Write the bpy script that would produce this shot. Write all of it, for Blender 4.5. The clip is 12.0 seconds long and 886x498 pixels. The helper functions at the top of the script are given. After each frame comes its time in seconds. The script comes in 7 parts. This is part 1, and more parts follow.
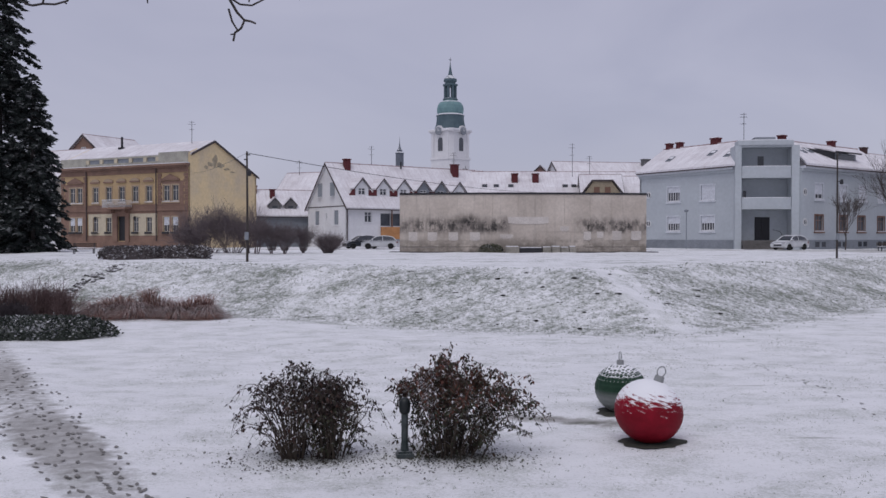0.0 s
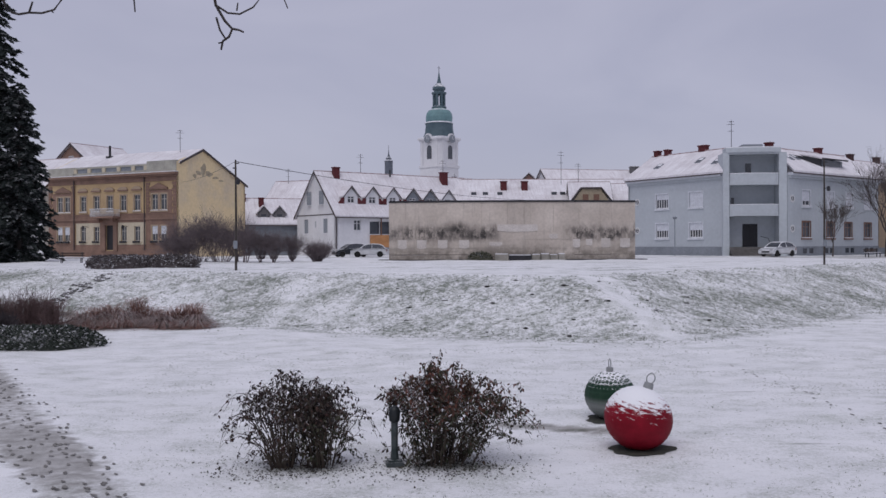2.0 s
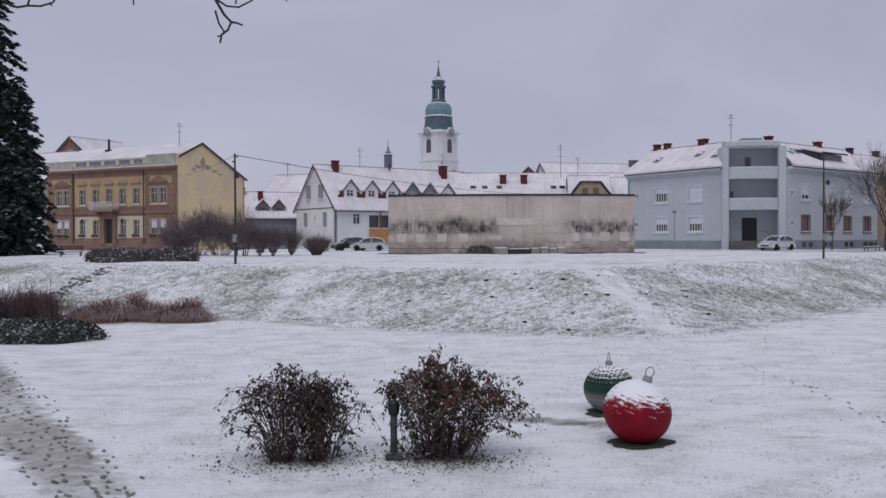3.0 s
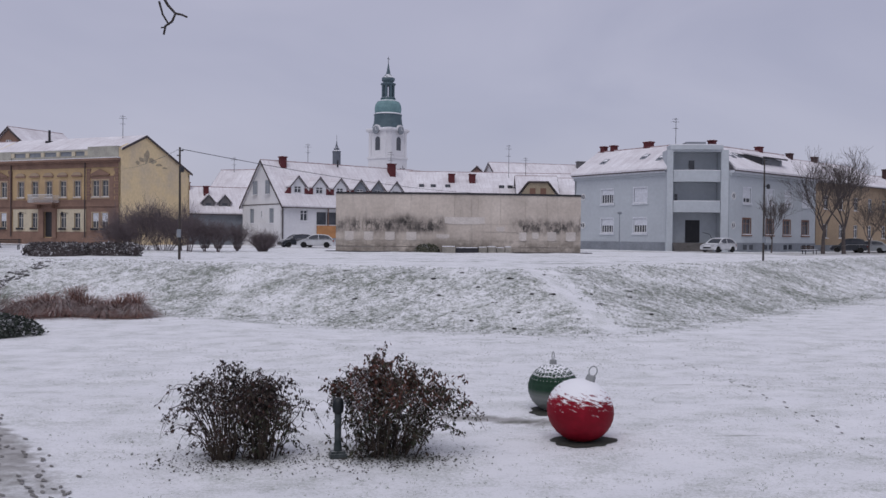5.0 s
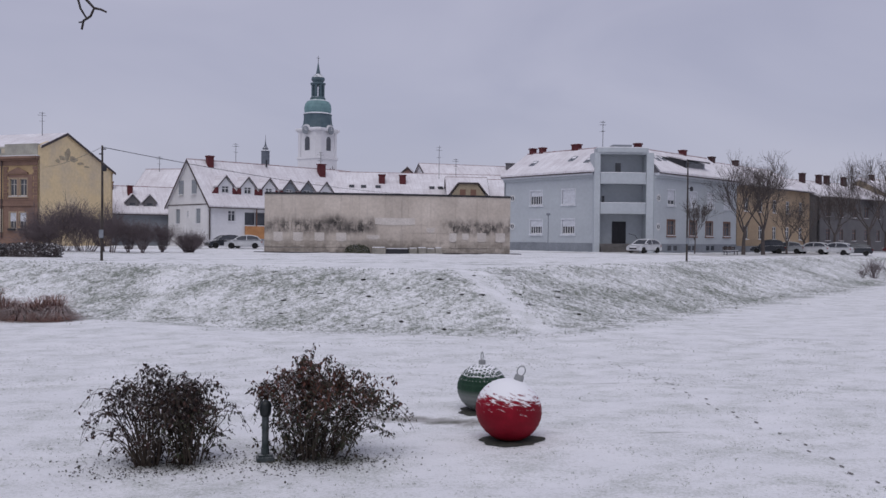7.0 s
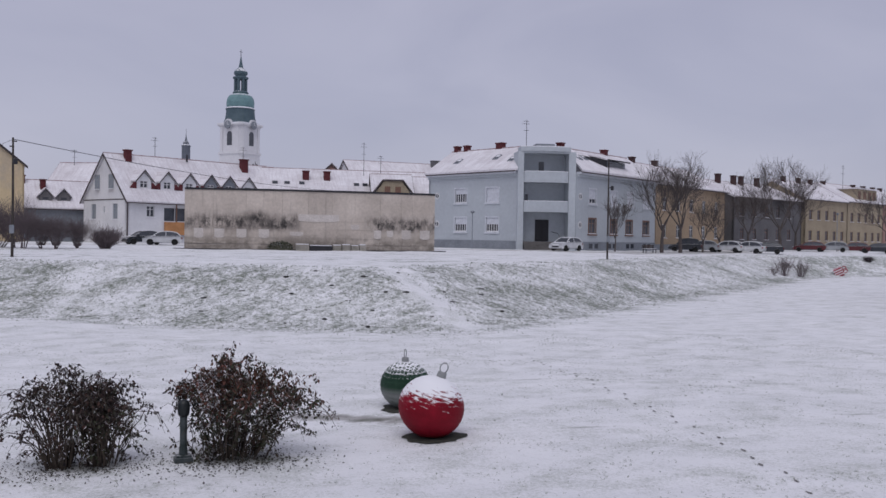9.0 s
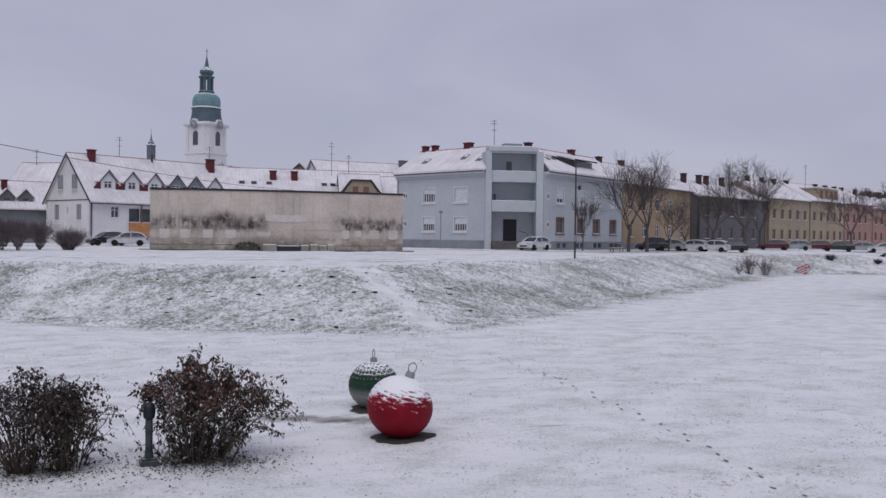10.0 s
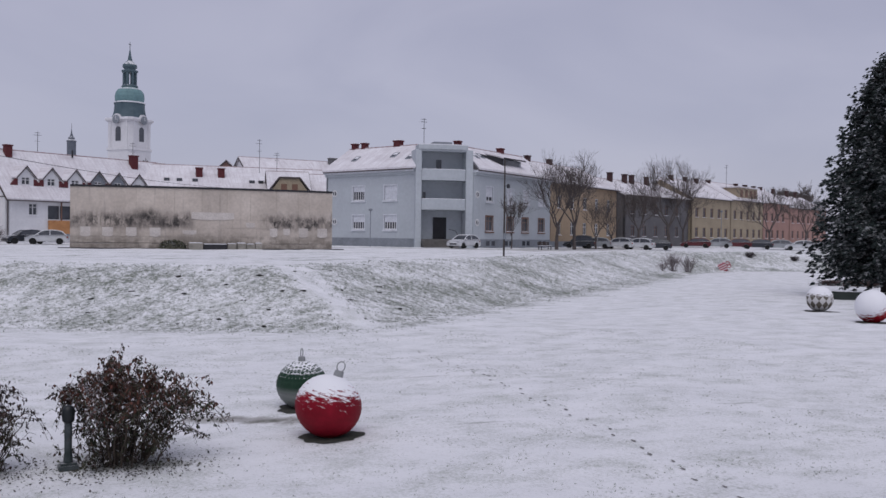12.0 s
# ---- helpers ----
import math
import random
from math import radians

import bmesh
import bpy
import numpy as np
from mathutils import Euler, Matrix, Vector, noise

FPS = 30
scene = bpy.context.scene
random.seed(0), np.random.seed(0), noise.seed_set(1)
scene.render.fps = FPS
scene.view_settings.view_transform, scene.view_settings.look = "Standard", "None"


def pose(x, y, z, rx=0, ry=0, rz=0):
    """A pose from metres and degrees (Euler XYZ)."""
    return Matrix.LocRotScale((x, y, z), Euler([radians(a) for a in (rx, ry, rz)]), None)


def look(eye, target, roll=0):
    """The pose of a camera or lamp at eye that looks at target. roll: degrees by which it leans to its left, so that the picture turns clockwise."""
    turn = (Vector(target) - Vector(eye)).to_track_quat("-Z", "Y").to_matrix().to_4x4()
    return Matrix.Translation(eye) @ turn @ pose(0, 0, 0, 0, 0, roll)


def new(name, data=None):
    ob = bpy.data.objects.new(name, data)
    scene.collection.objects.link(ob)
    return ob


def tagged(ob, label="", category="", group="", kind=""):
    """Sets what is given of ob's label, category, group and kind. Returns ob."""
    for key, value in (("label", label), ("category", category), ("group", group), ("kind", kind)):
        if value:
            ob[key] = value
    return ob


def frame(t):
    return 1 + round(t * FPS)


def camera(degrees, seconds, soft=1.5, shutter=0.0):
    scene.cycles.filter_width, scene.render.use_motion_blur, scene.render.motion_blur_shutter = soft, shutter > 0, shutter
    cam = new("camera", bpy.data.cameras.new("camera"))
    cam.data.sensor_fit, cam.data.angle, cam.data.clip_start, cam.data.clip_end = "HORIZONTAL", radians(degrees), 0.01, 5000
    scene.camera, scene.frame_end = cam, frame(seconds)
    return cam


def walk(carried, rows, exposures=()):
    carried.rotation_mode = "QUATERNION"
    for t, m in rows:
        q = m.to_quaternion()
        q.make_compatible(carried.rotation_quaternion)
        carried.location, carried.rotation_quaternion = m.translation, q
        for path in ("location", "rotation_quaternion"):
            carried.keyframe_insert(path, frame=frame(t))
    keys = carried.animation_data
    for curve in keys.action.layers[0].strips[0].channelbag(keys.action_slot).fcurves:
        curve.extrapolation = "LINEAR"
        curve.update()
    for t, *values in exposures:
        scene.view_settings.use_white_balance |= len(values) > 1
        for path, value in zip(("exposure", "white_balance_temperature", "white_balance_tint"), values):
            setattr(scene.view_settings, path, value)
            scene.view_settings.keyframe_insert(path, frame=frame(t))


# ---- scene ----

# ------------------------------------------------------------------ camera
EYE = 3.9
cam = camera(52.4, 12.0, soft=1.5)
ROWS = [
    (0.0, 0.0000, 0.000, -0.750, 0.000),
    (0.5, 0.0019, -0.316, -0.737, -0.016),
    (1.0, 0.0033, -0.549, -0.605, -0.025),
    (1.5, 0.0035, -0.592, -0.566, 0.147),
    (2.0, 0.0040, -0.676, -0.250, 0.223),
    (2.5, 0.0045, -0.642, -0.477, 0.203),
    (4.5, 0.0155, -2.607, -0.777, -0.238),
    (5.0, 0.0240, -4.025, -0.752, -0.571),
    (5.5, 0.0330, -5.537, -0.716, -0.681),
    (6.0, 0.0409, -6.864, -0.868, -0.662),
    (6.5, 0.0454, -7.625, -0.785, -0.581),
    (7.0, 0.0503, -8.438, -0.648, -0.621),
    (9.0, 0.0788, -13.220, -0.759, -0.885),
    (9.5, 0.0852, -14.298, -0.682, -0.818),
    (10.0, 0.0908, -15.226, -0.742, -0.685),
    (10.5, 0.0968, -16.241, -0.891, -0.682),
    (11.0, 0.1045, -17.539, -0.829, -0.733),
    (11.5, 0.1115, -18.710, -0.880, -0.684),
    (12.0, 0.1172, -19.672, -0.813, -0.675),
]
walk(cam, [(t, pose(x, 0, EYE, 90 + pitch, roll, yaw)) for t, x, yaw, pitch, roll in ROWS])

# ------------------------------------------------------------------ light: an overcast winter sky
SUN_EL, SUN_AZ = radians(58), radians(200)
world = bpy.data.worlds.new("overcast_sky")
scene.world = world
world.use_nodes = True
wn, wl = world.node_tree.nodes, world.node_tree.links
wn.clear()
sky = wn.new("ShaderNodeTexSky")
sky.sky_type = "NISHITA"
sky.sun_disc = False
sky.sun_elevation, sky.sun_rotation = SUN_EL, SUN_AZ
sky_bg = wn.new("ShaderNodeBackground")
sky_bg.inputs[1].default_value = 0.012
cloud_bg = wn.new("ShaderNodeBackground")
cloud_bg.inputs[1].default_value = 0.95
cloud_co = wn.new("ShaderNodeTexCoord")
cloud_tx = wn.new("ShaderNodeTexNoise")
cloud_tx.inputs["Scale"].default_value, cloud_tx.inputs["Detail"].default_value, cloud_tx.inputs["Distortion"].default_value = 2.6, 4, 0.6
cloud_mp = wn.new("ShaderNodeMapping")
cloud_mp.inputs["Scale"].default_value = (1, 1, 2.4)
cloud_mx = wn.new("ShaderNodeMix")
cloud_mx.data_type = "RGBA"
cloud_mx.inputs[6].default_value, cloud_mx.inputs[7].default_value = (0.362, 0.363, 0.478, 1), (0.440, 0.435, 0.548, 1)
cloud_rg = wn.new("ShaderNodeMapRange")
cloud_rg.inputs[1].default_value, cloud_rg.inputs[2].default_value = 0.3, 0.7
wl.new(cloud_co.outputs["Generated"], cloud_mp.inputs[0])
wl.new(cloud_mp.outputs[0], cloud_tx.inputs["Vector"])
wl.new(cloud_tx.outputs[0], cloud_rg.inputs[0])
wl.new(cloud_rg.outputs[0], cloud_mx.inputs[0])
wl.new(cloud_mx.outputs[2], cloud_bg.inputs[0])
add = wn.new("ShaderNodeAddShader")
wo = wn.new("ShaderNodeOutputWorld")
wl.new(sky.outputs[0], sky_bg.inputs[0])
wl.new(sky_bg.outputs[0], add.inputs[0])
wl.new(cloud_bg.outputs[0], add.inputs[1])
wl.new(add.outputs[0], wo.inputs[0])

sun = new("sun", bpy.data.lights.new("sun", "SUN"))
sun.data.energy, sun.data.angle, sun.data.color = 1.10, radians(50), (1.0, 0.98, 0.97)
sun.matrix_world = look((-6, -16, 30), (0, 0, 0))


# ------------------------------------------------------------------ materials
def material(name, base, second=None, scale=2.0, rough=0.8, metal=0.0, bump=0.0, bump_scale=None, fine=0.15, snow=0.0, snow_at=0.55, spread=(0.35, 0.65), vary=0.0, spec=0.3, coords="Object"):
    """A surface with two scales of variation; snow settles on what faces up."""
    m = bpy.data.materials.new(name)
    m.use_nodes = True
    n, l = m.node_tree.nodes, m.node_tree.links
    b = n["Principled BSDF"]
    b.inputs["Roughness"].default_value, b.inputs["Metallic"].default_value = rough, metal
    b.inputs["Specular IOR Level"].default_value = spec
    tc = n.new("ShaderNodeTexCoord")
    co = tc.outputs["Object"]
    if coords == "World":
        co = n.new("ShaderNodeNewGeometry").outputs["Position"]
    second = second or tuple(c * 0.8 for c in base)
    n1 = n.new("ShaderNodeTexNoise")
    n1.inputs["Scale"].default_value, n1.inputs["Detail"].default_value, n1.inputs["Roughness"].default_value = scale, 6, 0.6
    l.new(co, n1.inputs["Vector"])
    ramp = n.new("ShaderNodeMapRange")
    ramp.inputs[1].default_value, ramp.inputs[2].default_value = spread
    l.new(n1.outputs[0], ramp.inputs[0])
    mix = n.new("ShaderNodeMix")
    mix.data_type = "RGBA"
    mix.inputs[6].default_value, mix.inputs[7].default_value = (*base, 1), (*second, 1)
    l.new(ramp.outputs[0], mix.inputs[0])
    col = mix.outputs[2]
    n2 = n.new("ShaderNodeTexNoise")
    n2.inputs["Scale"].default_value, n2.inputs["Detail"].default_value = scale * 11, 4
    l.new(co, n2.inputs["Vector"])
    hsv = n.new("ShaderNodeHueSaturation")
    val = n.new("ShaderNodeMapRange")
    val.inputs[1].default_value, val.inputs[2].default_value = 0.25, 0.75
    val.inputs[3].default_value, val.inputs[4].default_value = 1 - fine, 1 + fine
    l.new(n2.outputs[0], val.inputs[0])
    out = val.outputs[0]
    if vary:
        oi = n.new("ShaderNodeObjectInfo")
        vr = n.new("ShaderNodeMapRange")
        vr.inputs[3].default_value, vr.inputs[4].default_value = 1 - vary, 1 + vary
        l.new(oi.outputs["Random"], vr.inputs[0])
        mul = n.new("ShaderNodeMath")
        mul.operation = "MULTIPLY"
        l.new(out, mul.inputs[0])
        l.new(vr.outputs[0], mul.inputs[1])
        out = mul.outputs[0]
    l.new(out, hsv.inputs["Value"])
    l.new(col, hsv.inputs["Color"])
    col = hsv.outputs[0]
    if snow:
        geo = n.new("ShaderNodeNewGeometry")
        sep = n.new("ShaderNodeSeparateXYZ")
        l.new(geo.outputs["Normal"], sep.inputs[0])
        ns = n.new("ShaderNodeTexNoise")
        ns.inputs["Scale"].default_value, ns.inputs["Detail"].default_value = scale * 4, 5
        l.new(co, ns.inputs["Vector"])
        am = n.new("ShaderNodeMath")
        am.operation = "MULTIPLY_ADD"
        am.inputs[1].default_value = 0.9
        l.new(ns.outputs[0], am.inputs[0])
        l.new(sep.outputs[2], am.inputs[2])
        sr = n.new("ShaderNodeMapRange")
        sr.inputs[1].default_value, sr.inputs[2].default_value, sr.inputs[4].default_value = snow_at + 0.45, snow_at + 0.6, snow
        l.new(am.outputs[0], sr.inputs[0])
        sm = n.new("ShaderNodeMix")
        sm.data_type = "RGBA"
        sm.inputs[7].default_value = (0.80, 0.80, 0.83, 1)
        l.new(sr.outputs[0], sm.inputs[0])
        l.new(col, sm.inputs[6])
        col = sm.outputs[2]
    l.new(col, b.inputs["Base Color"])
    if bump:
        bp = n.new("ShaderNodeBump")
        bp.inputs["Strength"].default_value, bp.inputs["Distance"].default_value = 1.0, bump
        nb = n.new("ShaderNodeTexNoise")
        nb.inputs["Scale"].default_value, nb.inputs["Detail"].default_value = bump_scale or scale * 6, 6
        l.new(co, nb.inputs["Vector"])
        l.new(nb.outputs[0], bp.inputs["Height"])
        l.new(bp.outputs[0], b.inputs["Normal"])
    return m


M_SNOW = material("snow", (0.82, 0.82, 0.85), (0.70, 0.70, 0.73), 0.6, 0.7, bump=0.02, bump_scale=6)
def roof_material():
    """Thin snow on tiles: it has slid in streaks down the slope and lets the tiles show faintly."""
    m = material("snowy_roof_tiles", (0.79, 0.775, 0.805), (0.66, 0.635, 0.66), 0.45, 0.75, fine=0.10, bump=0.012, bump_scale=6)
    n, l = m.node_tree.nodes, m.node_tree.links
    b = n["Principled BSDF"]
    col = b.inputs["Base Color"].links[0].from_socket
    tc = n.new("ShaderNodeTexCoord")
    for scale, stretch, lo, hi, most in ((1.0, (4.5, 0.35, 0.35), 0.46, 0.72, 0.55), (0.35, (1, 1, 1), 0.5, 0.75, 0.35), (1.0, (0.25, 9.0, 9.0), 0.5, 0.75, 0.35)):
        mp = n.new("ShaderNodeMapping")
        mp.inputs["Scale"].default_value = stretch
        l.new(tc.outputs["Object"], mp.inputs[0])
        t = n.new("ShaderNodeTexNoise")
        t.inputs["Scale"].default_value, t.inputs["Detail"].default_value, t.inputs["Roughness"].default_value = scale, 5, 0.65
        l.new(mp.outputs[0], t.inputs["Vector"])
        r = n.new("ShaderNodeMapRange")
        r.inputs[1].default_value, r.inputs[2].default_value, r.inputs[4].default_value = lo, hi, most
        l.new(t.outputs[0], r.inputs[0])
        x = n.new("ShaderNodeMix")
        x.data_type = "RGBA"
        x.inputs[7].default_value = (0.43, 0.38, 0.40, 1)
        l.new(r.outputs[0], x.inputs[0])
        l.new(col, x.inputs[6])
        col = x.outputs[2]
    l.new(col, b.inputs["Base Color"])
    return m


M_ROOF = roof_material()
M_RIDGE = material("weathered_ridge_tiles", (0.27, 0.17, 0.175), (0.42, 0.36, 0.37), 1.5, 0.85, snow=0.7, snow_at=0.75)
M_PARAPET = material("weathered_parapet_plaster", (0.42, 0.405, 0.35), (0.30, 0.29, 0.26), 0.8, 0.9)
M_CASING = material("pale_tan_stucco", (0.42, 0.325, 0.235), (0.34, 0.26, 0.19), 0.8, 0.9)
M_CFRAME = material("cream_window_paint", (0.47, 0.45, 0.41), (0.38, 0.36, 0.33), 3, 0.6)
M_GFRAME = material("grey_window_paint", (0.36, 0.38, 0.41), None, 3, 0.6)
M_SHUTTER = material("grey_closed_shutter", (0.27, 0.30, 0.335), (0.22, 0.245, 0.28), 2, 0.6)
M_YELLOW = material("yellow_plaster", (0.72, 0.575, 0.35), (0.60, 0.50, 0.36), 0.28, 0.9, fine=0.08, spread=(0.42, 0.66))
M_CREAM = material("cream_plaster", (0.58, 0.51, 0.385), (0.49, 0.43, 0.325), 0.7, 0.9)
M_TAN = material("tan_facade_plaster", (0.50, 0.365, 0.205), (0.42, 0.30, 0.175), 0.6, 0.9)
M_BROWN = material("brown_plaster", (0.265, 0.168, 0.128), (0.20, 0.128, 0.10), 0.7, 0.9)
M_WHITEP = material("white_plaster", (0.74, 0.74, 0.76), (0.63, 0.63, 0.65), 0.3, 0.9, fine=0.05)
M_TOWER = material("church_white_plaster", (0.70, 0.69, 0.705), (0.60, 0.595, 0.615), 0.2, 0.9, fine=0.05)
M_BLUE = material("pale_blue_plaster", (0.475, 0.51, 0.54), (0.43, 0.46, 0.49), 0.25, 0.9, fine=0.06)
M_PLINTH = material("grey_plinth_plaster", (0.25, 0.27, 0.30), None, 0.6, 0.9)
M_ORANGE = material("ochre_plaster", (0.40, 0.305, 0.21), (0.33, 0.25, 0.175), 0.4, 0.9)
M_OCHRE2 = material("pale_ochre_plaster", (0.36, 0.30, 0.215), (0.29, 0.24, 0.175), 0.4, 0.9)
M_SALMON = material("salmon_plaster", (0.36, 0.22, 0.185), (0.29, 0.18, 0.155), 0.4, 0.9)
M_DARKW = material("dark_grey_facade", (0.155, 0.15, 0.155), (0.11, 0.108, 0.115), 0.4, 0.8)
M_WOOD = material("orange_wood_boards", (0.50, 0.25, 0.11), (0.40, 0.19, 0.08), 1.5, 0.7)
M_GLASS = material("dark_window_glass", (0.045, 0.05, 0.06), (0.075, 0.08, 0.095), 0.8, 0.12, spec=0.6)
M_FRAME = material("white_window_paint", (0.72, 0.72, 0.73), None, 3, 0.5, fine=0.05)
M_BFRAME = material("brown_window_paint", (0.20, 0.11, 0.08), None, 3, 0.6)
M_BLIND = material("white_roller_blind", (0.66, 0.68, 0.73), None, 4, 0.6, fine=0.05)
M_BRICK = material("red_chimney_brick", (0.125, 0.030, 0.034), (0.085, 0.024, 0.027), 3, 0.85, snow=1.0, snow_at=0.85)
M_DARK = material("dark_painted_metal", (0.03, 0.03, 0.035), None, 4, 0.5)
M_GUTTER = material("brown_gutter_metal", (0.07, 0.055, 0.055), None, 4, 0.5)
M_REDTRIM = material("dark_red_roof_tiles", (0.13, 0.035, 0.04), None, 3, 0.8)
M_COPPER = material("green_copper", (0.16, 0.275, 0.285), (0.115, 0.205, 0.22), 0.5, 0.55, snow=0.6, snow_at=0.72)
M_COPPERD = material("dark_green_copper", (0.085, 0.125, 0.145), (0.06, 0.095, 0.115), 0.5, 0.6, snow=0.75, snow_at=0.62)
M_STONE = material("stained_limestone", (0.46, 0.42, 0.38), (0.36, 0.32, 0.29), 0.5, 0.9, vary=0.14, bump=0.012, bump_scale=12)


# ------------------------------------------------------------------ mesh helpers
def box(bm, x0, y0, z0, x1, y1, z1):
    v = [bm.verts.new(p) for p in ((x0, y0, z0), (x1, y0, z0), (x1, y1, z0), (x0, y1, z0), (x0, y0, z1), (x1, y0, z1), (x1, y1, z1), (x0, y1, z1))]
    for f in ((3, 2, 1, 0), (4, 5, 6, 7), (0, 1, 5, 4), (1, 2, 6, 5), (2, 3, 7, 6), (3, 0, 4, 7)):
        bm.faces.new([v[i] for i in f])


def prism(bm, poly, axis, a, b):
    """A polygon drawn out along an axis from a to b; poly gives the two other coordinates in order."""
    def put(p, s):
        return {"x": (s, p[0], p[1]), "y": (p[0], s, p[1]), "z": (p[0], p[1], s)}[axis]
    lo, hi = [bm.verts.new(put(p, a)) for p in poly], [bm.verts.new(put(p, b)) for p in poly]
    k = len(poly)
    bm.faces.new(lo[::-1])
    bm.faces.new(hi)
    for i in range(k):
        j = (i + 1) % k
        bm.faces.new((lo[i], lo[j], hi[j], hi[i]))


def tube(bm, pts, radii, sides=6, cap=True):
    """A tapered tube along points."""
    rings = []
    for i, p in enumerate(pts):
        d = (pts[min(i + 1, len(pts) - 1)] - pts[max(i - 1, 0)]).normalized()
        a = d.orthogonal().normalized()
        c = d.cross(a)
        rings.append([bm.verts.new(p + radii[i] * (math.cos(6.2832 * k / sides) * a + math.sin(6.2832 * k / sides) * c)) for k in range(sides)])
    for r0, r1 in zip(rings, rings[1:]):
        for k in range(sides):
            bm.faces.new((r0[k], r0[(k + 1) % sides], r1[(k + 1) % sides], r1[k]))
    if cap:
        bm.faces.new(rings[0][::-1])
        bm.faces.new(rings[-1])


def lathe(bm, profile, sides=24, centre=(0, 0), phase=0.0):
    """A profile of (radius, z) turned about an upright axis."""
    rings = []
    for r, z in profile:
        rings.append([bm.verts.new((centre[0] + r * math.cos(phase + 6.2832 * k / sides), centre[1] + r * math.sin(phase + 6.2832 * k / sides), z)) for k in range(sides)])
    for r0, r1 in zip(rings, rings[1:]):
        for k in range(sides):
            bm.faces.new((r0[k], r0[(k + 1) % sides], r1[(k + 1) % sides], r1[k]))
    bm.faces.new(rings[0][::-1])
    bm.faces.new(rings[-1])


def mesh_of(bm, name, mat, smooth=False):
    bmesh.ops.recalc_face_normals(bm, faces=bm.faces[:])
    me = bpy.data.meshes.new(name)
    bm.to_mesh(me)
    bm.free()
    for m in (mat if isinstance(mat, (list, tuple)) else (mat,)):
        me.materials.append(m)
    if smooth:
        me.polygons.foreach_set("use_smooth", [True] * len(me.polygons))
    return me


def part(name, bm, mat, parent=None, label="", smooth=False, at=None):
    me = bm if isinstance(bm, bpy.types.Mesh) else mesh_of(bm, name, mat, smooth)
    ob = new(name, me)
    ob.parent = parent
    if at is not None:
        ob.matrix_basis = at
    if label:
        ob["label"] = label
    return ob


def boxes(name, mat, parent, *bs, label="", at=None):
    bm = bmesh.new()
    for b in bs:
        box(bm, *b)
    return part(name, bm, mat, parent, label, at=at)


def along(x, y, z, dx, dy):
    """A pose whose x runs along (dx, dy)."""
    return pose(x, y, z, 0, 0, math.degrees(math.atan2(dy, dx)))


# ------------------------------------------------------------------ terrain: a sunken lawn under a star-shaped earthwork
LAWN, EDGE, TOP = 0.0, 2.3, 2.62
FOOT = [(-400, 95), (-100, 78), (-45, 61), (-24, 50.5), (-10.7, 44.6), (-4.8, 41.4), (0.4, 38.7), (5.0, 36.9), (8.6, 36.2), (10.2, 36.6), (12.0, 38.6), (18.8, 45.2), (30, 56),
        (51.6, 77.3), (63, 89), (84, 92.6), (150, 99), (400, 120), (400, 900), (-400, 900)]


def inside_by(x, y):
    """How far points lie inside the earthwork's foot line; negative outside."""
    best = np.full(x.shape, 1e9)
    inn = np.zeros(x.shape, bool)
    for (ax, ay), (bx, by) in zip(FOOT, FOOT[1:] + FOOT[:1]):
        ex, ey = bx - ax, by - ay
        s = np.clip(((x - ax) * ex + (y - ay) * ey) / (ex * ex + ey * ey), 0, 1)
        best = np.minimum(best, np.hypot(x - ax - s * ex, y - ay - s * ey))
        cross = (ay > y) != (by > y)
        inn ^= cross & (x < ax + (y - ay) * ex / (ey if ey else 1e-9))
    return np.where(inn, best, -best)


def smooth(a):
    a = np.clip(a, 0, 1)
    return a * a * (3 - 2 * a)


def ground_z(x, y):
    x, y = np.atleast_1d(np.asarray(x, float)), np.atleast_1d(np.asarray(y, float))
    d = inside_by(x, y)
    ramp = np.clip(d / 7.5, 0, 1)
    z = LAWN + EDGE * (0.45 * ramp + 0.55 * smooth(ramp)) + (TOP - EDGE) * smooth((d - 6) / 18)
    # the bank on which the viewer stands, behind the lawn
    z = z + 2.3 * smooth((7.5 - y) / 6.5) * (d < 0)
    z = z + 0.05 * np.sin(x * 0.31 + 1.3) * np.sin(y * 0.27) * (d < 6) + 0.025 * np.sin(x * 0.9 + y * 0.5)
    return z


def gz(x, y):
    return float(ground_z(x, y)[0])


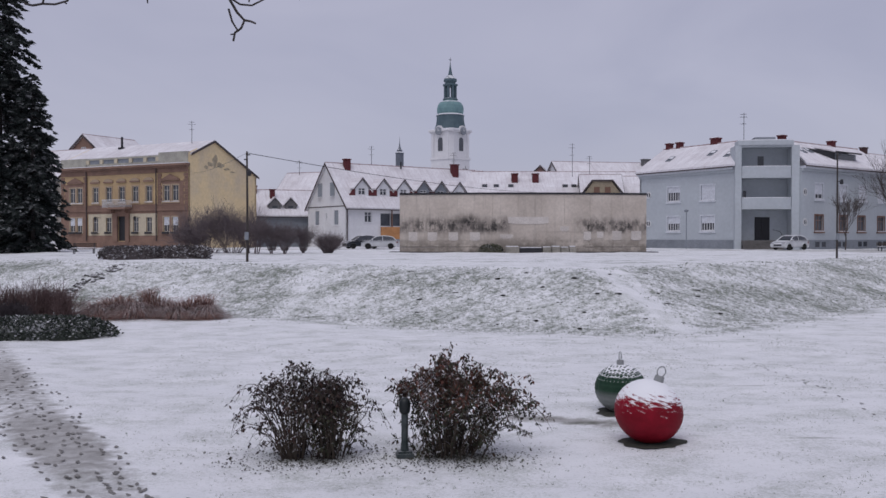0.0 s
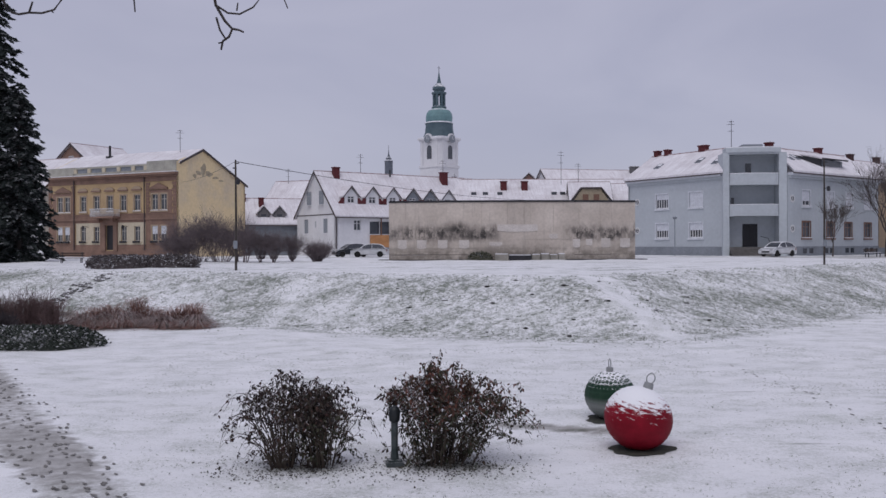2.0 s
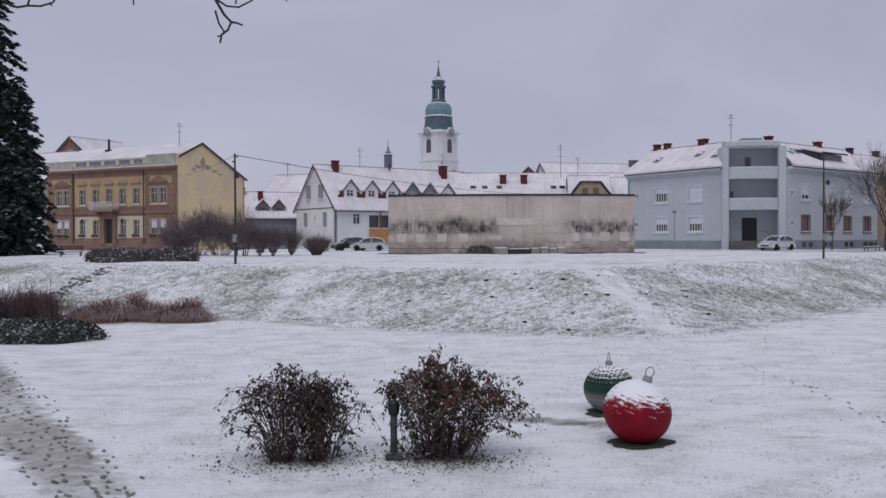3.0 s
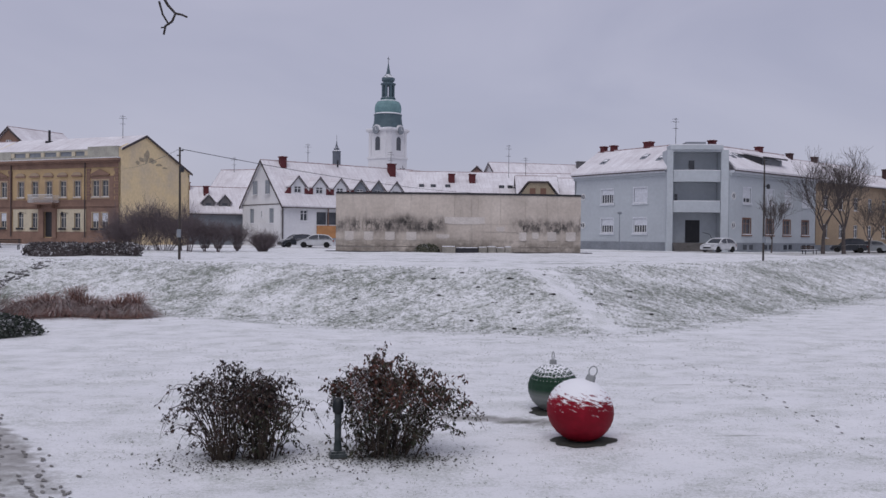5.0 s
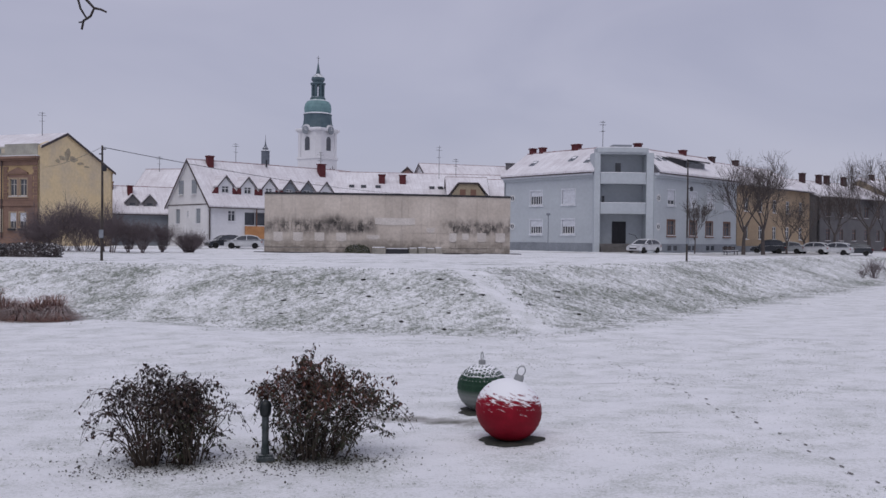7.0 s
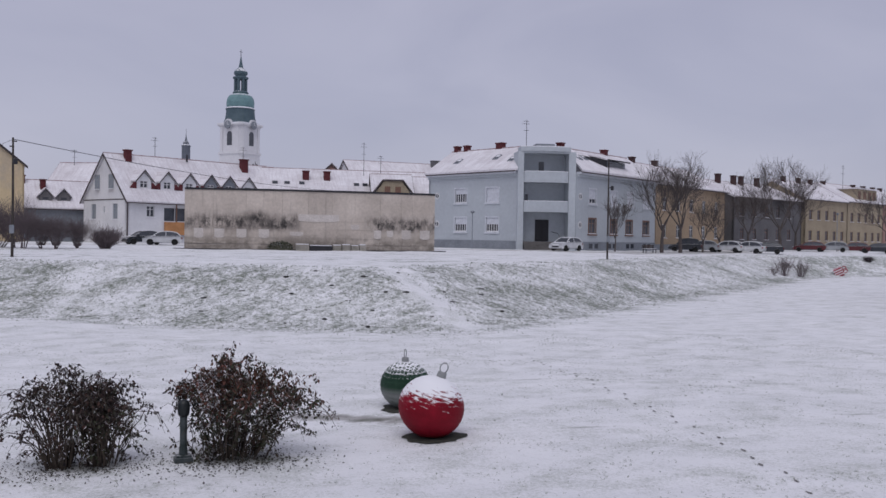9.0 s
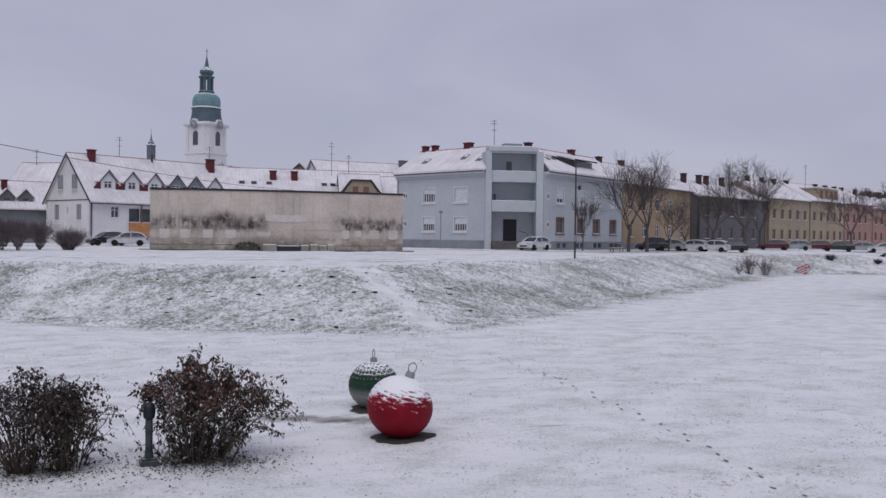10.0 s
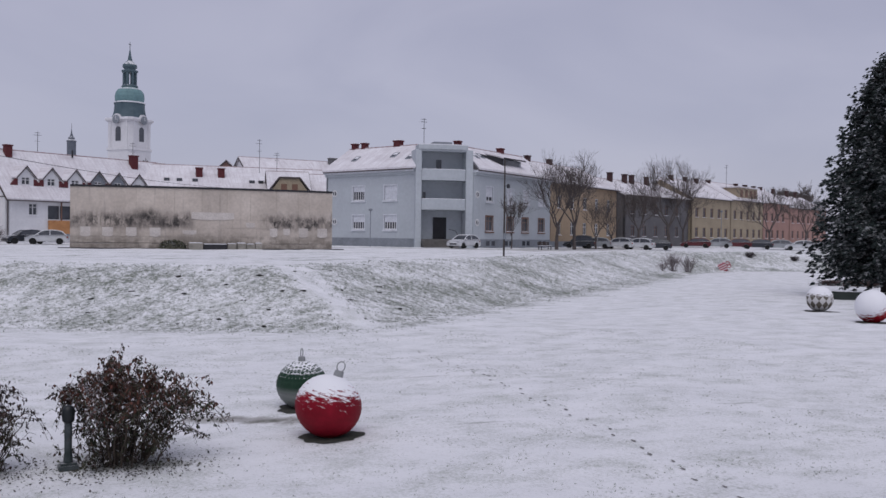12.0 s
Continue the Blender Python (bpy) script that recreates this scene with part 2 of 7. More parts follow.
# ------------------------------------------------------------------ ground
def ground_material():
    m = bpy.data.materials.new("snow_over_grass")
    m.use_nodes = True
    n, l = m.node_tree.nodes, m.node_tree.links
    b = n["Principled BSDF"]
    b.inputs["Roughness"].default_value, b.inputs["Specular IOR Level"].default_value = 0.75, 0.2
    pos = n.new("ShaderNodeNewGeometry").outputs["Position"]
    at = n.new("ShaderNodeAttribute")
    at.attribute_name = "cover"
    sep = n.new("ShaderNodeSeparateColor")
    l.new(at.outputs["Color"], sep.inputs[0])

    def noise_at(scale, detail=5, rough=0.6, stretch=None):
        t = n.new("ShaderNodeTexNoise")
        t.inputs["Scale"].default_value, t.inputs["Detail"].default_value, t.inputs["Roughness"].default_value = scale, detail, rough
        v = pos
        if stretch:
            mp = n.new("ShaderNodeMapping")
            mp.inputs["Scale"].default_value = stretch
            l.new(pos, mp.inputs[0])
            v = mp.outputs[0]
        l.new(v, t.inputs["Vector"])
        return t.outputs[0]

    def math_node(op, a, c, d=None):
        t = n.new("ShaderNodeMath")
        t.operation = op
        for i, s in enumerate((a, c, d)):
            if s is None:
                continue
            if isinstance(s, (int, float)):
                t.inputs[i].default_value = s
            else:
                l.new(s, t.inputs[i])
        return t.outputs[0]

    def ramp(v, a, c, lo=0.0, hi=1.0):
        t = n.new("ShaderNodeMapRange")
        for i, s in enumerate((a, c, lo, hi)):
            t.inputs[i + 1].default_value = s
        l.new(v, t.inputs[0])
        return t.outputs[0]

    def mix(f, a, c):
        t = n.new("ShaderNodeMix")
        t.data_type = "RGBA"
        for i, s in ((0, f), (6, a), (7, c)):
            if isinstance(s, tuple):
                t.inputs[i].default_value = s
            else:
                l.new(s, t.inputs[i])
        return t.outputs[2]

    fine, mid, big = noise_at(6.5, 7, 0.80), noise_at(2.2, 4, 0.6), noise_at(0.22, 4, 0.55, (0.8, 1.2, 1))
    # how much grass pokes through: the painted cover, larger thin places, and fine speckle
    s = math_node("MULTIPLY_ADD", mid, 0.35, math_node("MULTIPLY", fine, 0.75))
    s = math_node("MULTIPLY_ADD", big, 0.40, s)
    s = math_node("MULTIPLY_ADD", sep.outputs[0], 0.34, s)
    grass = ramp(s, 0.895, 1.05, 0.0, 0.92)
    snow = mix(ramp(noise_at(0.5, 5), 0.3, 0.7), (0.815, 0.815, 0.84, 1), (0.73, 0.735, 0.76, 1))
    turf = mix(ramp(noise_at(5, 4), 0.35, 0.65), (0.095, 0.12, 0.09, 1), (0.17, 0.185, 0.145, 1))
    thin = ramp(math_node("MULTIPLY_ADD", noise_at(0.85, 7, 0.70, (0.75, 1.1, 1)), 0.70, math_node("MULTIPLY", noise_at(17, 6, 0.85), 0.9)), 0.765, 1.03, 0.0, 0.85)
    snow = mix(thin, snow, (0.33, 0.355, 0.315, 1))
    col = mix(grass, snow, turf)
    slush = mix(ramp(noise_at(3.5, 5), 0.35, 0.65), (0.25, 0.24, 0.23, 1), (0.42, 0.41, 0.405, 1))
    wet = ramp(math_node("MULTIPLY_ADD", noise_at(4, 5), 0.9, sep.outputs[1]), 0.75, 1.15, 0, 0.92)
    col = mix(wet, col, slush)
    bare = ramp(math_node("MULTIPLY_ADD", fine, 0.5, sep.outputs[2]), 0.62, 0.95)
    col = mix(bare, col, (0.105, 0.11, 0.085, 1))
    l.new(col, b.inputs["Base Color"])
    bp = n.new("ShaderNodeBump")
    bp.inputs["Strength"].default_value, bp.inputs["Distance"].default_value = 0.9, 0.05
    l.new(math_node("MULTIPLY_ADD", fine, 0.5, mid), bp.inputs["Height"])
    l.new(bp.outputs[0], b.inputs["Normal"])
    return m


M_GROUND = ground_material()
PATH = [(-22, 41.0), (-15.5, 31.0), (-11.2, 23.2), (-7.9, 17.9), (-5.0, 13.4), (-1.5, 8.0)]


def near_line(x, y, line):
    best = np.full(np.shape(x), 1e9)
    for (ax, ay), (bx, by) in zip(line, line[1:]):
        ex, ey = bx - ax, by - ay
        s = np.clip(((x - ax) * ex + (y - ay) * ey) / (ex * ex + ey * ey), 0, 1)
        best = np.minimum(best, np.hypot(x - ax - s * ex, y - ay - s * ey))
    return best


def spread_out(lo, hi, step, far):
    inner = np.arange(lo, hi + step / 2, step)
    outer, s = [], step
    reach = 0.0
    while reach < far:
        s *= 1.35
        reach += s
        outer.append(reach)
    outer = np.array(outer)
    return np.concatenate([lo - outer[::-1], inner, hi + outer])


def build_ground():
    xs = spread_out(-48, 98, 0.42, 2500)
    ys = np.concatenate([-spread_out(0, 0.1, 1.0, 2500)[-30:][::-1] + 6, np.arange(8, 62, 0.30), np.arange(62, 108, 0.8)])
    reach, s, more = 108.0, 0.8, []
    while reach < 2600:
        s *= 1.3
        reach += s
        more.append(reach)
    ys = np.unique(np.concatenate([ys, more]))
    gx, gy = np.meshgrid(xs, ys)
    z = ground_z(gx.ravel(), gy.ravel()).reshape(gx.shape)
    d = inside_by(gx, gy)
    near = (gx > -50) & (gx < 100) & (gy > 8) & (gy < 110)
    for i, j in zip(*np.nonzero(near)):
        slope = 0.11 if -0.5 < d[i, j] < 8 else 0.035
        z[i, j] += slope * noise.noise((gx[i, j] * 1.1, gy[i, j] * 1.1, 0)) + slope * 0.5 * noise.noise((gx[i, j] * 2.7, gy[i, j] * 2.7, 4))
    rows, cols = gx.shape
    verts = np.stack([gx.ravel(), gy.ravel(), z.ravel()], 1)
    idx = np.arange(rows * cols).reshape(rows, cols)
    quads = np.stack([idx[:-1, :-1].ravel(), idx[:-1, 1:].ravel(), idx[1:, 1:].ravel(), idx[1:, :-1].ravel()], 1)
    me = bpy.data.meshes.new("ground")
    me.from_pydata(verts.tolist(), [], quads.tolist())
    me.polygons.foreach_set("use_smooth", [True] * len(me.polygons))
    # cover: grass showing, trodden slush, dark bare patches
    slope = smooth((d + 0.3) / 1.0) * (1 - smooth((d - 6.5) / 2.5))
    foot_band = np.exp(-((d + 0.6) / 1.1) ** 2) * 0.45
    grass = 0.43 * slope + foot_band + 0.13
    for line, w in (([(9.9, 36.8), (8.6, 41.0), (7.4, 46.0)], 0.45), ([(-8.0, 42.6), (-7.4, 46.5), (-7.6, 50)], 0.7), ([(10.4, 37.2), (9.5, 41.2), (8.6, 46)], 0.3)):
        grass -= (0.28 if line[0][0] < 0 else 0.44) * np.exp(-(near_line(gx, gy, line) / w) ** 2)
    dp = near_line(gx, gy, PATH)
    slush = (0.46 + 0.55 * np.exp(-((gy - 17.2) / 2.2) ** 2) + 0.35 * np.exp(-((gy - 25) / 3.0) ** 2)) * (1 - smooth((dp - 0.5) / 0.45))
    # wheel tracks and trodden lines on the flat top
    for line, w in (([(-40, 66), (-5, 56), (9, 53), (40, 68), (75, 100)], 0.35), ([(-40, 68), (-5, 58), (9, 55.5), (40, 71), (75, 104)], 0.35), ([(-30, 70), (12, 66), (40, 80)], 0.5)):
        grass += 0.55 * np.exp(-(near_line(gx, gy, line) / w) ** 2) * smooth((d - 8.0) / 2.0)
    street = near_line(gx, gy, [(-90, 104), (-30, 93), (-8, 96), (28, 90), (40, 89), (72, 114), (146, 155), (260, 220)])
    slush = np.maximum(slush, 0.55 * (1 - smooth((street - 2.6) / 1.5)))
    wet_strip = near_line(gx, gy, [(1.5, 19.8), (2.4, 19.5), (3.6, 18.9)])
    slush = np.maximum(slush, 0.95 * np.exp(-(wet_strip / 0.36) ** 2))
    bare = np.zeros_like(gx)
    # dark ellipses: under the baubles, under the bushes, and over the lawn
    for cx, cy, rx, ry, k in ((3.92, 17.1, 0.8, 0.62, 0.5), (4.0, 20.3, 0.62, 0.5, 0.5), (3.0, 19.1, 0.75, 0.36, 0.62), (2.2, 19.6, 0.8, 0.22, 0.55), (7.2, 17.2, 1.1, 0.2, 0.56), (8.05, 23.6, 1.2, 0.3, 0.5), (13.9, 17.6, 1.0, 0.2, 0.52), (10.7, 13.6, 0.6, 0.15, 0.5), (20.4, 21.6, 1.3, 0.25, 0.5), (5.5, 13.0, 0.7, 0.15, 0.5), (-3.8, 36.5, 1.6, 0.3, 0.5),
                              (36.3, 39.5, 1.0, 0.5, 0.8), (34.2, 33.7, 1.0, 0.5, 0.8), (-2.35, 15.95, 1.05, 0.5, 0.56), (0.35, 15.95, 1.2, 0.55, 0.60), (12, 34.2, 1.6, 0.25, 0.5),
                              (2.5, 36.6, 1.5, 0.25, 0.5), (9.5, 34.6, 1.0, 0.22, 0.52), (14.5, 22.0, 1.1, 0.2, 0.5)):
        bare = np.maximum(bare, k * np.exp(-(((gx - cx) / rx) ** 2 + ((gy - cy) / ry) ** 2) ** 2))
    attr = me.color_attributes.new("cover", "FLOAT_COLOR", "POINT")
    cols4 = np.stack([np.clip(grass, 0, 1), np.clip(slush, 0, 1), bare, np.ones_like(bare)], -1).astype(np.float32)
    attr.data.foreach_set("color", cols4.ravel())
    me.materials.append(M_GROUND)
    tagged(new("ground", me), "thin snow over grass, a sunken lawn below a sloping earthwork", "ground", kind="structure")


build_ground()


# ------------------------------------------------------------------ houses
WINDOWS = {}


def window_meshes(kind, w, h):
    """Frame, pane and sill meshes of one kind and size, built once. Local x across, y inward, z up from the sill; the wall's face is y = 0."""
    key = (kind, round(w, 2), round(h, 2))
    if key in WINDOWS:
        return WINDOWS[key]
    frame_mat = {"brown": M_BFRAME, "cream": M_CFRAME, "grey": M_GFRAME}.get(kind, M_FRAME)
    bm = bmesh.new()
    t = 0.07
    for b in ((0, 0.10, 0, t, 0.17, h), (w - t, 0.10, 0, w, 0.17, h), (t, 0.10, 0, w - t, 0.17, t), (t, 0.10, h - t, w - t, 0.17, h)):
        box(bm, *b)
    if kind == "barred":
        for k in range(1, 5):
            box(bm, w * k / 5 - 0.05, 0.11, t, w * k / 5 + 0.05, 0.16, h - t)
    elif w > 1.6:
        for k in (1, 2):
            box(bm, w * k / 3 - 0.05, 0.11, t, w * k / 3 + 0.05, 0.16, h - t)
    else:
        box(bm, w / 2 - 0.05, 0.11, t, w / 2 + 0.05, 0.16, h - t)
        box(bm, t, 0.11, h * 0.66, w / 2 - 0.05, 0.16, h * 0.66 + 0.07)
        box(bm, w / 2 + 0.05, 0.11, h * 0.66, w - t, 0.16, h * 0.66 + 0.07)
    fr = mesh_of(bm, "window", frame_mat)
    bm = bmesh.new()
    box(bm, 0.02, 0.135, 0.02, w - 0.02, 0.15, h - 0.02)
    pane = mesh_of(bm, "pane", M_SHUTTER if kind == "grey" else M_GLASS)
    bm = bmesh.new()
    prism(bm, [(-0.12, -0.09), (0.12, -0.07), (0.12, 0.0), (-0.12, -0.03)], "x", -0.1, w + 0.1)
    sill = mesh_of(bm, "sill", M_SNOW)
    WINDOWS[key] = (fr, pane, sill)
    return WINDOWS[key]


def blind_mesh(w, h):
    bm = bmesh.new()
    k = max(3, int(h / 0.12))
    front = [(0.05 + 0.012 * (i % 2), h * i / (2 * k)) for i in range(2 * k + 1)]
    prism(bm, front + [(0.095, h), (0.095, 0)], "x", 0.03, w - 0.03)
    return mesh_of(bm, "blind", M_BLIND)


def add_window(house, at, w, h, kind="white", blind=0.0, casing=None, casing_mat=None):
    fr, pane, sill = window_meshes(kind, w, h)
    win = part("window", fr, None, house, at=at)
    part("pane", pane, None, win)
    part("sill", sill, None, win)
    if blind:
        key = ("blind", round(w, 2), round(h * blind, 2))
        if key not in WINDOWS:
            WINDOWS[key] = blind_mesh(w, h * blind)
        part("blind", WINDOWS[key], None, win, "lowered white roller blind", at=pose(0, 0, h * (1 - blind)))
    if casing:
        key = ("casing", casing, round(w, 2), round(h, 2), casing_mat.name)
        if key not in WINDOWS:
            bm = bmesh.new()
            c = 0.14
            for b in ((-c, -0.05, -0.05, 0, 0.02, h + c), (w, -0.05, -0.05, w + c, 0.02, h + c), (0, -0.05, h, w, 0.02, h + c), (-c - 0.1, -0.12, -0.26, w + c + 0.1, 0.02, -0.1)):
                box(bm, *b)
            if casing == "arched":
                box(bm, -c - 0.12, -0.14, h + c + 0.35, w + c + 0.12, 0.0, h + c + 0.47)
                k = 9
                arc = [((w / 2) + (w / 2 + 0.3) * math.cos(math.pi * i / k), h + c + 0.47 + 0.42 * math.sin(math.pi * i / k)) for i in range(k + 1)]
                prism(bm, arc, "y", -0.15, 0.0)
            elif casing == "pediment":
                box(bm, -c - 0.15, -0.14, h + c + 0.35, w + c + 0.15, 0.0, h + c + 0.47)
                prism(bm, [(-c - 0.25, h + c + 0.47), (w + c + 0.25, h + c + 0.47), (w / 2, h + c + 1.0)], "y", -0.16, 0.0)
            WINDOWS[key] = mesh_of(bm, "casing", casing_mat)
        part("casing", WINDOWS[key], None, win)
    return win


def wall_mesh(w, h, thick, holes, mat, name="wall", gable=None):
    """A wall in the plane y = 0, thick inward, with openings right through. gable: (x, z) of a peak on top."""
    bm = bmesh.new()
    xs = sorted({0.0, w, *[round(v, 3) for o in holes for v in (o[0], o[0] + o[2])]})
    zs = sorted({0.0, h, *[round(v, 3) for o in holes for v in (o[1], o[1] + o[3])]})
    def open_at(x, z):
        return any(o[0] - 1e-3 < x < o[0] + o[2] + 1e-3 and o[1] - 1e-3 < z < o[1] + o[3] + 1e-3 for o in holes)
    cache = {}
    def vert(*p):
        if p not in cache:
            cache[p] = bm.verts.new(p)
        return cache[p]
    for x0, x1 in zip(xs, xs[1:]):
        for z0, z1 in zip(zs, zs[1:]):
            if open_at((x0 + x1) / 2, (z0 + z1) / 2):
                continue
            for y in (0.0, thick):
                bm.faces.new([vert(x, y, z) for x, z in ((x0, z0), (x1, z0), (x1, z1), (x0, z1))])
    done = set()
    def quad(*vs):
        key = frozenset(vs)
        if key not in done:
            done.add(key)
            bm.faces.new(vs)
    for x, z, ow, oh in ((0.0, 0.0, w, h), *holes):
        x1, z1 = round(x + ow, 3), round(z + oh, 3)
        x, z = round(x, 3), round(z, 3)
        bx, bz = [v for v in xs if x <= v <= x1], [v for v in zs if z <= v <= z1]
        for zz in (z, z1):
            for a, c in zip(bx, bx[1:]):
                quad(vert(a, 0.0, zz), vert(c, 0.0, zz), vert(c, thick, zz), vert(a, thick, zz))
        for xx in (x, x1):
            for a, c in zip(bz, bz[1:]):
                quad(vert(xx, 0.0, a), vert(xx, 0.0, c), vert(xx, thick, c), vert(xx, thick, a))
    if gable:
        prism(bm, [(0, h), (w, h), gable], "y", 0.0, thick)
    return mesh_of(bm, name, mat)


def chimney(house, x, y, z, w=0.9, d=0.6, h=1.5, mat=None):
    bm = bmesh.new()
    box(bm, -w / 2, -d / 2, -1.2, w / 2, d / 2, h)
    box(bm, -w / 2 - 0.08, -d / 2 - 0.08, h, w / 2 + 0.08, d / 2 + 0.08, h + 0.15)
    c = part("chimney", bm, mat or M_BRICK, house, "red brick chimney with snow on top", at=pose(x, y, z))
    bm = bmesh.new()
    box(bm, -w / 2 + 0.03, -d / 2 + 0.03, h + 0.15, w / 2 - 0.03, d / 2 - 0.03, h + 0.22)
    part("snow_cap", bm, M_SNOW, c)
    return c


def antenna(x, y, z, h=3.0, name="roof_antenna"):
    """A thin aerial mast with cross rods."""
    bm = bmesh.new()
    tube(bm, [Vector((0, 0, -0.5)), Vector((0, 0, h))], [0.035, 0.03], 5)
    mast = tagged(new(name, mesh_of(bm, "mast", M_DARK)), "thin dark television aerial mast on a snowy roof", "antenna", "roof aerials")
    mast.matrix_basis = pose(x, y, z, 0, 0, 20)
    for zz, r in ((h * 0.95, 0.3), (h * 0.85, 0.45), (h * 0.6, 0.28)):
        bm = bmesh.new()
        tube(bm, [Vector((-r, 0, zz)), Vector((r, 0, zz))], [0.02, 0.02], 4)
        for k in (-1, -0.3, 0.4):
            tube(bm, [Vector((r * k, -0.3, zz)), Vector((r * k, 0.3, zz))], [0.012, 0.012], 4)
        part("crossbar", bm, M_DARK, mast)
    return mast


def gable_house(name, label, m, length, depth, h, ridge_y, ridge_h, wall_mat, wins=(), left=(), right=(), roof_mat=None, overhang=0.4, kind="white", category="house", group="", plinth=0.0, gables=True, trim_mat=None, blinds=(), left_kind=""):
    """A house whose facade runs along x and whose ridge runs parallel to it. wins, left and right: windows (x, z, w, h) in the facade and the two gables."""
    house = tagged(new(name), label, category, group)
    house.matrix_basis = m
    roof_mat = roof_mat or M_ROOF
    part("wall", wall_mesh(length, h, 0.3, wins, wall_mat), None, house)
    part("wall", wall_mesh(depth, h, 0.3, [(depth - a - c, b, c, e) for a, b, c, e in left if b < h], wall_mat, gable=(depth - ridge_y, ridge_h - 0.1) if gables else None), None, house, at=pose(0, depth, 0, 0, 0, -90))
    part("wall", wall_mesh(depth, h, 0.3, right, wall_mat, gable=(ridge_y, ridge_h - 0.1) if gables else None), None, house, at=pose(length, 0, 0, 0, 0, 90))
    part("wall", wall_mesh(length, h, 0.3, (), wall_mat), None, house, at=pose(length, depth, 0, 0, 0, 180))
    for k, (x, z, w, hh) in enumerate(wins):
        add_window(house, pose(x, 0, z), w, hh, kind, blinds[k] if k < len(blinds) else 0)
    for x, z, w, hh in left:
        add_window(house, pose(-0.2 if z > h else 0, x + w, z, 0, 0, -90), w, hh, left_kind or kind)
    for x, z, w, hh in right:
        add_window(house, pose(length, x, z, 0, 0, 90), w, hh, kind)
    o = overhang
    s1, s2 = (ridge_h - h) / ridge_y, (ridge_h - h) / (depth - ridge_y)
    e = 0.25 if gables else 0.0
    for pts in ([(-o, h - o * s1 + 0.02), (ridge_y, ridge_h + 0.02), (ridge_y, ridge_h + 0.24), (-o, h - o * s1 + 0.24)], [(depth + o, h - o * s2 + 0.02), (depth + o, h - o * s2 + 0.24), (ridge_y + 0.002, ridge_h + 0.24), (ridge_y + 0.002, ridge_h + 0.02)]):
        bm = bmesh.new()
        prism(bm, pts, "x", -e, length + e)
        part("roof", bm, roof_mat, house, "snow-covered tiled roof")
    bm = bmesh.new()
    tube(bm, [Vector((-e, ridge_y, ridge_h + 0.2)), Vector((length + e, ridge_y, ridge_h + 0.2))], [0.09, 0.09], 6)
    part("ridge_tiles", bm, M_RIDGE, house)
    bm = bmesh.new()
    box(bm, -e, -o - 0.12, h - o * s1 - 0.05, length + e, -o - 0.003, h - o * s1 + 0.07)
    part("gutter", bm, M_GUTTER, house)
    if gables:
        for x in (-e - 0.05, length + e + 0.003):
            bm = bmesh.new()
            for pts in ([(-o, h - o * s1 - 0.10), (ridge_y, ridge_h - 0.10), (ridge_y, ridge_h + 0.20), (-o, h - o * s1 + 0.20)], [(depth + o, h - o * s2 - 0.10), (depth + o, h - o * s2 + 0.20), (ridge_y, ridge_h + 0.20), (ridge_y, ridge_h - 0.10)]):
                prism(bm, pts, "x", x, x + 0.047)
            part("bargeboard", bm, trim_mat or M_GUTTER, house)
    if plinth:
        bm = bmesh.new()
        box(bm, -0.05, -0.05, -0.4, length + 0.05, depth + 0.05, plinth)
        part("plinth", bm, M_PLINTH, house)
    return house


M_MEDAL = material("worn_plaster_relief", (0.30, 0.25, 0.18), (0.46, 0.40, 0.29), 2.5, 0.9)


# ---- the old yellow house with the brown facade
YL, YD, YH = 21.5, 12.2, 9.2


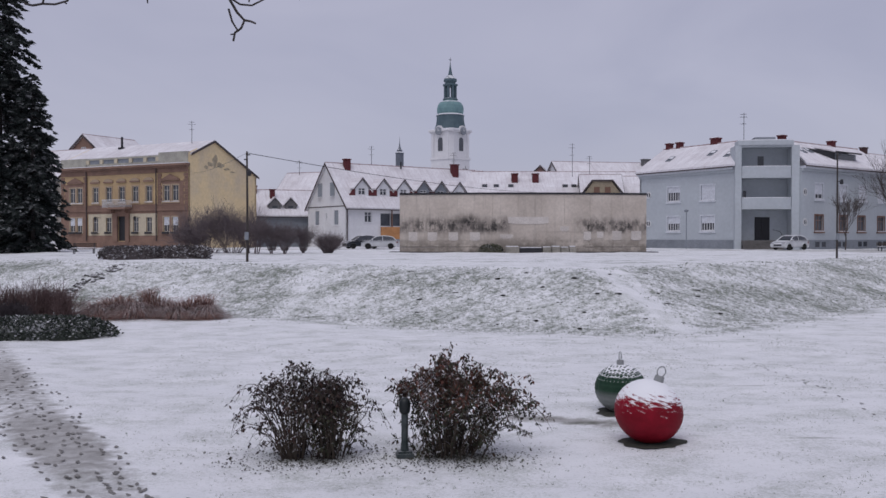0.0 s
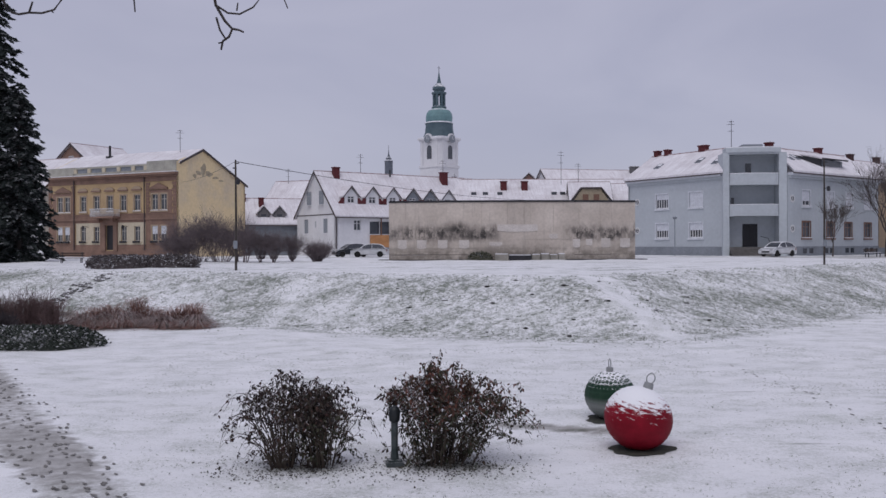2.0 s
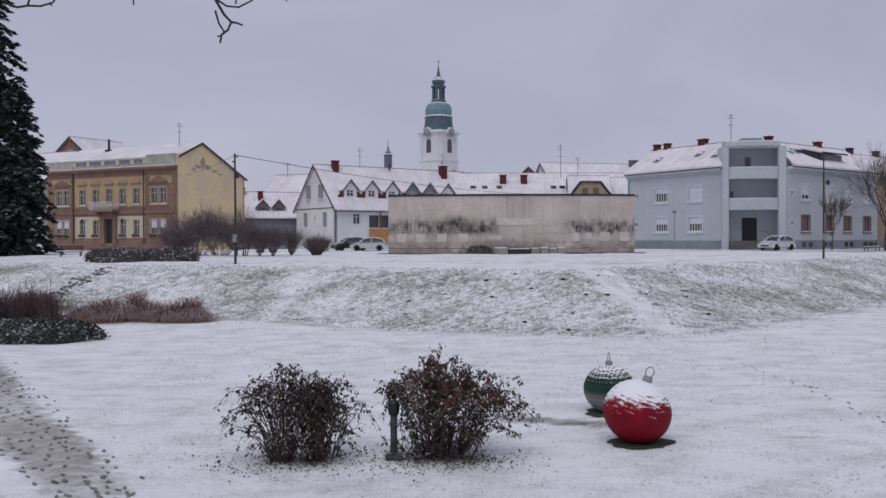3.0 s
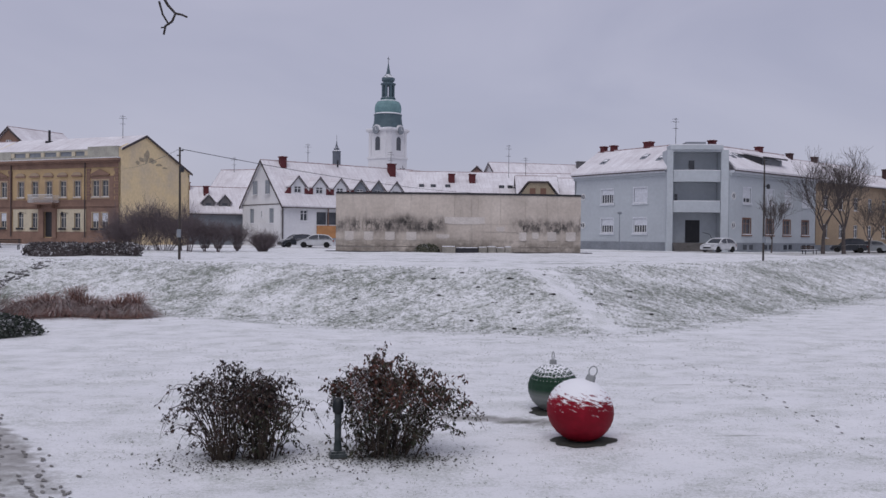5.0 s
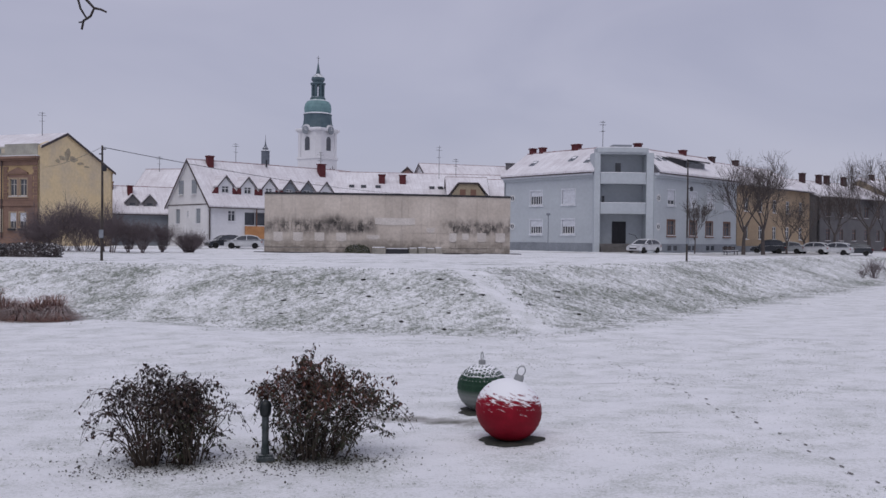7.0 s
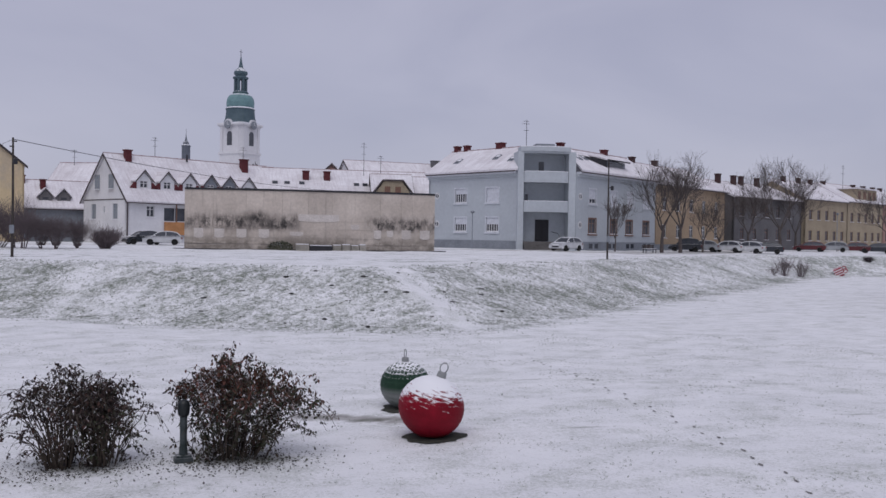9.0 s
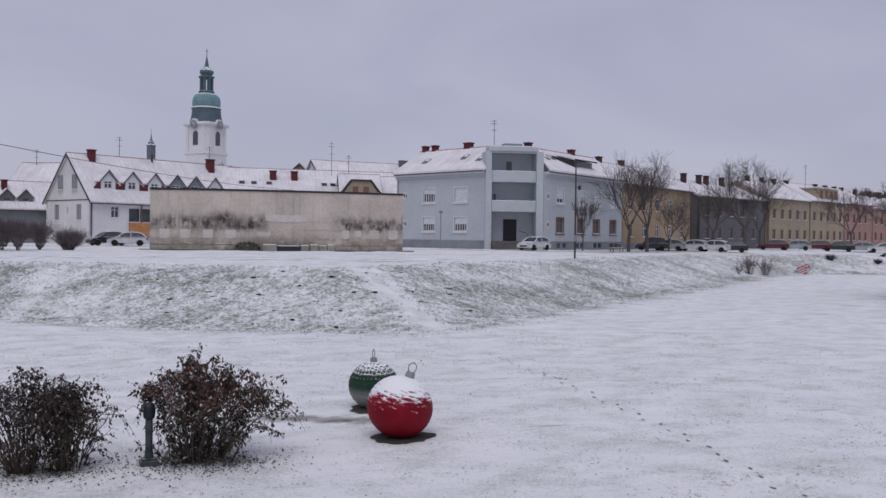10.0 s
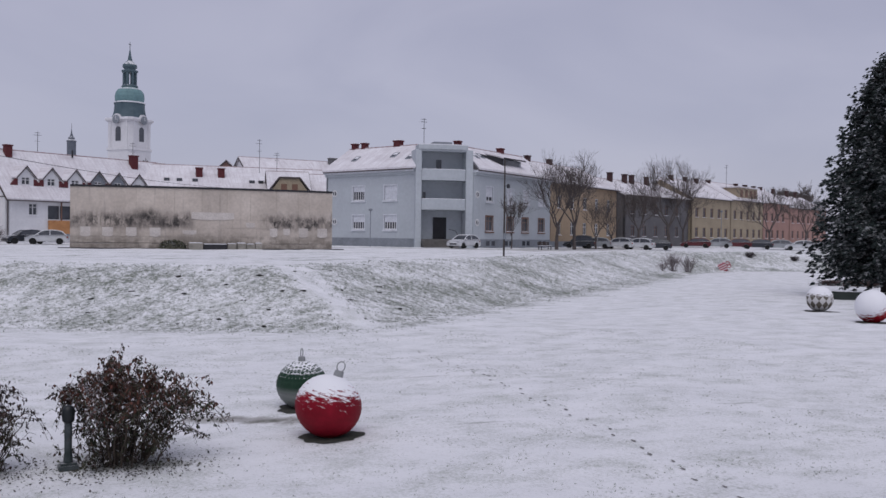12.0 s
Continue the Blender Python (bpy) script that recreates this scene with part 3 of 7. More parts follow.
def yellow_house():
    m = along(-48.7, 115.0, 3.35, 0.885, -0.466)
    house = tagged(new("town_house"), "yellow and brown stuccoed old house with a snowy roof", "house")
    house.matrix_basis = m
    up = [(x, 4.85, 1.0, 1.85) for x in (2.05, 3.35, 6.2, 8.5, 10.75, 13.0, 15.25, 18.1, 19.5)]
    up = [(x - 0.5, z, w, h) for x, z, w, h in up]
    low = [(x - 0.5, 1.2, 0.95, 1.75) for x in (2.05, 3.35, 6.2, 8.5, 13.1, 15.3, 18.1, 19.5)]
    door = (10.1, 0.1, 1.4, 3.0)
    part("wall", wall_mesh(YL, YH, 0.3, up + low + [door], M_TAN), None, house, "ochre stucco facade")
    part("wall", wall_mesh(YD - 0.4, 8.2, 0.3, (), M_YELLOW), None, house, at=pose(0.31, YD, 0, 0, 0, -90))
    part("wall", wall_mesh(YL, 8.2, 0.3, (), M_YELLOW), None, house, at=pose(YL, YD, 0, 0, 0, 180))
    bm = bmesh.new()
    prism(bm, [(0, -1.2), (YD, -1.2), (YD, 8.25), (4.35, 12.05), (0, 10.4)], "x", YL - 0.3, YL)
    part("gable_wall", bm, M_YELLOW, house, "plain yellow gable wall with worn patches")
    bm = bmesh.new()
    prism(bm, [(0.4, -1.2), (YD, -1.2), (YD, 8.25), (4.35, 12.05), (0.4, 10.2)], "x", 0.003, 0.3)
    boxes("base", M_BROWN, house, (-0.05, -0.1, -1.3, YL - 0.31, 0.3, -0.003))
    part("gable_wall", bm, M_YELLOW, house)
    # brown ground floor, pilasters and bands, set proud of the wall
    def band(name, mat, *bs):
        return boxes(name, mat, house, *bs)
    def strips(x0, x1, z0, z1, holes, y=-0.06):
        """Fills a rectangle between openings."""
        inside = sorted([o for o in holes if o[0] > x0 - 0.01 and o[0] + o[2] < x1 + 0.01 and o[1] < z1 and o[1] + o[3] > z0])
        out, x = [], x0
        for o in inside:
            out.append((x, y, z0, o[0] - 0.14, -0.002, z1))
            out.append((o[0] - 0.14, y, max(z0, o[1] + o[3] + 0.14), o[0] + o[2] + 0.14, -0.002, z1))
            if o[1] - 0.26 > z0:
                out.append((o[0] - 0.14, y, z0, o[0] + o[2] + 0.14, -0.002, o[1] - 0.26))
            x = o[0] + o[2] + 0.14
        out.append((x, y, z0, x1, -0.002, z1))
        return out
    for x0, x1 in ((0.0, 4.75), (16.7, 21.5)):
        band("rustication", M_BROWN, *strips(x0, x1, 0.0, 3.7, low))
        for k, z in enumerate(np.arange(4.5, 7.9, 0.36)):
            q = 0.14 * (k % 2)
            band("quoin", M_BROWN, (x0 + 0.02, -0.08, z, x0 + 0.52 + q, -0.002, z + 0.33))
            band("quoin", M_BROWN, (x1 - 0.52 - q, -0.08, z, x1 - 0.02, -0.002, z + 0.33))
    for x0, x1 in ((0.7, 4.1), (17.4, 20.8)):
        band("bay_panel", M_BROWN, *strips(x0, x1, 4.49, 7.2, up, -0.04))
    band("cream_panel", M_CREAM, *strips(4.95, 9.3, 0.75, 3.4, low, -0.05))
    band("cream_panel", M_CREAM, *strips(12.1, 16.6, 0.75, 3.4, low, -0.05))
    for b in ((4.75, -0.07, 0, 9.3, -0.002, 0.75), (12.1, -0.07, 0, 16.7, -0.002, 0.75), (4.75, -0.06, 3.4, 9.3, -0.002, 3.7), (12.1, -0.06, 3.4, 16.7, -0.002, 3.7)):
        band("brown_base", M_BROWN, b)
    band("door_surround", M_BROWN, (9.3, -0.25, 0, 10.1, -0.002, 3.7), (11.5, -0.25, 0, 12.1, -0.002, 3.7), (10.1, -0.25, 3.1, 11.5, -0.002, 3.7))
    band("door", M_DARK, (10.1, 0.10, 0.1, 11.5, 0.2, 3.1))
    band("string_course", M_BROWN, (0, -0.2, 3.7, YL, -0.002, 3.95), (0, -0.10, 3.95, YL, -0.002, 4.35), (0, -0.16, 4.35, YL, -0.002, 4.48))
    band("frieze", M_BROWN, (0, -0.10, 8.2, YL, -0.002, 8.75))
    band("cornice", M_BROWN, (-0.2, -0.4, 8.75, YL + 0.2, -0.002, 8.95), (-0.4, -0.65, 8.95, YL + 0.3, -0.002, 9.2))
    band("cornice_snow", M_SNOW, (-0.4, -0.65, 9.2, YL + 0.3, -0.1, 9.27))
    band("parapet", M_PARAPET, (0, -0.1, 9.28, 4.6, 0.3, 10.35), (16.9, -0.1, 9.28, YL - 0.01, 0.3, 10.6), (4.6, -0.02, 9.28, 16.9, 0.3, 9.6), (4.6, -0.02, 10.1, 16.9, 0.3, 10.3))
    for x in (4.6, 7.0, 9.5, 12.0, 14.4, 16.4):
        band("parapet_pier", M_CREAM, (x, -0.08, 9.6, x + 0.5, 0.32, 10.1))
    band("parapet_panel", M_PLINTH, (5.1, 0.1, 9.6, 16.4, 0.2, 10.1))
    for i, (x, z, w, h) in enumerate(up):
        add_window(house, pose(x, 0, z), w, h, "cream", casing="arched" if 2 <= i <= 6 else "plain", casing_mat=M_CASING)
        if 2 <= i <= 6:
            band("window_hood", M_BROWN, (x - 0.32, -0.19, z + h + 0.5, x + w + 0.32, -0.152, z + h + 0.66))
    for x in (2.15, 18.3):
        bm = bmesh.new()
        box(bm, x - 0.9, -0.18, 7.25, x + 1.9, -0.002, 7.4)
        prism(bm, [(x - 1.0, 7.4), (x + 2.0, 7.4), (x + 0.5, 8.0)], "y", -0.2, -0.11)
        part("pediment", bm, M_BROWN, house)
    for x, z, w, h in low:
        win = add_window(house, pose(x, 0, z), w, h, "cream", 0.55 if x < 4 or x > 17 else 0.0, casing="plain", casing_mat=M_CASING if x < 4 or x > 17 else M_CREAM)
        bm = bmesh.new()
        box(bm, -0.05, -0.3, -0.25, w + 0.05, -0.13, 0.0)
        part("flower_box", bm, M_DARK, win)
    # balcony over the door
    band("balcony_slab", M_BROWN, (8.7, -1.3, 3.95, 12.6, -0.21, 4.15), (9.4, -0.8, 3.5, 9.7, -0.26, 3.95), (11.7, -0.8, 3.5, 12.0, -0.26, 3.95))
    bm = bmesh.new()
    for x in np.arange(8.75, 12.6, 0.16):
        box(bm, x, -1.28, 4.15, x + 0.03, -1.24, 5.05)
    box(bm, 8.7, -1.3, 5.05, 12.6, -1.22, 5.11)
    for y in np.arange(-1.2, -0.2, 0.16):
        box(bm, 8.72, y, 4.15, 8.75, y + 0.03, 5.05)
        box(bm, 12.55, y, 4.15, 12.58, y + 0.03, 5.05)
    part("balcony_railing", bm, M_FRAME, house, "pale wrought-iron balcony railing with snow")
    for x in (7.1, 13.8):
        bm = bmesh.new()
        tube(bm, [Vector((x, 0, 2.9)), Vector((x, -0.9, 3.05))], [0.03, 0.03], 5)
        lathe(bm, [(0.05, 2.6), (0.16, 2.75), (0.14, 3.0), (0.03, 3.08)], 8, (x, -0.9))
        part("wall_lantern", bm, M_DARK, house)
    # roof
    for pts in ([(0.35, 10.22), (4.35, 12.07), (4.35, 12.27), (0.35, 10.42)], [(YD + 0.3, 8.10), (YD + 0.3, 8.30), (4.352, 12.27), (4.352, 12.07)]):
        bm = bmesh.new()
        prism(bm, pts, "x", 1.0, YL + 0.15)
        part("roof", bm, M_ROOF, house, "snow-covered tiled roof")
    bm = bmesh.new()
    for pts in ([(0.35, 10.10), (4.35, 11.95), (4.35, 12.23), (0.35, 10.38)], [(YD + 0.35, 7.98), (YD + 0.35, 8.25), (4.35, 12.23), (4.35, 11.95)]):
        prism(bm, pts, "x", YL + 0.153, YL + 0.22)
    part("bargeboard", bm, M_GUTTER, house)
    for x in (4.75, 16.6):
        bm = bmesh.new()
        tube(bm, [Vector((x, -0.22, 0.1)), Vector((x, -0.22, 8.8))], [0.07, 0.07], 6)
        part("downpipe", bm, M_GUTTER, house)
    bm = bmesh.new()
    tube(bm, [Vector((7, 3.5, 11)), Vector((7, 3.5, 13.3))], [0.16, 0.14], 8)
    lathe(bm, [(0.5, 11.7), (0.5, 11.95)], 10, (7, 3.5))
    part("flue", bm, M_DARK, house)
    # gable ornament: a worn round medallion
    bm = bmesh.new()
    def blot(cy, cz, ry, rz, k, proud):
        prism(bm, [(cy + ry * (1 + 0.25 * math.sin(3 * q + k)) * math.cos(q), cz + rz * (1 + 0.3 * math.sin(2 * q + 2 * k)) * math.sin(q)) for q in np.arange(0, 6.2, 0.42)], "x", YL + 0.002, YL + proud)
    for k, (cy, cz, ry, rz) in enumerate(((4.5, 9.7, 0.42, 0.75), (3.7, 9.3, 0.5, 0.3), (5.4, 9.3, 0.65, 0.28), (6.6, 8.9, 0.5, 0.14), (7.7, 8.6, 0.4, 0.12), (3.0, 8.9, 0.3, 0.2))):
        blot(cy, cz, ry, rz, k, 0.02 + 0.006 * k)
    part("medallion", bm, M_MEDAL, house, "worn grey plaster medallion")
    antenna(-30.5, 109.5, 15.4, 2.6)


yellow_house()

# house behind the spruce
gable_house("neighbour_house", "white house with a steep snowy roof and brown gable", along(-62.5, 124.0, 2.5, 0.885, -0.466), 13.5, 11, 9.0, 5.5, 13.2, M_WHITEP, [(9.0, 1.2, 1.0, 1.7), (11.2, 1.2, 1.0, 1.7), (9.0, 5.0, 1.0, 1.7), (11.2, 5.0, 1.0, 1.7)])
gable_house("neighbour_house", "brown-gabled house with a snowy roof behind its neighbours", along(-46.7, 123.5, 2.5, 0.466, 0.885), 9, 7.2, 12.8, 3.6, 15.5, M_BROWN, left=[(3.1, 13.1, 0.9, 0.8)])


# ---- the white house with five dormers
def dormer(house, x, z, wall_mat, glass=True, brown=False):
    """A small gabled dormer on the front slope of the white house."""
    d = part("dormer", wall_mesh(1.9, 1.25, 0.15, [(0.45, 0.2, 1.0, 1.0)], wall_mat, gable=(0.95, 2.25)), None, house, at=pose(x, 1.0, z))
    fr, pane, sill = window_meshes("white", 1.0, 1.0)
    w = part("dormer_window", fr, None, d, at=pose(0.45, -0.03, 0.2))
    bm = bmesh.new()
    box(bm, 0.3, 0.152, 0.0, 1.6, 0.2, 1.25)
    part("backing", bm, M_GLASS, d)
    bm = bmesh.new()
    prism(bm, [(-0.3, 1.05), (0.95, 2.45), (0.95, 2.62), (-0.3, 1.22)], "y", -0.25, 2.9)
    prism(bm, [(2.2, 1.05), (2.2, 1.22), (0.952, 2.62), (0.952, 2.45)], "y", -0.25, 2.9)
    part("dormer_roof", bm, M_ROOF, d, "small snow-covered gable roof")
    bm = bmesh.new()
    prism(bm, [(-0.3, 0.93), (0.95, 2.33), (0.95, 2.5), (-0.3, 1.1)], "y", -0.29, -0.253)
    prism(bm, [(2.2, 0.93), (2.2, 1.1), (0.952, 2.5), (0.952, 2.33)], "y", -0.29, -0.253)
    part("bargeboard", bm, M_GUTTER, d)
    bm = bmesh.new()
    prism(bm, [(-0.75, -0.05), (2.65, -0.05), (2.15, 0.19), (-0.25, 0.19)], "y", -0.06, -0.005)
    part("red_flashing", bm, M_REDTRIM, d)
    for pts in ([(-0.95, 0.2), (-0.003, 0.2), (-0.003, 1.0), (-0.3, 1.0)], [(1.903, 0.2), (2.85, 0.2), (2.2, 1.0), (1.903, 1.0)]):
        bm = bmesh.new()
        prism(bm, pts, "y", -0.02, 0.12)
        part("side_flashing", bm, M_REDTRIM, d, "dark red tiles beside the dormer")
    return d


def white_house():
    h = gable_house("white_house", "white rendered house with snowy roof and five gabled dormers", along(-11.8, 110.0, 2.55, 0.809, 0.588), 24.0, 10.0, 5.25, 5.0, 10.6, M_WHITEP,
                    wins=[(2.6, 3.2, 1.0, 1.3), (4.9, 2.7, 4.6, 1.7)], left=[(2.0, 2.9, 1.1, 1.8), (7.0, 2.9, 1.1, 1.8), (2.9, 6.5, 1.05, 1.7), (6.1, 6.5, 1.05, 1.7), (4.9, 3.7, 0.3, 0.7)], overhang=0.45, left_kind="grey")
    boxes("string_course", M_GUTTER, h, (-0.06, 0.0, 5.15, -0.003, 10.0, 5.25))
    for k, x in enumerate((1.85, 5.0, 8.1, 11.2, 14.0, 17.0)):
        dormer(h, x, 6.3, M_WHITEP if k in (0, 1, 2, 5) else M_PLINTH)
    boxes("balcony_front", M_WOOD, h, (4.9, -0.35, 1.1, 12.0, -0.05, 2.65), label="orange boarded balcony front")
    boxes("balcony_floor", M_PLINTH, h, (4.9, -0.35, 0.9, 12.0, -0.01, 1.1))
    for x in (6.4, 7.9, 9.4):
        boxes("balcony_post", M_BFRAME, h, (x, -0.3, 2.65, x + 0.12, -0.18, 4.8))
    boxes("door", M_DARK, h, (6.0, -0.04, 0, 7.1, 0.0, 0.9))
    bm = bmesh.new()
    tube(bm, [Vector((0.05, -0.12, 0.0)), Vector((0.05, -0.12, 5.0))], [0.06, 0.06], 6)
    part("downpipe", bm, M_GUTTER, h)
    chimney(h, 2.6, 4.4, 10.2, 0.8, 0.6, 1.0)
    chimney(h, 19.6, 4.2, 9.8, 0.95, 0.7, 1.5)
    bm = bmesh.new()
    tube(bm, [Vector((11, 4.6, 10.5)), Vector((11, 4.6, 11.4))], [0.12, 0.1], 6)
    part("flue", bm, M_DARK, h)
    antenna(-9.4, 118.5, 13.0, 2.9)


white_house()


# ---- the low houses between and behind
low = gable_house("low_house", "low house with snowy roof and small dormers behind shrubs", along(-25.2, 118.0, 2.55, 0.95, 0.31), 11.0, 9.0, 4.3, 4.5, 7.6, M_PLINTH, kind="brown")
for x in (2.5, 4.6):
    d = part("dormer", wall_mesh(1.5, 0.9, 0.12, [(0.4, 0.15, 0.7, 0.6)], M_DARKW, gable=(0.75, 1.7)), None, low, at=pose(x, 0.8, 4.8))
    bm = bmesh.new()
    prism(bm, [(-0.25, 0.75), (0.75, 1.85), (0.75, 1.98), (-0.25, 0.88)], "y", -0.2, 2.4)
    prism(bm, [(1.75, 0.75), (1.75, 0.88), (0.752, 1.98), (0.752, 1.85)], "y", -0.2, 2.4)
    part("dormer_roof", bm, M_ROOF, d)
    bm = bmesh.new()
    box(bm, 0.3, 0.05, 0.1, 1.2, 0.1, 0.9)
    part("pane", bm, M_GLASS, d)
chimney(low, 0.9, 4.0, 7.2, 0.65, 0.6, 1.0)
chimney(low, 3.2, 3.0, 6.5, 0.65, 0.6, 1.2)
gable_house("far_house", "grey-gabled house with snowy roof in the distance", along(-25.0, 132.0, 2.55, 0.93, -0.36), 10.0, 9.0, 6.8, 4.5, 10.8, M_PLINTH)
gable_house("far_house", "white low house wall behind the shrubs", along(-38.0, 126.0, 2.55, 0.97, 0.2), 24.0, 8.0, 3.6, 4.0, 6.2, M_WHITEP)

long_roof = gable_house("terraced_house", "long low house with snowy roof and skylights", along(2.0, 122.0, 2.55, 1.0, 0.02), 26.0, 11.0, 7.0, 5.5, 10.4, M_WHITEP)
for x in (8.0, 10.9):
    chimney(long_roof, x, 3.0, 8.8, 0.85, 0.7, 1.25)
chimney(long_roof, 3.2, 6.2, 10.0, 1.1, 0.8, 0.6)
for x in (5.0, 7.0, 14.5, 15.7, 3.4):
    boxes("skylight", M_GLASS, long_roof, (x, 1.55, 8.22, x + 0.7, 2.3, 8.62))
gh = gable_house("terraced_house", "ochre gabled house with a clipped snowy roof", along(18.2, 118.0, 2.55, 0.99, -0.1), 5.2, 8, 7.2, 4.0, 9.6, M_OCHRE2, wins=[(1.3, 7.0, 0.8, 0.2)], gables=True)
bm = bmesh.new()
prism(bm, [(0.1, 6.8), (5.1, 6.8), (3.8, 8.6), (1.4, 8.6)], "y", -0.6, 3.0)
front = part("dormer_front", bm, M_OCHRE2, gh, "ochre attic gable with two windows")
for x in (1.5, 2.9):
    boxes("pane", M_BFRAME, front, (x, -0.64, 7.0, x + 0.75, -0.602, 7.9))
bm = bmesh.new()
prism(bm, [(-0.2, 6.7), (1.3, 8.6), (3.9, 8.6), (5.4, 6.7), (5.4, 6.95), (3.95, 8.82), (1.25, 8.82), (-0.2, 6.95)], "y", -0.8, 3.0)
part("hood", bm, M_GUTTER, gh)
gable_house("terraced_house", "grey house with a small dormer and snowy roof", along(22.5, 121.0, 2.55, 1.0, -0.1), 7.0, 9, 6.8, 4.5, 9.6, M_PLINTH)
back = gable_house("terraced_house", "large snowy roof rising behind the terraces", along(19.0, 140.0, 2.55, 0.97, 0.2), 17.0, 12, 9.5, 6.0, 13.4, M_WHITEP)
chimney(back, 15.6, 5.0, 13.0, 1.3, 0.8, 1.0, M_DARKW)
gable_house("terraced_house", "house with a red gable end behind snowy roofs", along(18.6, 143.0, 2.55, 0.2, 0.97), 9.0, 6.5, 9.6, 3.2, 12.6, M_SALMON)
for x, y, z, h in ((17.5, 122, 12.6, 4.0), (20.0, 123, 12.4, 2.6), (1.5, 126, 12.6, 3.2), (-21.5, 135, 12.6, 2.8)):
    antenna(x, y, z, h)


# ---- the pale blue corner house
def round_window(house, m):
    bm = bmesh.new()
    lathe(bm, [(0.42, -0.03), (0.42, 0.06), (0.30, 0.06), (0.30, 0.0)], 18)
    w = part("round_window", bm, M_FRAME, house, at=m @ pose(0, 0, 0, 90))
    bm = bmesh.new()
    lathe(bm, [(0.27, -0.01), (0.27, 0.02)], 18)
    part("pane", bm, M_GLASS, w)
    boxes("glazing_bar", M_FRAME, w, (-0.05, -0.3, 0.02, 0.05, 0.3, 0.05))


M_STEP = material("worn_stone_steps", (0.17, 0.16, 0.155), (0.11, 0.105, 0.10), 1.5, 0.9)


def blue_house():
    house = tagged(new("corner_house"), "pale blue corner apartment house with balconies and snowy roof", "house")
    base = 2.6
    h, ridge = 8.6, 11.85
    # left wing
    m1 = along(23.7, 108.5, base, 0.517, -0.857)
    wins1 = [(4.6, 5.45, 1.9, 1.6), (9.7, 5.45, 1.9, 1.6), (4.6, 2.05, 1.9, 1.6), (9.7, 2.05, 1.9, 1.6)]
    part("wall", wall_mesh(15.0, h, 0.3, wins1, M_BLUE), None, house, "pale blue rendered wall", at=m1)
    for k, (x, z, w, hh) in enumerate(wins1):
        add_window(house, m1 @ pose(x, 0, z), w, hh, "barred", (0.4, 1.0, 0.5, 0.5)[k], "plain", M_BLIND)
    for z in (6.3, 2.9):
        round_window(house, m1 @ pose(1.5, 0, z))
    # right wing
    m2 = along(37.6, 94.8, base, 0.788, 0.616)
    wins2 = [(2.9, 2.0, 1.6, 1.65), (2.9, 5.45, 1.6, 1.6), (8.0, 5.45, 1.6, 1.6), (12.3, 5.45, 1.6, 1.6), (16.6, 5.45, 1.6, 1.6), (12.0, 2.0, 1.6, 1.65), (16.6, 2.0, 1.6, 1.65), (8.0, 2.0, 1.6, 1.65)]
    part("wall", wall_mesh(20.0, h, 0.3, wins2, M_BLUE), None, house, "pale blue rendered wall", at=m2)
    for k, (x, z, w, hh) in enumerate(wins2):
        add_window(house, m2 @ pose(x, 0, z), w, hh, "white" if z > 3 else "brown", (0.0, 0.7, 1.0, 0.9, 1.0, 0, 0, 0)[k], "plain", M_BFRAME if z < 3 else M_BLIND)
    for z in (6.1, 2.9):
        round_window(house, m2 @ pose(0.9, 0, z))
    for m, length in ((m1, 15.0), (m2, 20.0)):
        boxes("plinth", M_PLINTH, house, (0, -0.07, -0.4, length, -0.003, 1.0), at=m)
        e0, e1 = (0.0, length - 0.5) if m is m1 else (0.2, length)
        boxes("eave_board", M_BLIND, house, (e0, -0.5, h - 0.02, e1, 0.3, h + 0.25), at=m)
        boxes("gutter", M_GUTTER, house, (e0, -0.62, h + 0.16, e1, -0.503, h + 0.28), at=m)
        boxes("eave_moulding", M_BLUE, house, (e0, -0.2, h - 0.32, e1, -0.003, h - 0.03), at=m)
        # slopes butt against the stair tower's flanks
        near_end = [(length - 0.5 - 0.7 * y if m is m1 else max(0.2, 1.017 * y - 0.39)) for y in (-0.6, 4.2)]
        far_end = (-0.25, -0.25) if m is m1 else (length, length)
        for y0, back in ((-0.6, 0), (9.0, 1)):
            a, c = (near_end[1], near_end[1]) if back else near_end
            bm = bmesh.new()
            cs = [(far_end[0], y0, h + 0.27), (a, y0, h + 0.27), (c, 4.2 + 0.003 * back, ridge), (far_end[1], 4.2 + 0.003 * back, ridge)]
            lo_v, hi_v = [bm.verts.new(p) for p in cs], [bm.verts.new((p[0], p[1], p[2] + 0.22)) for p in cs]
            bm.faces.new(lo_v)
            bm.faces.new(hi_v[::-1])
            for i in range(4):
                bm.faces.new((lo_v[i], lo_v[(i + 1) % 4], hi_v[(i + 1) % 4], hi_v[i]))
            part("roof", bm, M_ROOF, house, "snow-covered tiled roof", at=m)
        bm = bmesh.new()
        tube(bm, [Vector((far_end[1], 4.2, ridge + 0.2)), Vector((near_end[1], 4.2, ridge + 0.2))], [0.1, 0.1], 6)
        part("ridge_tiles", bm, M_RIDGE, house, at=m)
    for z0, xs in ((0.25, (2.9, 4.2, 7.4, 8.6, 12.0, 13.2, 16.6, 17.8)),):
        for x in xs:
            boxes("cellar_window", M_GLASS, house, (x, -0.09, z0, x + 0.8, -0.072, z0 + 0.55), at=m2)
    part("wall", wall_mesh(8.4, h, 0.3, (), M_BLUE), None, house, at=m1 @ pose(0, 8.4, 0, 0, 0, -90))
    bm = bmesh.new()
    prism(bm, [(0, h), (8.4, h), (4.2, ridge - 0.1)], "x", 0.003, 0.3)
    part("gable_wall", bm, M_BLUE, house, at=m1)
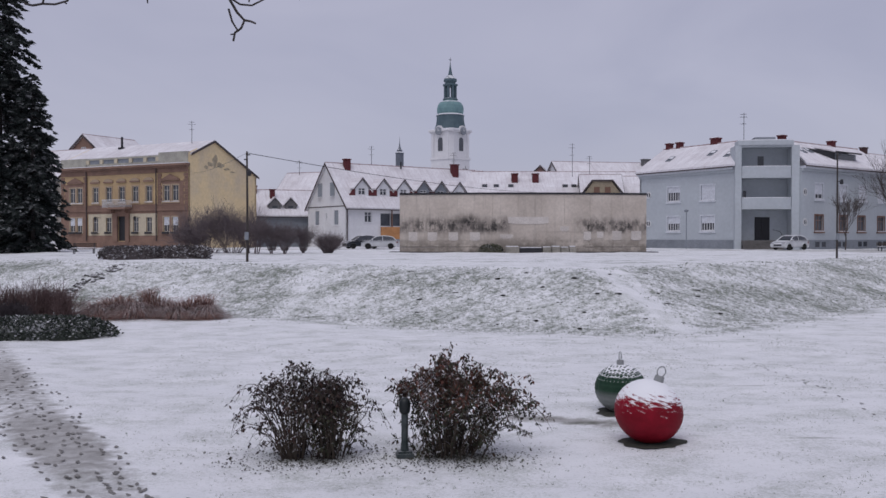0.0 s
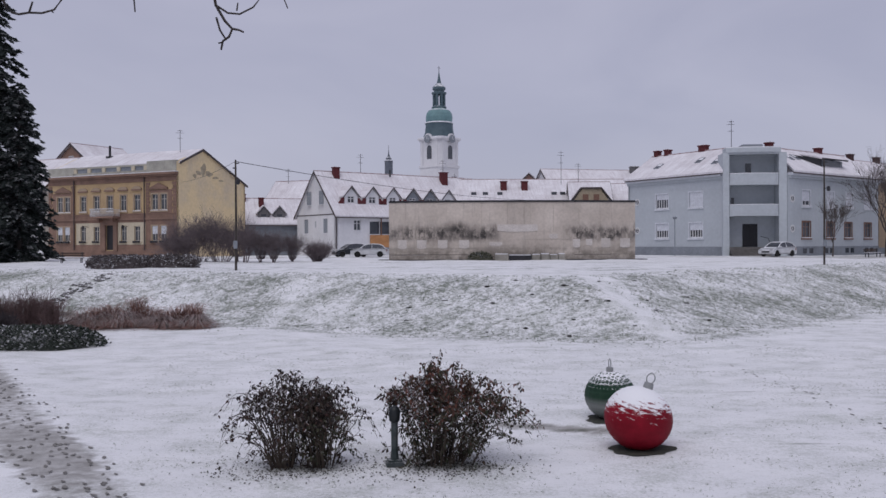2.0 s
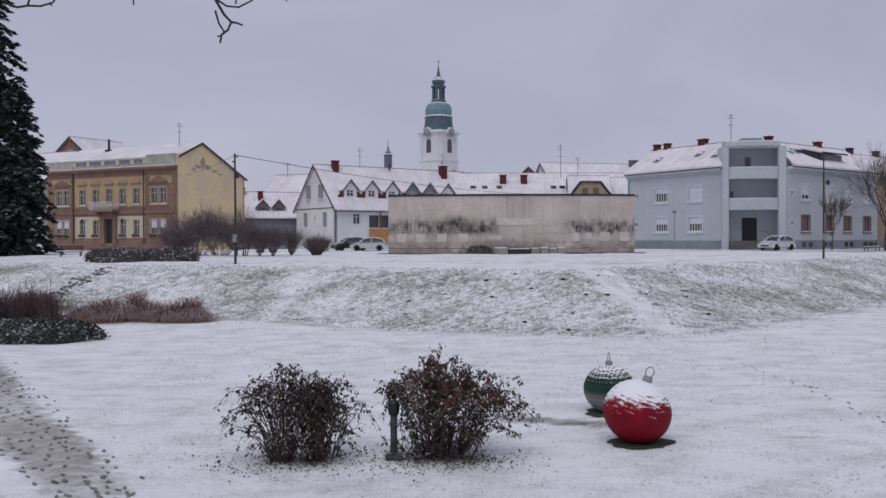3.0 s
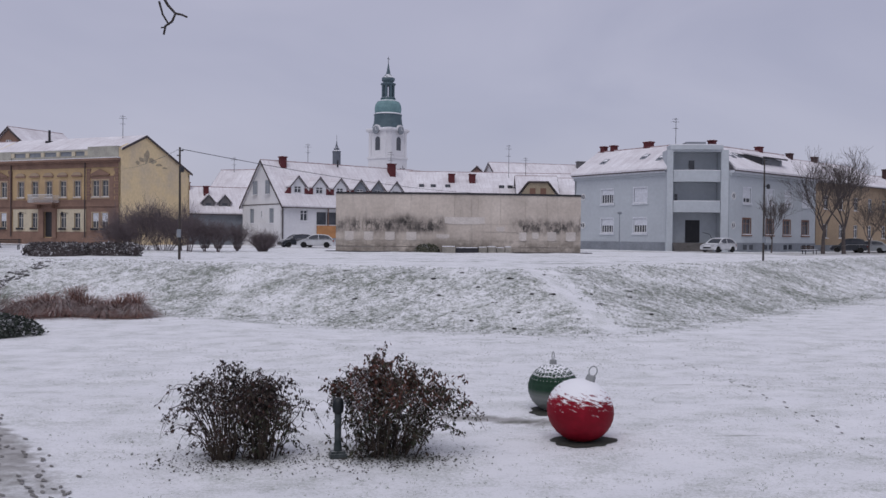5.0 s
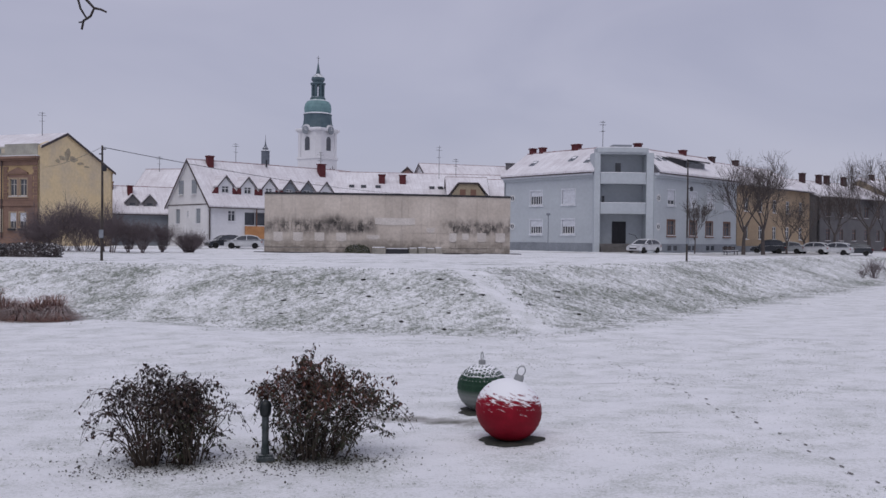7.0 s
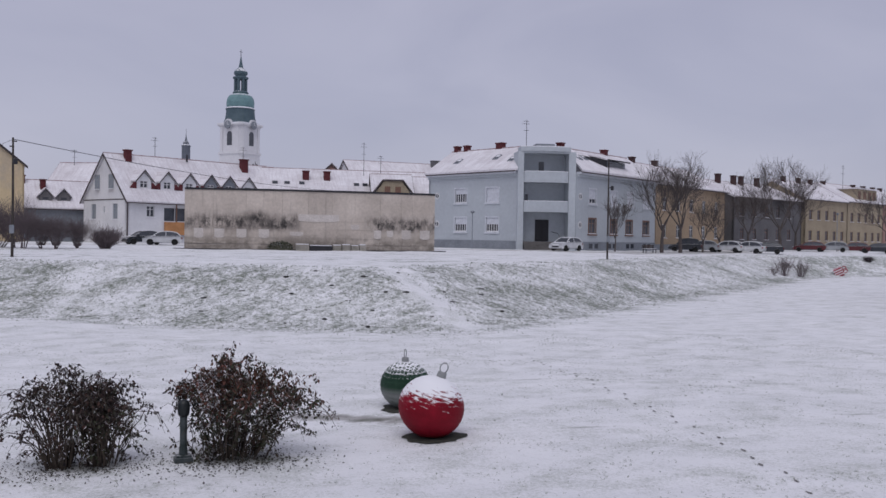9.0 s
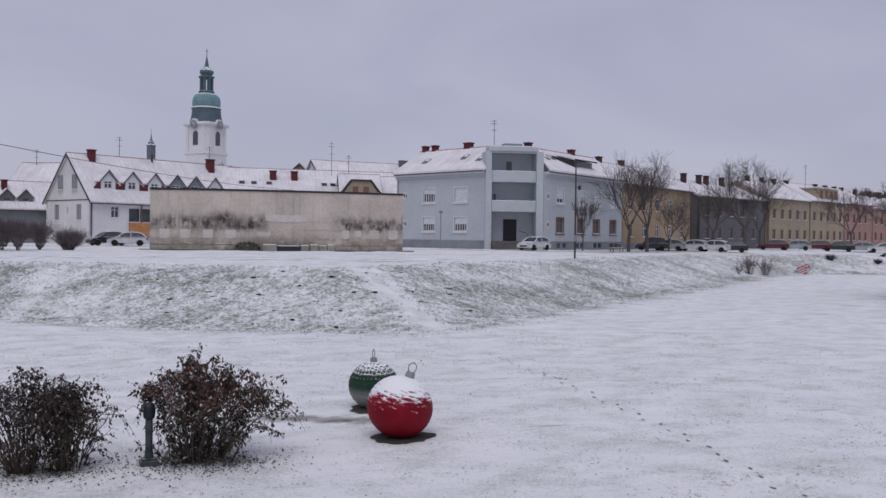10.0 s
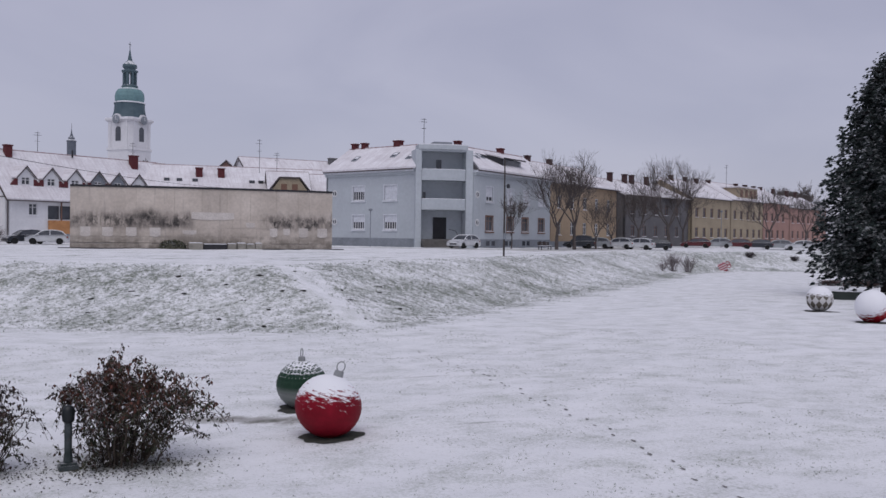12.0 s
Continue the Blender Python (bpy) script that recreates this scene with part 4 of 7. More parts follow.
    for x, y, wd in ((0.5, 4.4, 0.6), (2.2, 4.4, 0.6), (7.8, 4.4, 1.0)):
        chimney(house, x, y, 11.6, wd, 0.7, 1.0).matrix_basis = m1 @ pose(x, y, 11.6)
    for x, y, wd in ((4.0, 4.6, 0.7), (14.2, 4.4, 0.8)):
        chimney(house, x, y, 11.6, wd, 0.7, 0.95).matrix_basis = m2 @ pose(x, y, 11.6)
    for m, x, y in ((m1, 3.0, 1.2), (m1, 9.0, 1.6), (m1, 11.9, 1.0), (m2, 3.6, 1.7), (m2, 5.2, 1.9)):
        slope = (ridge - h - 0.27) / 4.8
        at = m @ pose(x, y, h + 0.27 + (y + 0.6) * slope + 0.22, math.degrees(math.atan(slope)))
        sky = boxes("skylight", M_PLINTH, house, (0, 0, 0, 0.78, 0.08, 0.09), (0, 1.02, 0, 0.78, 1.1, 0.09), (0, 0.083, 0, 0.08, 1.017, 0.09), (0.7, 0.083, 0, 0.78, 1.017, 0.09), at=at)
        boxes("pane", M_GLASS, sky, (0.083, 0.083, 0.01, 0.697, 0.6, 0.06))
        boxes("pane_snow", M_SNOW, sky, (0.083, 0.603, 0.01, 0.697, 1.014, 0.07))
    # shed dormer on the right wing, with a dark raking side
    bm = bmesh.new()
    prism(bm, [(1.0, 9.45), (3.6, 11.35), (3.6, 11.45), (1.0, 10.75)], "x", 8.4, 13.4)
    d = part("shed_dormer", bm, M_PLINTH, house, "grey shed dormer", at=m2)
    bm = bmesh.new()
    prism(bm, [(0.5, 10.75), (3.8, 11.6), (3.8, 11.76), (0.5, 10.91)], "x", 8.0, 13.7)
    part("dormer_roof", bm, M_ROOF, d)
    bm = bmesh.new()
    prism(bm, [(8.0, 10.74), (13.7, 10.74), (13.7, 10.9), (8.0, 10.9)], "y", 0.42, 0.497)
    part("fascia", bm, M_DARK, d)
    bm = bmesh.new()
    lo = [bm.verts.new(p) for p in ((8.3, 0.75, 9.75), (8.3, 0.75, 10.75), (4.9, 3.3, 11.42))]
    hi = [bm.verts.new(p) for p in ((8.38, 0.75, 9.75), (8.38, 0.75, 10.75), (4.98, 3.3, 11.42))]
    bm.faces.new(lo)
    bm.faces.new(hi[::-1])
    for i in range(3):
        bm.faces.new((lo[i], lo[(i + 1) % 3], hi[(i + 1) % 3], hi[i]))
    part("raking_cheek", bm, M_DARK, d, "dark metal-clad raking side")
    boxes("pane", M_GLASS, d, (9.0, 0.95, 9.75, 12.9, 0.997, 10.55))
    # stair tower with loggias
    m3 = along(31.2, 95.75, base, 0.991, -0.13)
    top = 11.5
    boxes("side_fin", M_BLUE, house, (-0.2, -0.3, -0.3, 0.45, 2.6, top - 0.5), at=m3)
    boxes("side_fin", M_BLUE, house, (5.55, -0.3, -0.3, 6.35, 2.6, top - 0.5), at=m3)
    boxes("back_wall", M_BLUE, house, (0.453, 1.7, -0.3, 5.547, 2.0, top - 0.7), at=m3)
    bm = bmesh.new()
    def bowed(z0, z1, out, x0=0.48, x1=5.52, y=-0.25):
        k = 10
        front = [(x0 + (x1 - x0) * i / k, y - out * math.sin(math.pi * i / k) ** 0.6) for i in range(k + 1)]
        prism(bm, front + [(x1, 1.69), (x0, 1.69)], "z", z0, z1)
    bowed(top - 0.7, top - 0.503, 0.2, 0.46, 5.54, -0.28)
    bowed(top - 0.497, top, 0.35, 0.1, 5.75, -0.32)
    part("roof_slab", bm, M_BLUE, house, at=m3)
    bm = bmesh.new()
    bowed(top + 0.003, top + 0.09, 0.3, 0.15, 5.7, -0.3)
    part("snow_cap", bm, M_SNOW, house, at=m3)
    boxes("roof_hatch", M_PLINTH, house, (2.2, 1.5, top + 0.1, 4.3, 3.5, top + 0.55), at=m3)
    for z in (4.25, 7.55):
        bm = bmesh.new()
        bowed(z, z + 0.18, 0.55)
        part("balcony_floor", bm, M_BLUE, house, at=m3)
        bm = bmesh.new()
        k = 12
        outer = [(0.50 + 5.0 * i / k, -0.25 - 0.55 * math.sin(math.pi * i / k) ** 0.6) for i in range(k + 1)]
        inner = [(x, y + 0.14) for x, y in outer]
        prism(bm, outer + inner[::-1], "z", z + 0.183, z + 1.2)
        part("balcony_parapet", bm, M_BLUE, house, "pale blue bowed balcony parapet", at=m3)
        bm = bmesh.new()
        prism(bm, outer + inner[::-1], "z", z + 1.203, z + 1.26)
        part("snow_ledge", bm, M_SNOW, house, at=m3)
    boxes("front_door", M_DARK, house, (2.2, 1.62, 1.0, 3.75, 1.697, 3.45), (2.9, 1.58, 1.0, 3.05, 1.617, 3.45), label="dark double front door", at=m3)
    boxes("balcony_door", M_GLASS, house, (2.5, 1.62, 8.2, 3.1, 1.697, 10.0), at=m3)
    boxes("balcony_window", M_GLASS, house, (1.0, 1.62, 5.3, 1.3, 1.697, 6.3), at=m3)
    for k in range(6):
        boxes("step", M_STEP, house, (0.48, -0.4 - 0.32 * (5 - k), -0.3, 4.4, 1.6, 0.16 * (k + 1)), at=m3)
    boxes("stair_wall", M_PLINTH, house, (4.42, -1.9, -0.3, 4.75, 1.6, 0.75), (4.75, -0.28, -0.3, 5.54, 1.6, 0.97), at=m3)
    bm = bmesh.new()
    tube(bm, [Vector((4.6, -1.7, 0.9)), Vector((4.4, -0.3, 1.9)), Vector((3.9, 0.8, 2.1))], [0.03] * 3, 5)
    part("stair_rail", bm, M_DARK, house, at=m3)
    antenna(33.2, 99.5, 14.6, 3.0)


blue_house()


M_DARKBRICK = material("dark_chimney_brick", (0.07, 0.035, 0.036), (0.05, 0.03, 0.03), 3, 0.85, snow=1.0, snow_at=0.85)


# ---- the houses along the street
def street_houses():
    m2 = along(37.6, 94.8, 2.6, 0.788, 0.616)
    def grid(xs, zs, w=1.25, h=1.7):
        return [(x, z, w, h) for z in zs for x in xs]
    o = gable_house("street_house", "ochre two-storey house with a snowy roof", m2 @ pose(20.02, 0, 0), 23.5, 12, 8.7, 6, 11.8, M_ORANGE, grid((2.2, 6.5, 10.8, 15.1, 19.6), (1.7, 5.3)), kind="white", plinth=0.8, group="street houses", trim_mat=M_ROOF)
    chimney(o, 12, 6, 11.6, 0.9, 0.6, 1.0, M_DARKBRICK)
    chimney(o, 5, 6, 11.6, 0.9, 0.6, 1.0, M_DARKBRICK)
    m4 = along(74.0, 123.0, 2.6, 0.86, 0.51)
    dk = gable_house("street_house", "dark grey set-back house with a snowy roof", m4 @ pose(1.5, 0.6, 0), 23.4, 12, 8.3, 6, 10.9, M_DARKW, grid((2, 6, 10, 14, 18), (1.7, 5.3)), kind="brown", group="street houses", trim_mat=M_ROOF)
    for x in (4, 9, 11.5, 17):
        chimney(dk, x, 5, 10.6, 0.75, 0.7, 1.4, M_DARKBRICK)
    y1 = gable_house("street_house", "pale ochre terraced house with a snowy roof", m4 @ pose(25, 0, 0), 17.5, 12, 8.9, 6, 12.2, M_OCHRE2, grid((1.5, 4.8, 8.1, 11.4, 14.7), (1.7, 5.3)), kind="brown", group="street houses", trim_mat=M_ROOF, plinth=0.8)
    y2 = gable_house("street_house", "ochre terraced house with attic dormers and snow", m4 @ pose(42.6, 0, 0), 17.0, 12, 9.1, 6, 12.6, M_OCHRE2, grid((1.5, 4.8, 8.1, 11.4, 14.4), (1.7, 5.3)), kind="brown", group="street houses", trim_mat=M_ROOF, plinth=0.8)
    boxes("attic_storey", M_OCHRE2, y2, (5, 0.5, 9.2, 15, 4, 11.6), label="ochre attic storey")
    boxes("attic_roof", M_ROOF, y2, (4.6, 0.1, 11.61, 15.4, 5, 11.85))
    for x in (6, 8.5, 11, 13):
        boxes("attic_window", M_BFRAME, y2, (x, 0.44, 9.8, x + 1.2, 0.497, 11.2))
    s1 = gable_house("street_house", "salmon terraced house with a snowy roof", m4 @ pose(59.7, 0, 0), 16.0, 12, 9.2, 6, 12.5, M_SALMON, grid((1.5, 4.8, 8.1, 11.4), (1.7, 5.3)), kind="brown", group="street houses", trim_mat=M_ROOF, plinth=0.8)
    s2 = gable_house("street_house", "pink terraced house with a snowy roof", m4 @ pose(75.8, 0, 0), 26.0, 12, 8.6, 6, 11.6, M_SALMON, grid((1.5, 5, 8.5, 12, 15.5, 19, 22.5), (1.7, 5.2)), kind="brown", group="street houses", trim_mat=M_ROOF, plinth=0.8)
    for ho, xs in ((y1, (3, 9, 14)), (y2, (2, 16)), (s1, (4, 9, 13)), (s2, (5, 14, 20))):
        for x in xs:
            chimney(ho, x, 5.5, 12.0, 0.7, 0.7, 0.9, M_DARKBRICK)
    antenna(112, 148, 14.6, 4)
    antenna(91, 136, 14.6, 3)


street_houses()


M_SLATE = material("slate_turret", (0.13, 0.145, 0.175), None, 1, 0.7, snow=0.9, snow_at=0.6)


# ---- the church tower
def church():
    t = tagged(new("church_tower"), "white baroque church tower with green copper domes and spire", "church tower")
    t.matrix_basis = pose(1.75, 217.0, 2.5, 0, 0, 47)
    a = 3.5
    def square(bm, r, z0, z1, cut=0.7):
        prism(bm, [(-r + cut, -r), (r - cut, -r), (r, -r + cut), (r, r - cut), (r - cut, r), (-r + cut, r), (-r, r - cut), (-r, -r + cut)], "z", z0, z1)
    bm = bmesh.new()
    square(bm, a + 0.1, -1, 19.9)
    part("shaft", bm, M_TOWER, t, "white plastered tower shaft")
    bm = bmesh.new()
    square(bm, a + 0.3, 19.9, 20.4)
    part("cornice", bm, M_TOWER, t)
    bm = bmesh.new()
    square(bm, a, 20.4, 27.0)
    belfry = part("belfry", bm, M_TOWER, t)
    for rz in (0, 90, 180, 270):
        m = pose(0, 0, 0, 0, 0, rz)
        boxes("pilaster", M_TOWER, t, (-a + 0.75, -a - 0.16, 20.4, -a + 1.45, -a - 0.003, 26.3), at=m)
        boxes("pilaster", M_TOWER, t, (a - 1.45, -a - 0.16, 20.4, a - 0.75, -a - 0.003, 26.3), at=m)
        bm = bmesh.new()
        prism(bm, [(-0.75, 21.9)] + [(0.75 * -math.cos(math.pi * i / 8), 24.4 + 0.75 * math.sin(math.pi * i / 8)) for i in range(9)] + [(0.75, 21.9)], "y", -a - 0.05, -a - 0.003)
        part("belfry_window", bm, M_GLASS, t, "dark louvred belfry window", at=m)
        bm = bmesh.new()
        prism(bm, [(0.95 * math.cos(6.2832 * i / 20), 26.6 + 0.95 * math.sin(6.2832 * i / 20)) for i in range(20)], "y", -a - 0.82, -a - 0.6)
        dial = part("clock_face", bm, M_PLINTH, t, "grey round tower clock face", at=m)
        bm = bmesh.new()
        box(bm, -0.05, -a - 0.86, 26.6, 0.05, -a - 0.825, 27.3)
        box(bm, 0.06, -a - 0.86, 26.55, 0.5, -a - 0.825, 26.65)
        part("clock_pointer", bm, M_FRAME, dial)
        bm = bmesh.new()
        prism(bm, [(1.25 * math.cos(math.pi * i / 10), 26.5 + 1.45 * math.sin(math.pi * i / 10)) for i in range(11)], "y", -a - 0.59, -a + 0.8)
        part("clock_gable", bm, M_TOWER, t, at=m)
    bm = bmesh.new()
    square(bm, a + 0.3, 26.3, 26.6)
    square(bm, a + 0.55, 26.6, 26.95)
    part("cornice", bm, M_TOWER, t)
    bm = bmesh.new()
    square(bm, a + 0.5, 26.953, 27.15)
    part("snow_ledge", bm, M_SNOW, t)
    def octo(name, prof, mat, label=""):
        bm = bmesh.new()
        lathe(bm, prof, 16, phase=math.pi / 16)
        part(name, bm, mat, t, label, smooth=False)
    octo("lower_dome", [(4.0, 27.1), (3.75, 27.6), (3.5, 28.4), (3.35, 29.4), (3.3, 30.3), (3.45, 30.6)], M_COPPERD, "dark copper lower dome")
    octo("snow_ring", [(3.45, 30.6), (3.5, 30.75), (3.05, 30.95)], M_SNOW)
    octo("onion_dome", [(3.05, 30.9), (3.22, 31.4), (3.25, 32.2), (3.08, 33.0), (2.6, 33.7), (1.85, 34.1), (1.6, 34.4)], M_COPPER, "green copper onion dome")
    octo("lantern_base", [(1.85, 34.4), (1.75, 34.6), (1.6, 34.8)], M_COPPERD)
    for k in range(8):
        q = math.pi / 8 + k * math.pi / 4
        boxes("lantern_post", M_COPPERD, t, (1.1, -0.28, 34.8, 1.55, 0.28, 37.6), at=pose(0, 0, 0, 0, 0, math.degrees(q)))
    octo("lantern_cornice", [(1.6, 37.6), (1.85, 37.9), (1.8, 38.1)], M_COPPERD)
    octo("small_dome", [(1.25, 38.1), (1.2, 38.4), (1.62, 38.9), (1.55, 39.4), (1.0, 39.9), (0.62, 40.3)], M_COPPERD, "small dark copper dome")
    octo("spire", [(0.55, 40.3), (0.28, 41.7), (0.1, 42.9)], M_COPPERD)
    bm = bmesh.new()
    tube(bm, [Vector((0, 0, 42.8)), Vector((0, 0, 44.6))], [0.08, 0.05], 5)
    box(bm, -0.45, -0.04, 44.0, 0.45, 0.04, 44.1)
    part("cross", bm, M_DARK, t)
    # the small turret further off
    s = tagged(new("church_turret"), "small dark copper church turret with a thin spire", "church turret")
    s.matrix_basis = pose(-12.5, 260, 24.4)
    bm = bmesh.new()
    lathe(bm, [(1.15, -22.4), (1.15, 3.5), (1.35, 3.8)], 8)
    part("lantern", bm, M_SLATE, s)
    bm = bmesh.new()
    lathe(bm, [(1.2, 3.8), (0.75, 4.2), (0.85, 4.6), (0.4, 5.1), (0.2, 5.8), (0.06, 7.0)], 8)
    part("spire", bm, M_SLATE, s)
    bm = bmesh.new()
    tube(bm, [Vector((0, 0, 6.9)), Vector((0, 0, 8.4))], [0.07, 0.05], 4)
    part("cross", bm, M_DARK, s)


church()


# ------------------------------------------------------------------ the monument wall
def monument():
    """A long, slightly bowed screen of stone slabs."""
    mon = tagged(new("monument_wall"), "long bowed wall of stained pale stone slabs on a plinth", "monument")
    mon.matrix_basis = pose(6.85, 77.0, 2.62)
    half, h, thick = 10.55, 4.95, 0.6
    bow = lambda x: -1.1 * (1 - (x / half) ** 2)
    k = 40
    bm = bmesh.new()
    xs = [-half + 2 * half * i / k for i in range(k + 1)]
    prism(bm, [(x, bow(x) + 0.06) for x in xs] + [(x, bow(x) + thick) for x in xs[::-1]], "z", -0.2, h - 0.06)
    part("core", bm, M_STONE, mon)
    bm = bmesh.new()
    prism(bm, [(x, bow(x) - 0.08) for x in xs] + [(x, bow(x) + thick + 0.08) for x in xs[::-1]], "z", h - 0.05, h + 0.10)
    part("coping", bm, M_DARK, mon, "dark metal coping")
    bm = bmesh.new()
    prism(bm, [(x * 1.08, bow(x) - 0.8) for x in xs] + [(x * 1.08, bow(x) + thick + 0.5) for x in xs[::-1]], "z", -0.15, 0.05)
    part("footing", bm, M_DARK, mon, "dark footing slab")
    rng = random.Random(5)
    # tall upper panels between known joints, lower courses of mixed slabs
    rows = [(0.0, 0.48, 0.7, 1.3), (0.48, 0.98, 1.0, 2.2), (0.98, 1.72, 1.6, 3.0), (1.72, 2.42, 1.5, 3.2), (2.42, h - 0.055, 0, 0)]
    joints = (-half, -9.13, -8.24, -5.6, -2.68, -0.53, 1.5, 3.4, 5.6, 7.5, half)
    for r, (z0, z1, w0, w1) in enumerate(rows):
        x, q = -half, 0
        while x < half - 0.05:
            q += 1
            x1 = min(half, x + rng.uniform(w0, w1)) if w0 else joints[q]
            if half - x1 < 0.5:
                x1 = half
            d0, d1 = bow(x), bow(x1)
            y = rng.uniform(-0.012, 0.012) if r else rng.uniform(-0.05, 0.01)
            g = 0.006 if r else 0.012
            top = z1 - g if r else z1 - g - rng.uniform(0, 0.12)
            steps = max(1, int((x1 - x) / 0.7))
            edge = [x + g + (x1 - x - 2 * g) * i / steps for i in range(steps + 1)]
            bm = bmesh.new()
            prism(bm, [(v, bow(v) + y) for v in edge] + [(v, bow(v) + 0.058) for v in edge[::-1]], "z", z0 + g, top)
            part("slab", bm, M_SLAB, mon)
            x = x1
    # paler squares where plaques hung, and a newer panel
    for x, z0, z1, w in ((-9.4, 0.93, 1.72, 0.37), (-7.75, 0.95, 1.70, 0.40), (-5.97, 0.98, 1.70, 0.40), (-4.16, 0.98, 1.70, 0.42), (-1.5, 1.16, 1.52, 0.55), (3.4, 1.78, 2.2, 0.36), (5.35, 1.02, 1.75, 0.32), (6.46, 1.20, 1.75, 0.28), (7.93, 1.02, 1.80, 0.40), (9.63, 1.02, 1.80, 0.44), (0.35, 2.38, 3.0, 1.7)):
        bm = bmesh.new()
        edge = [x - w + 2 * w * i / 4 for i in range(5)]
        lower = [(v, z0 + (0.09 if i in (0, 4) else 0.0)) for i, v in enumerate(edge)]
        fr = [bm.verts.new((v, bow(v) - 0.032, z)) for v, z in lower] + [bm.verts.new((v, bow(v) - 0.032, z1)) for v in edge[::-1]]
        bk = [bm.verts.new((p.co.x, bow(p.co.x) - 0.013, p.co.z)) for p in fr]
        bm.faces.new(fr)
        bm.faces.new(bk[::-1])
        for i in range(10):
            bm.faces.new((fr[i], fr[(i + 1) % 10], bk[(i + 1) % 10], bk[i]))
        part("patch", bm, M_PATCH, mon, "cleaner pale patch where a plaque was")
    # low stone blocks before the wall
    blocks = tagged(new("stone_bench"), "low row of stone blocks with a snowy top slab", "stone bench")
    blocks.matrix_basis = pose(8.1, 74.6, 2.62)
    x = -2.9
    for k, (w, hh) in enumerate(((1.15, 0.50), (1.9, 0.40), (0.75, 0.46), (0.75, 0.50), (0.7, 0.44), (0.6, 0.50))):
        boxes("block", M_BENCH if k != 1 else M_DARK, blocks, (x, -0.45 + 0.06 * (k % 3), -0.15, x + w - 0.07, 0.4, hh))
        boxes("snow_cover", M_SNOW, blocks, (x + 0.03, -0.40 + 0.06 * (k % 3), hh + 0.002, x + w - 0.12, 0.38, hh + 0.05 + 0.015 * (k % 2)))
        x += w


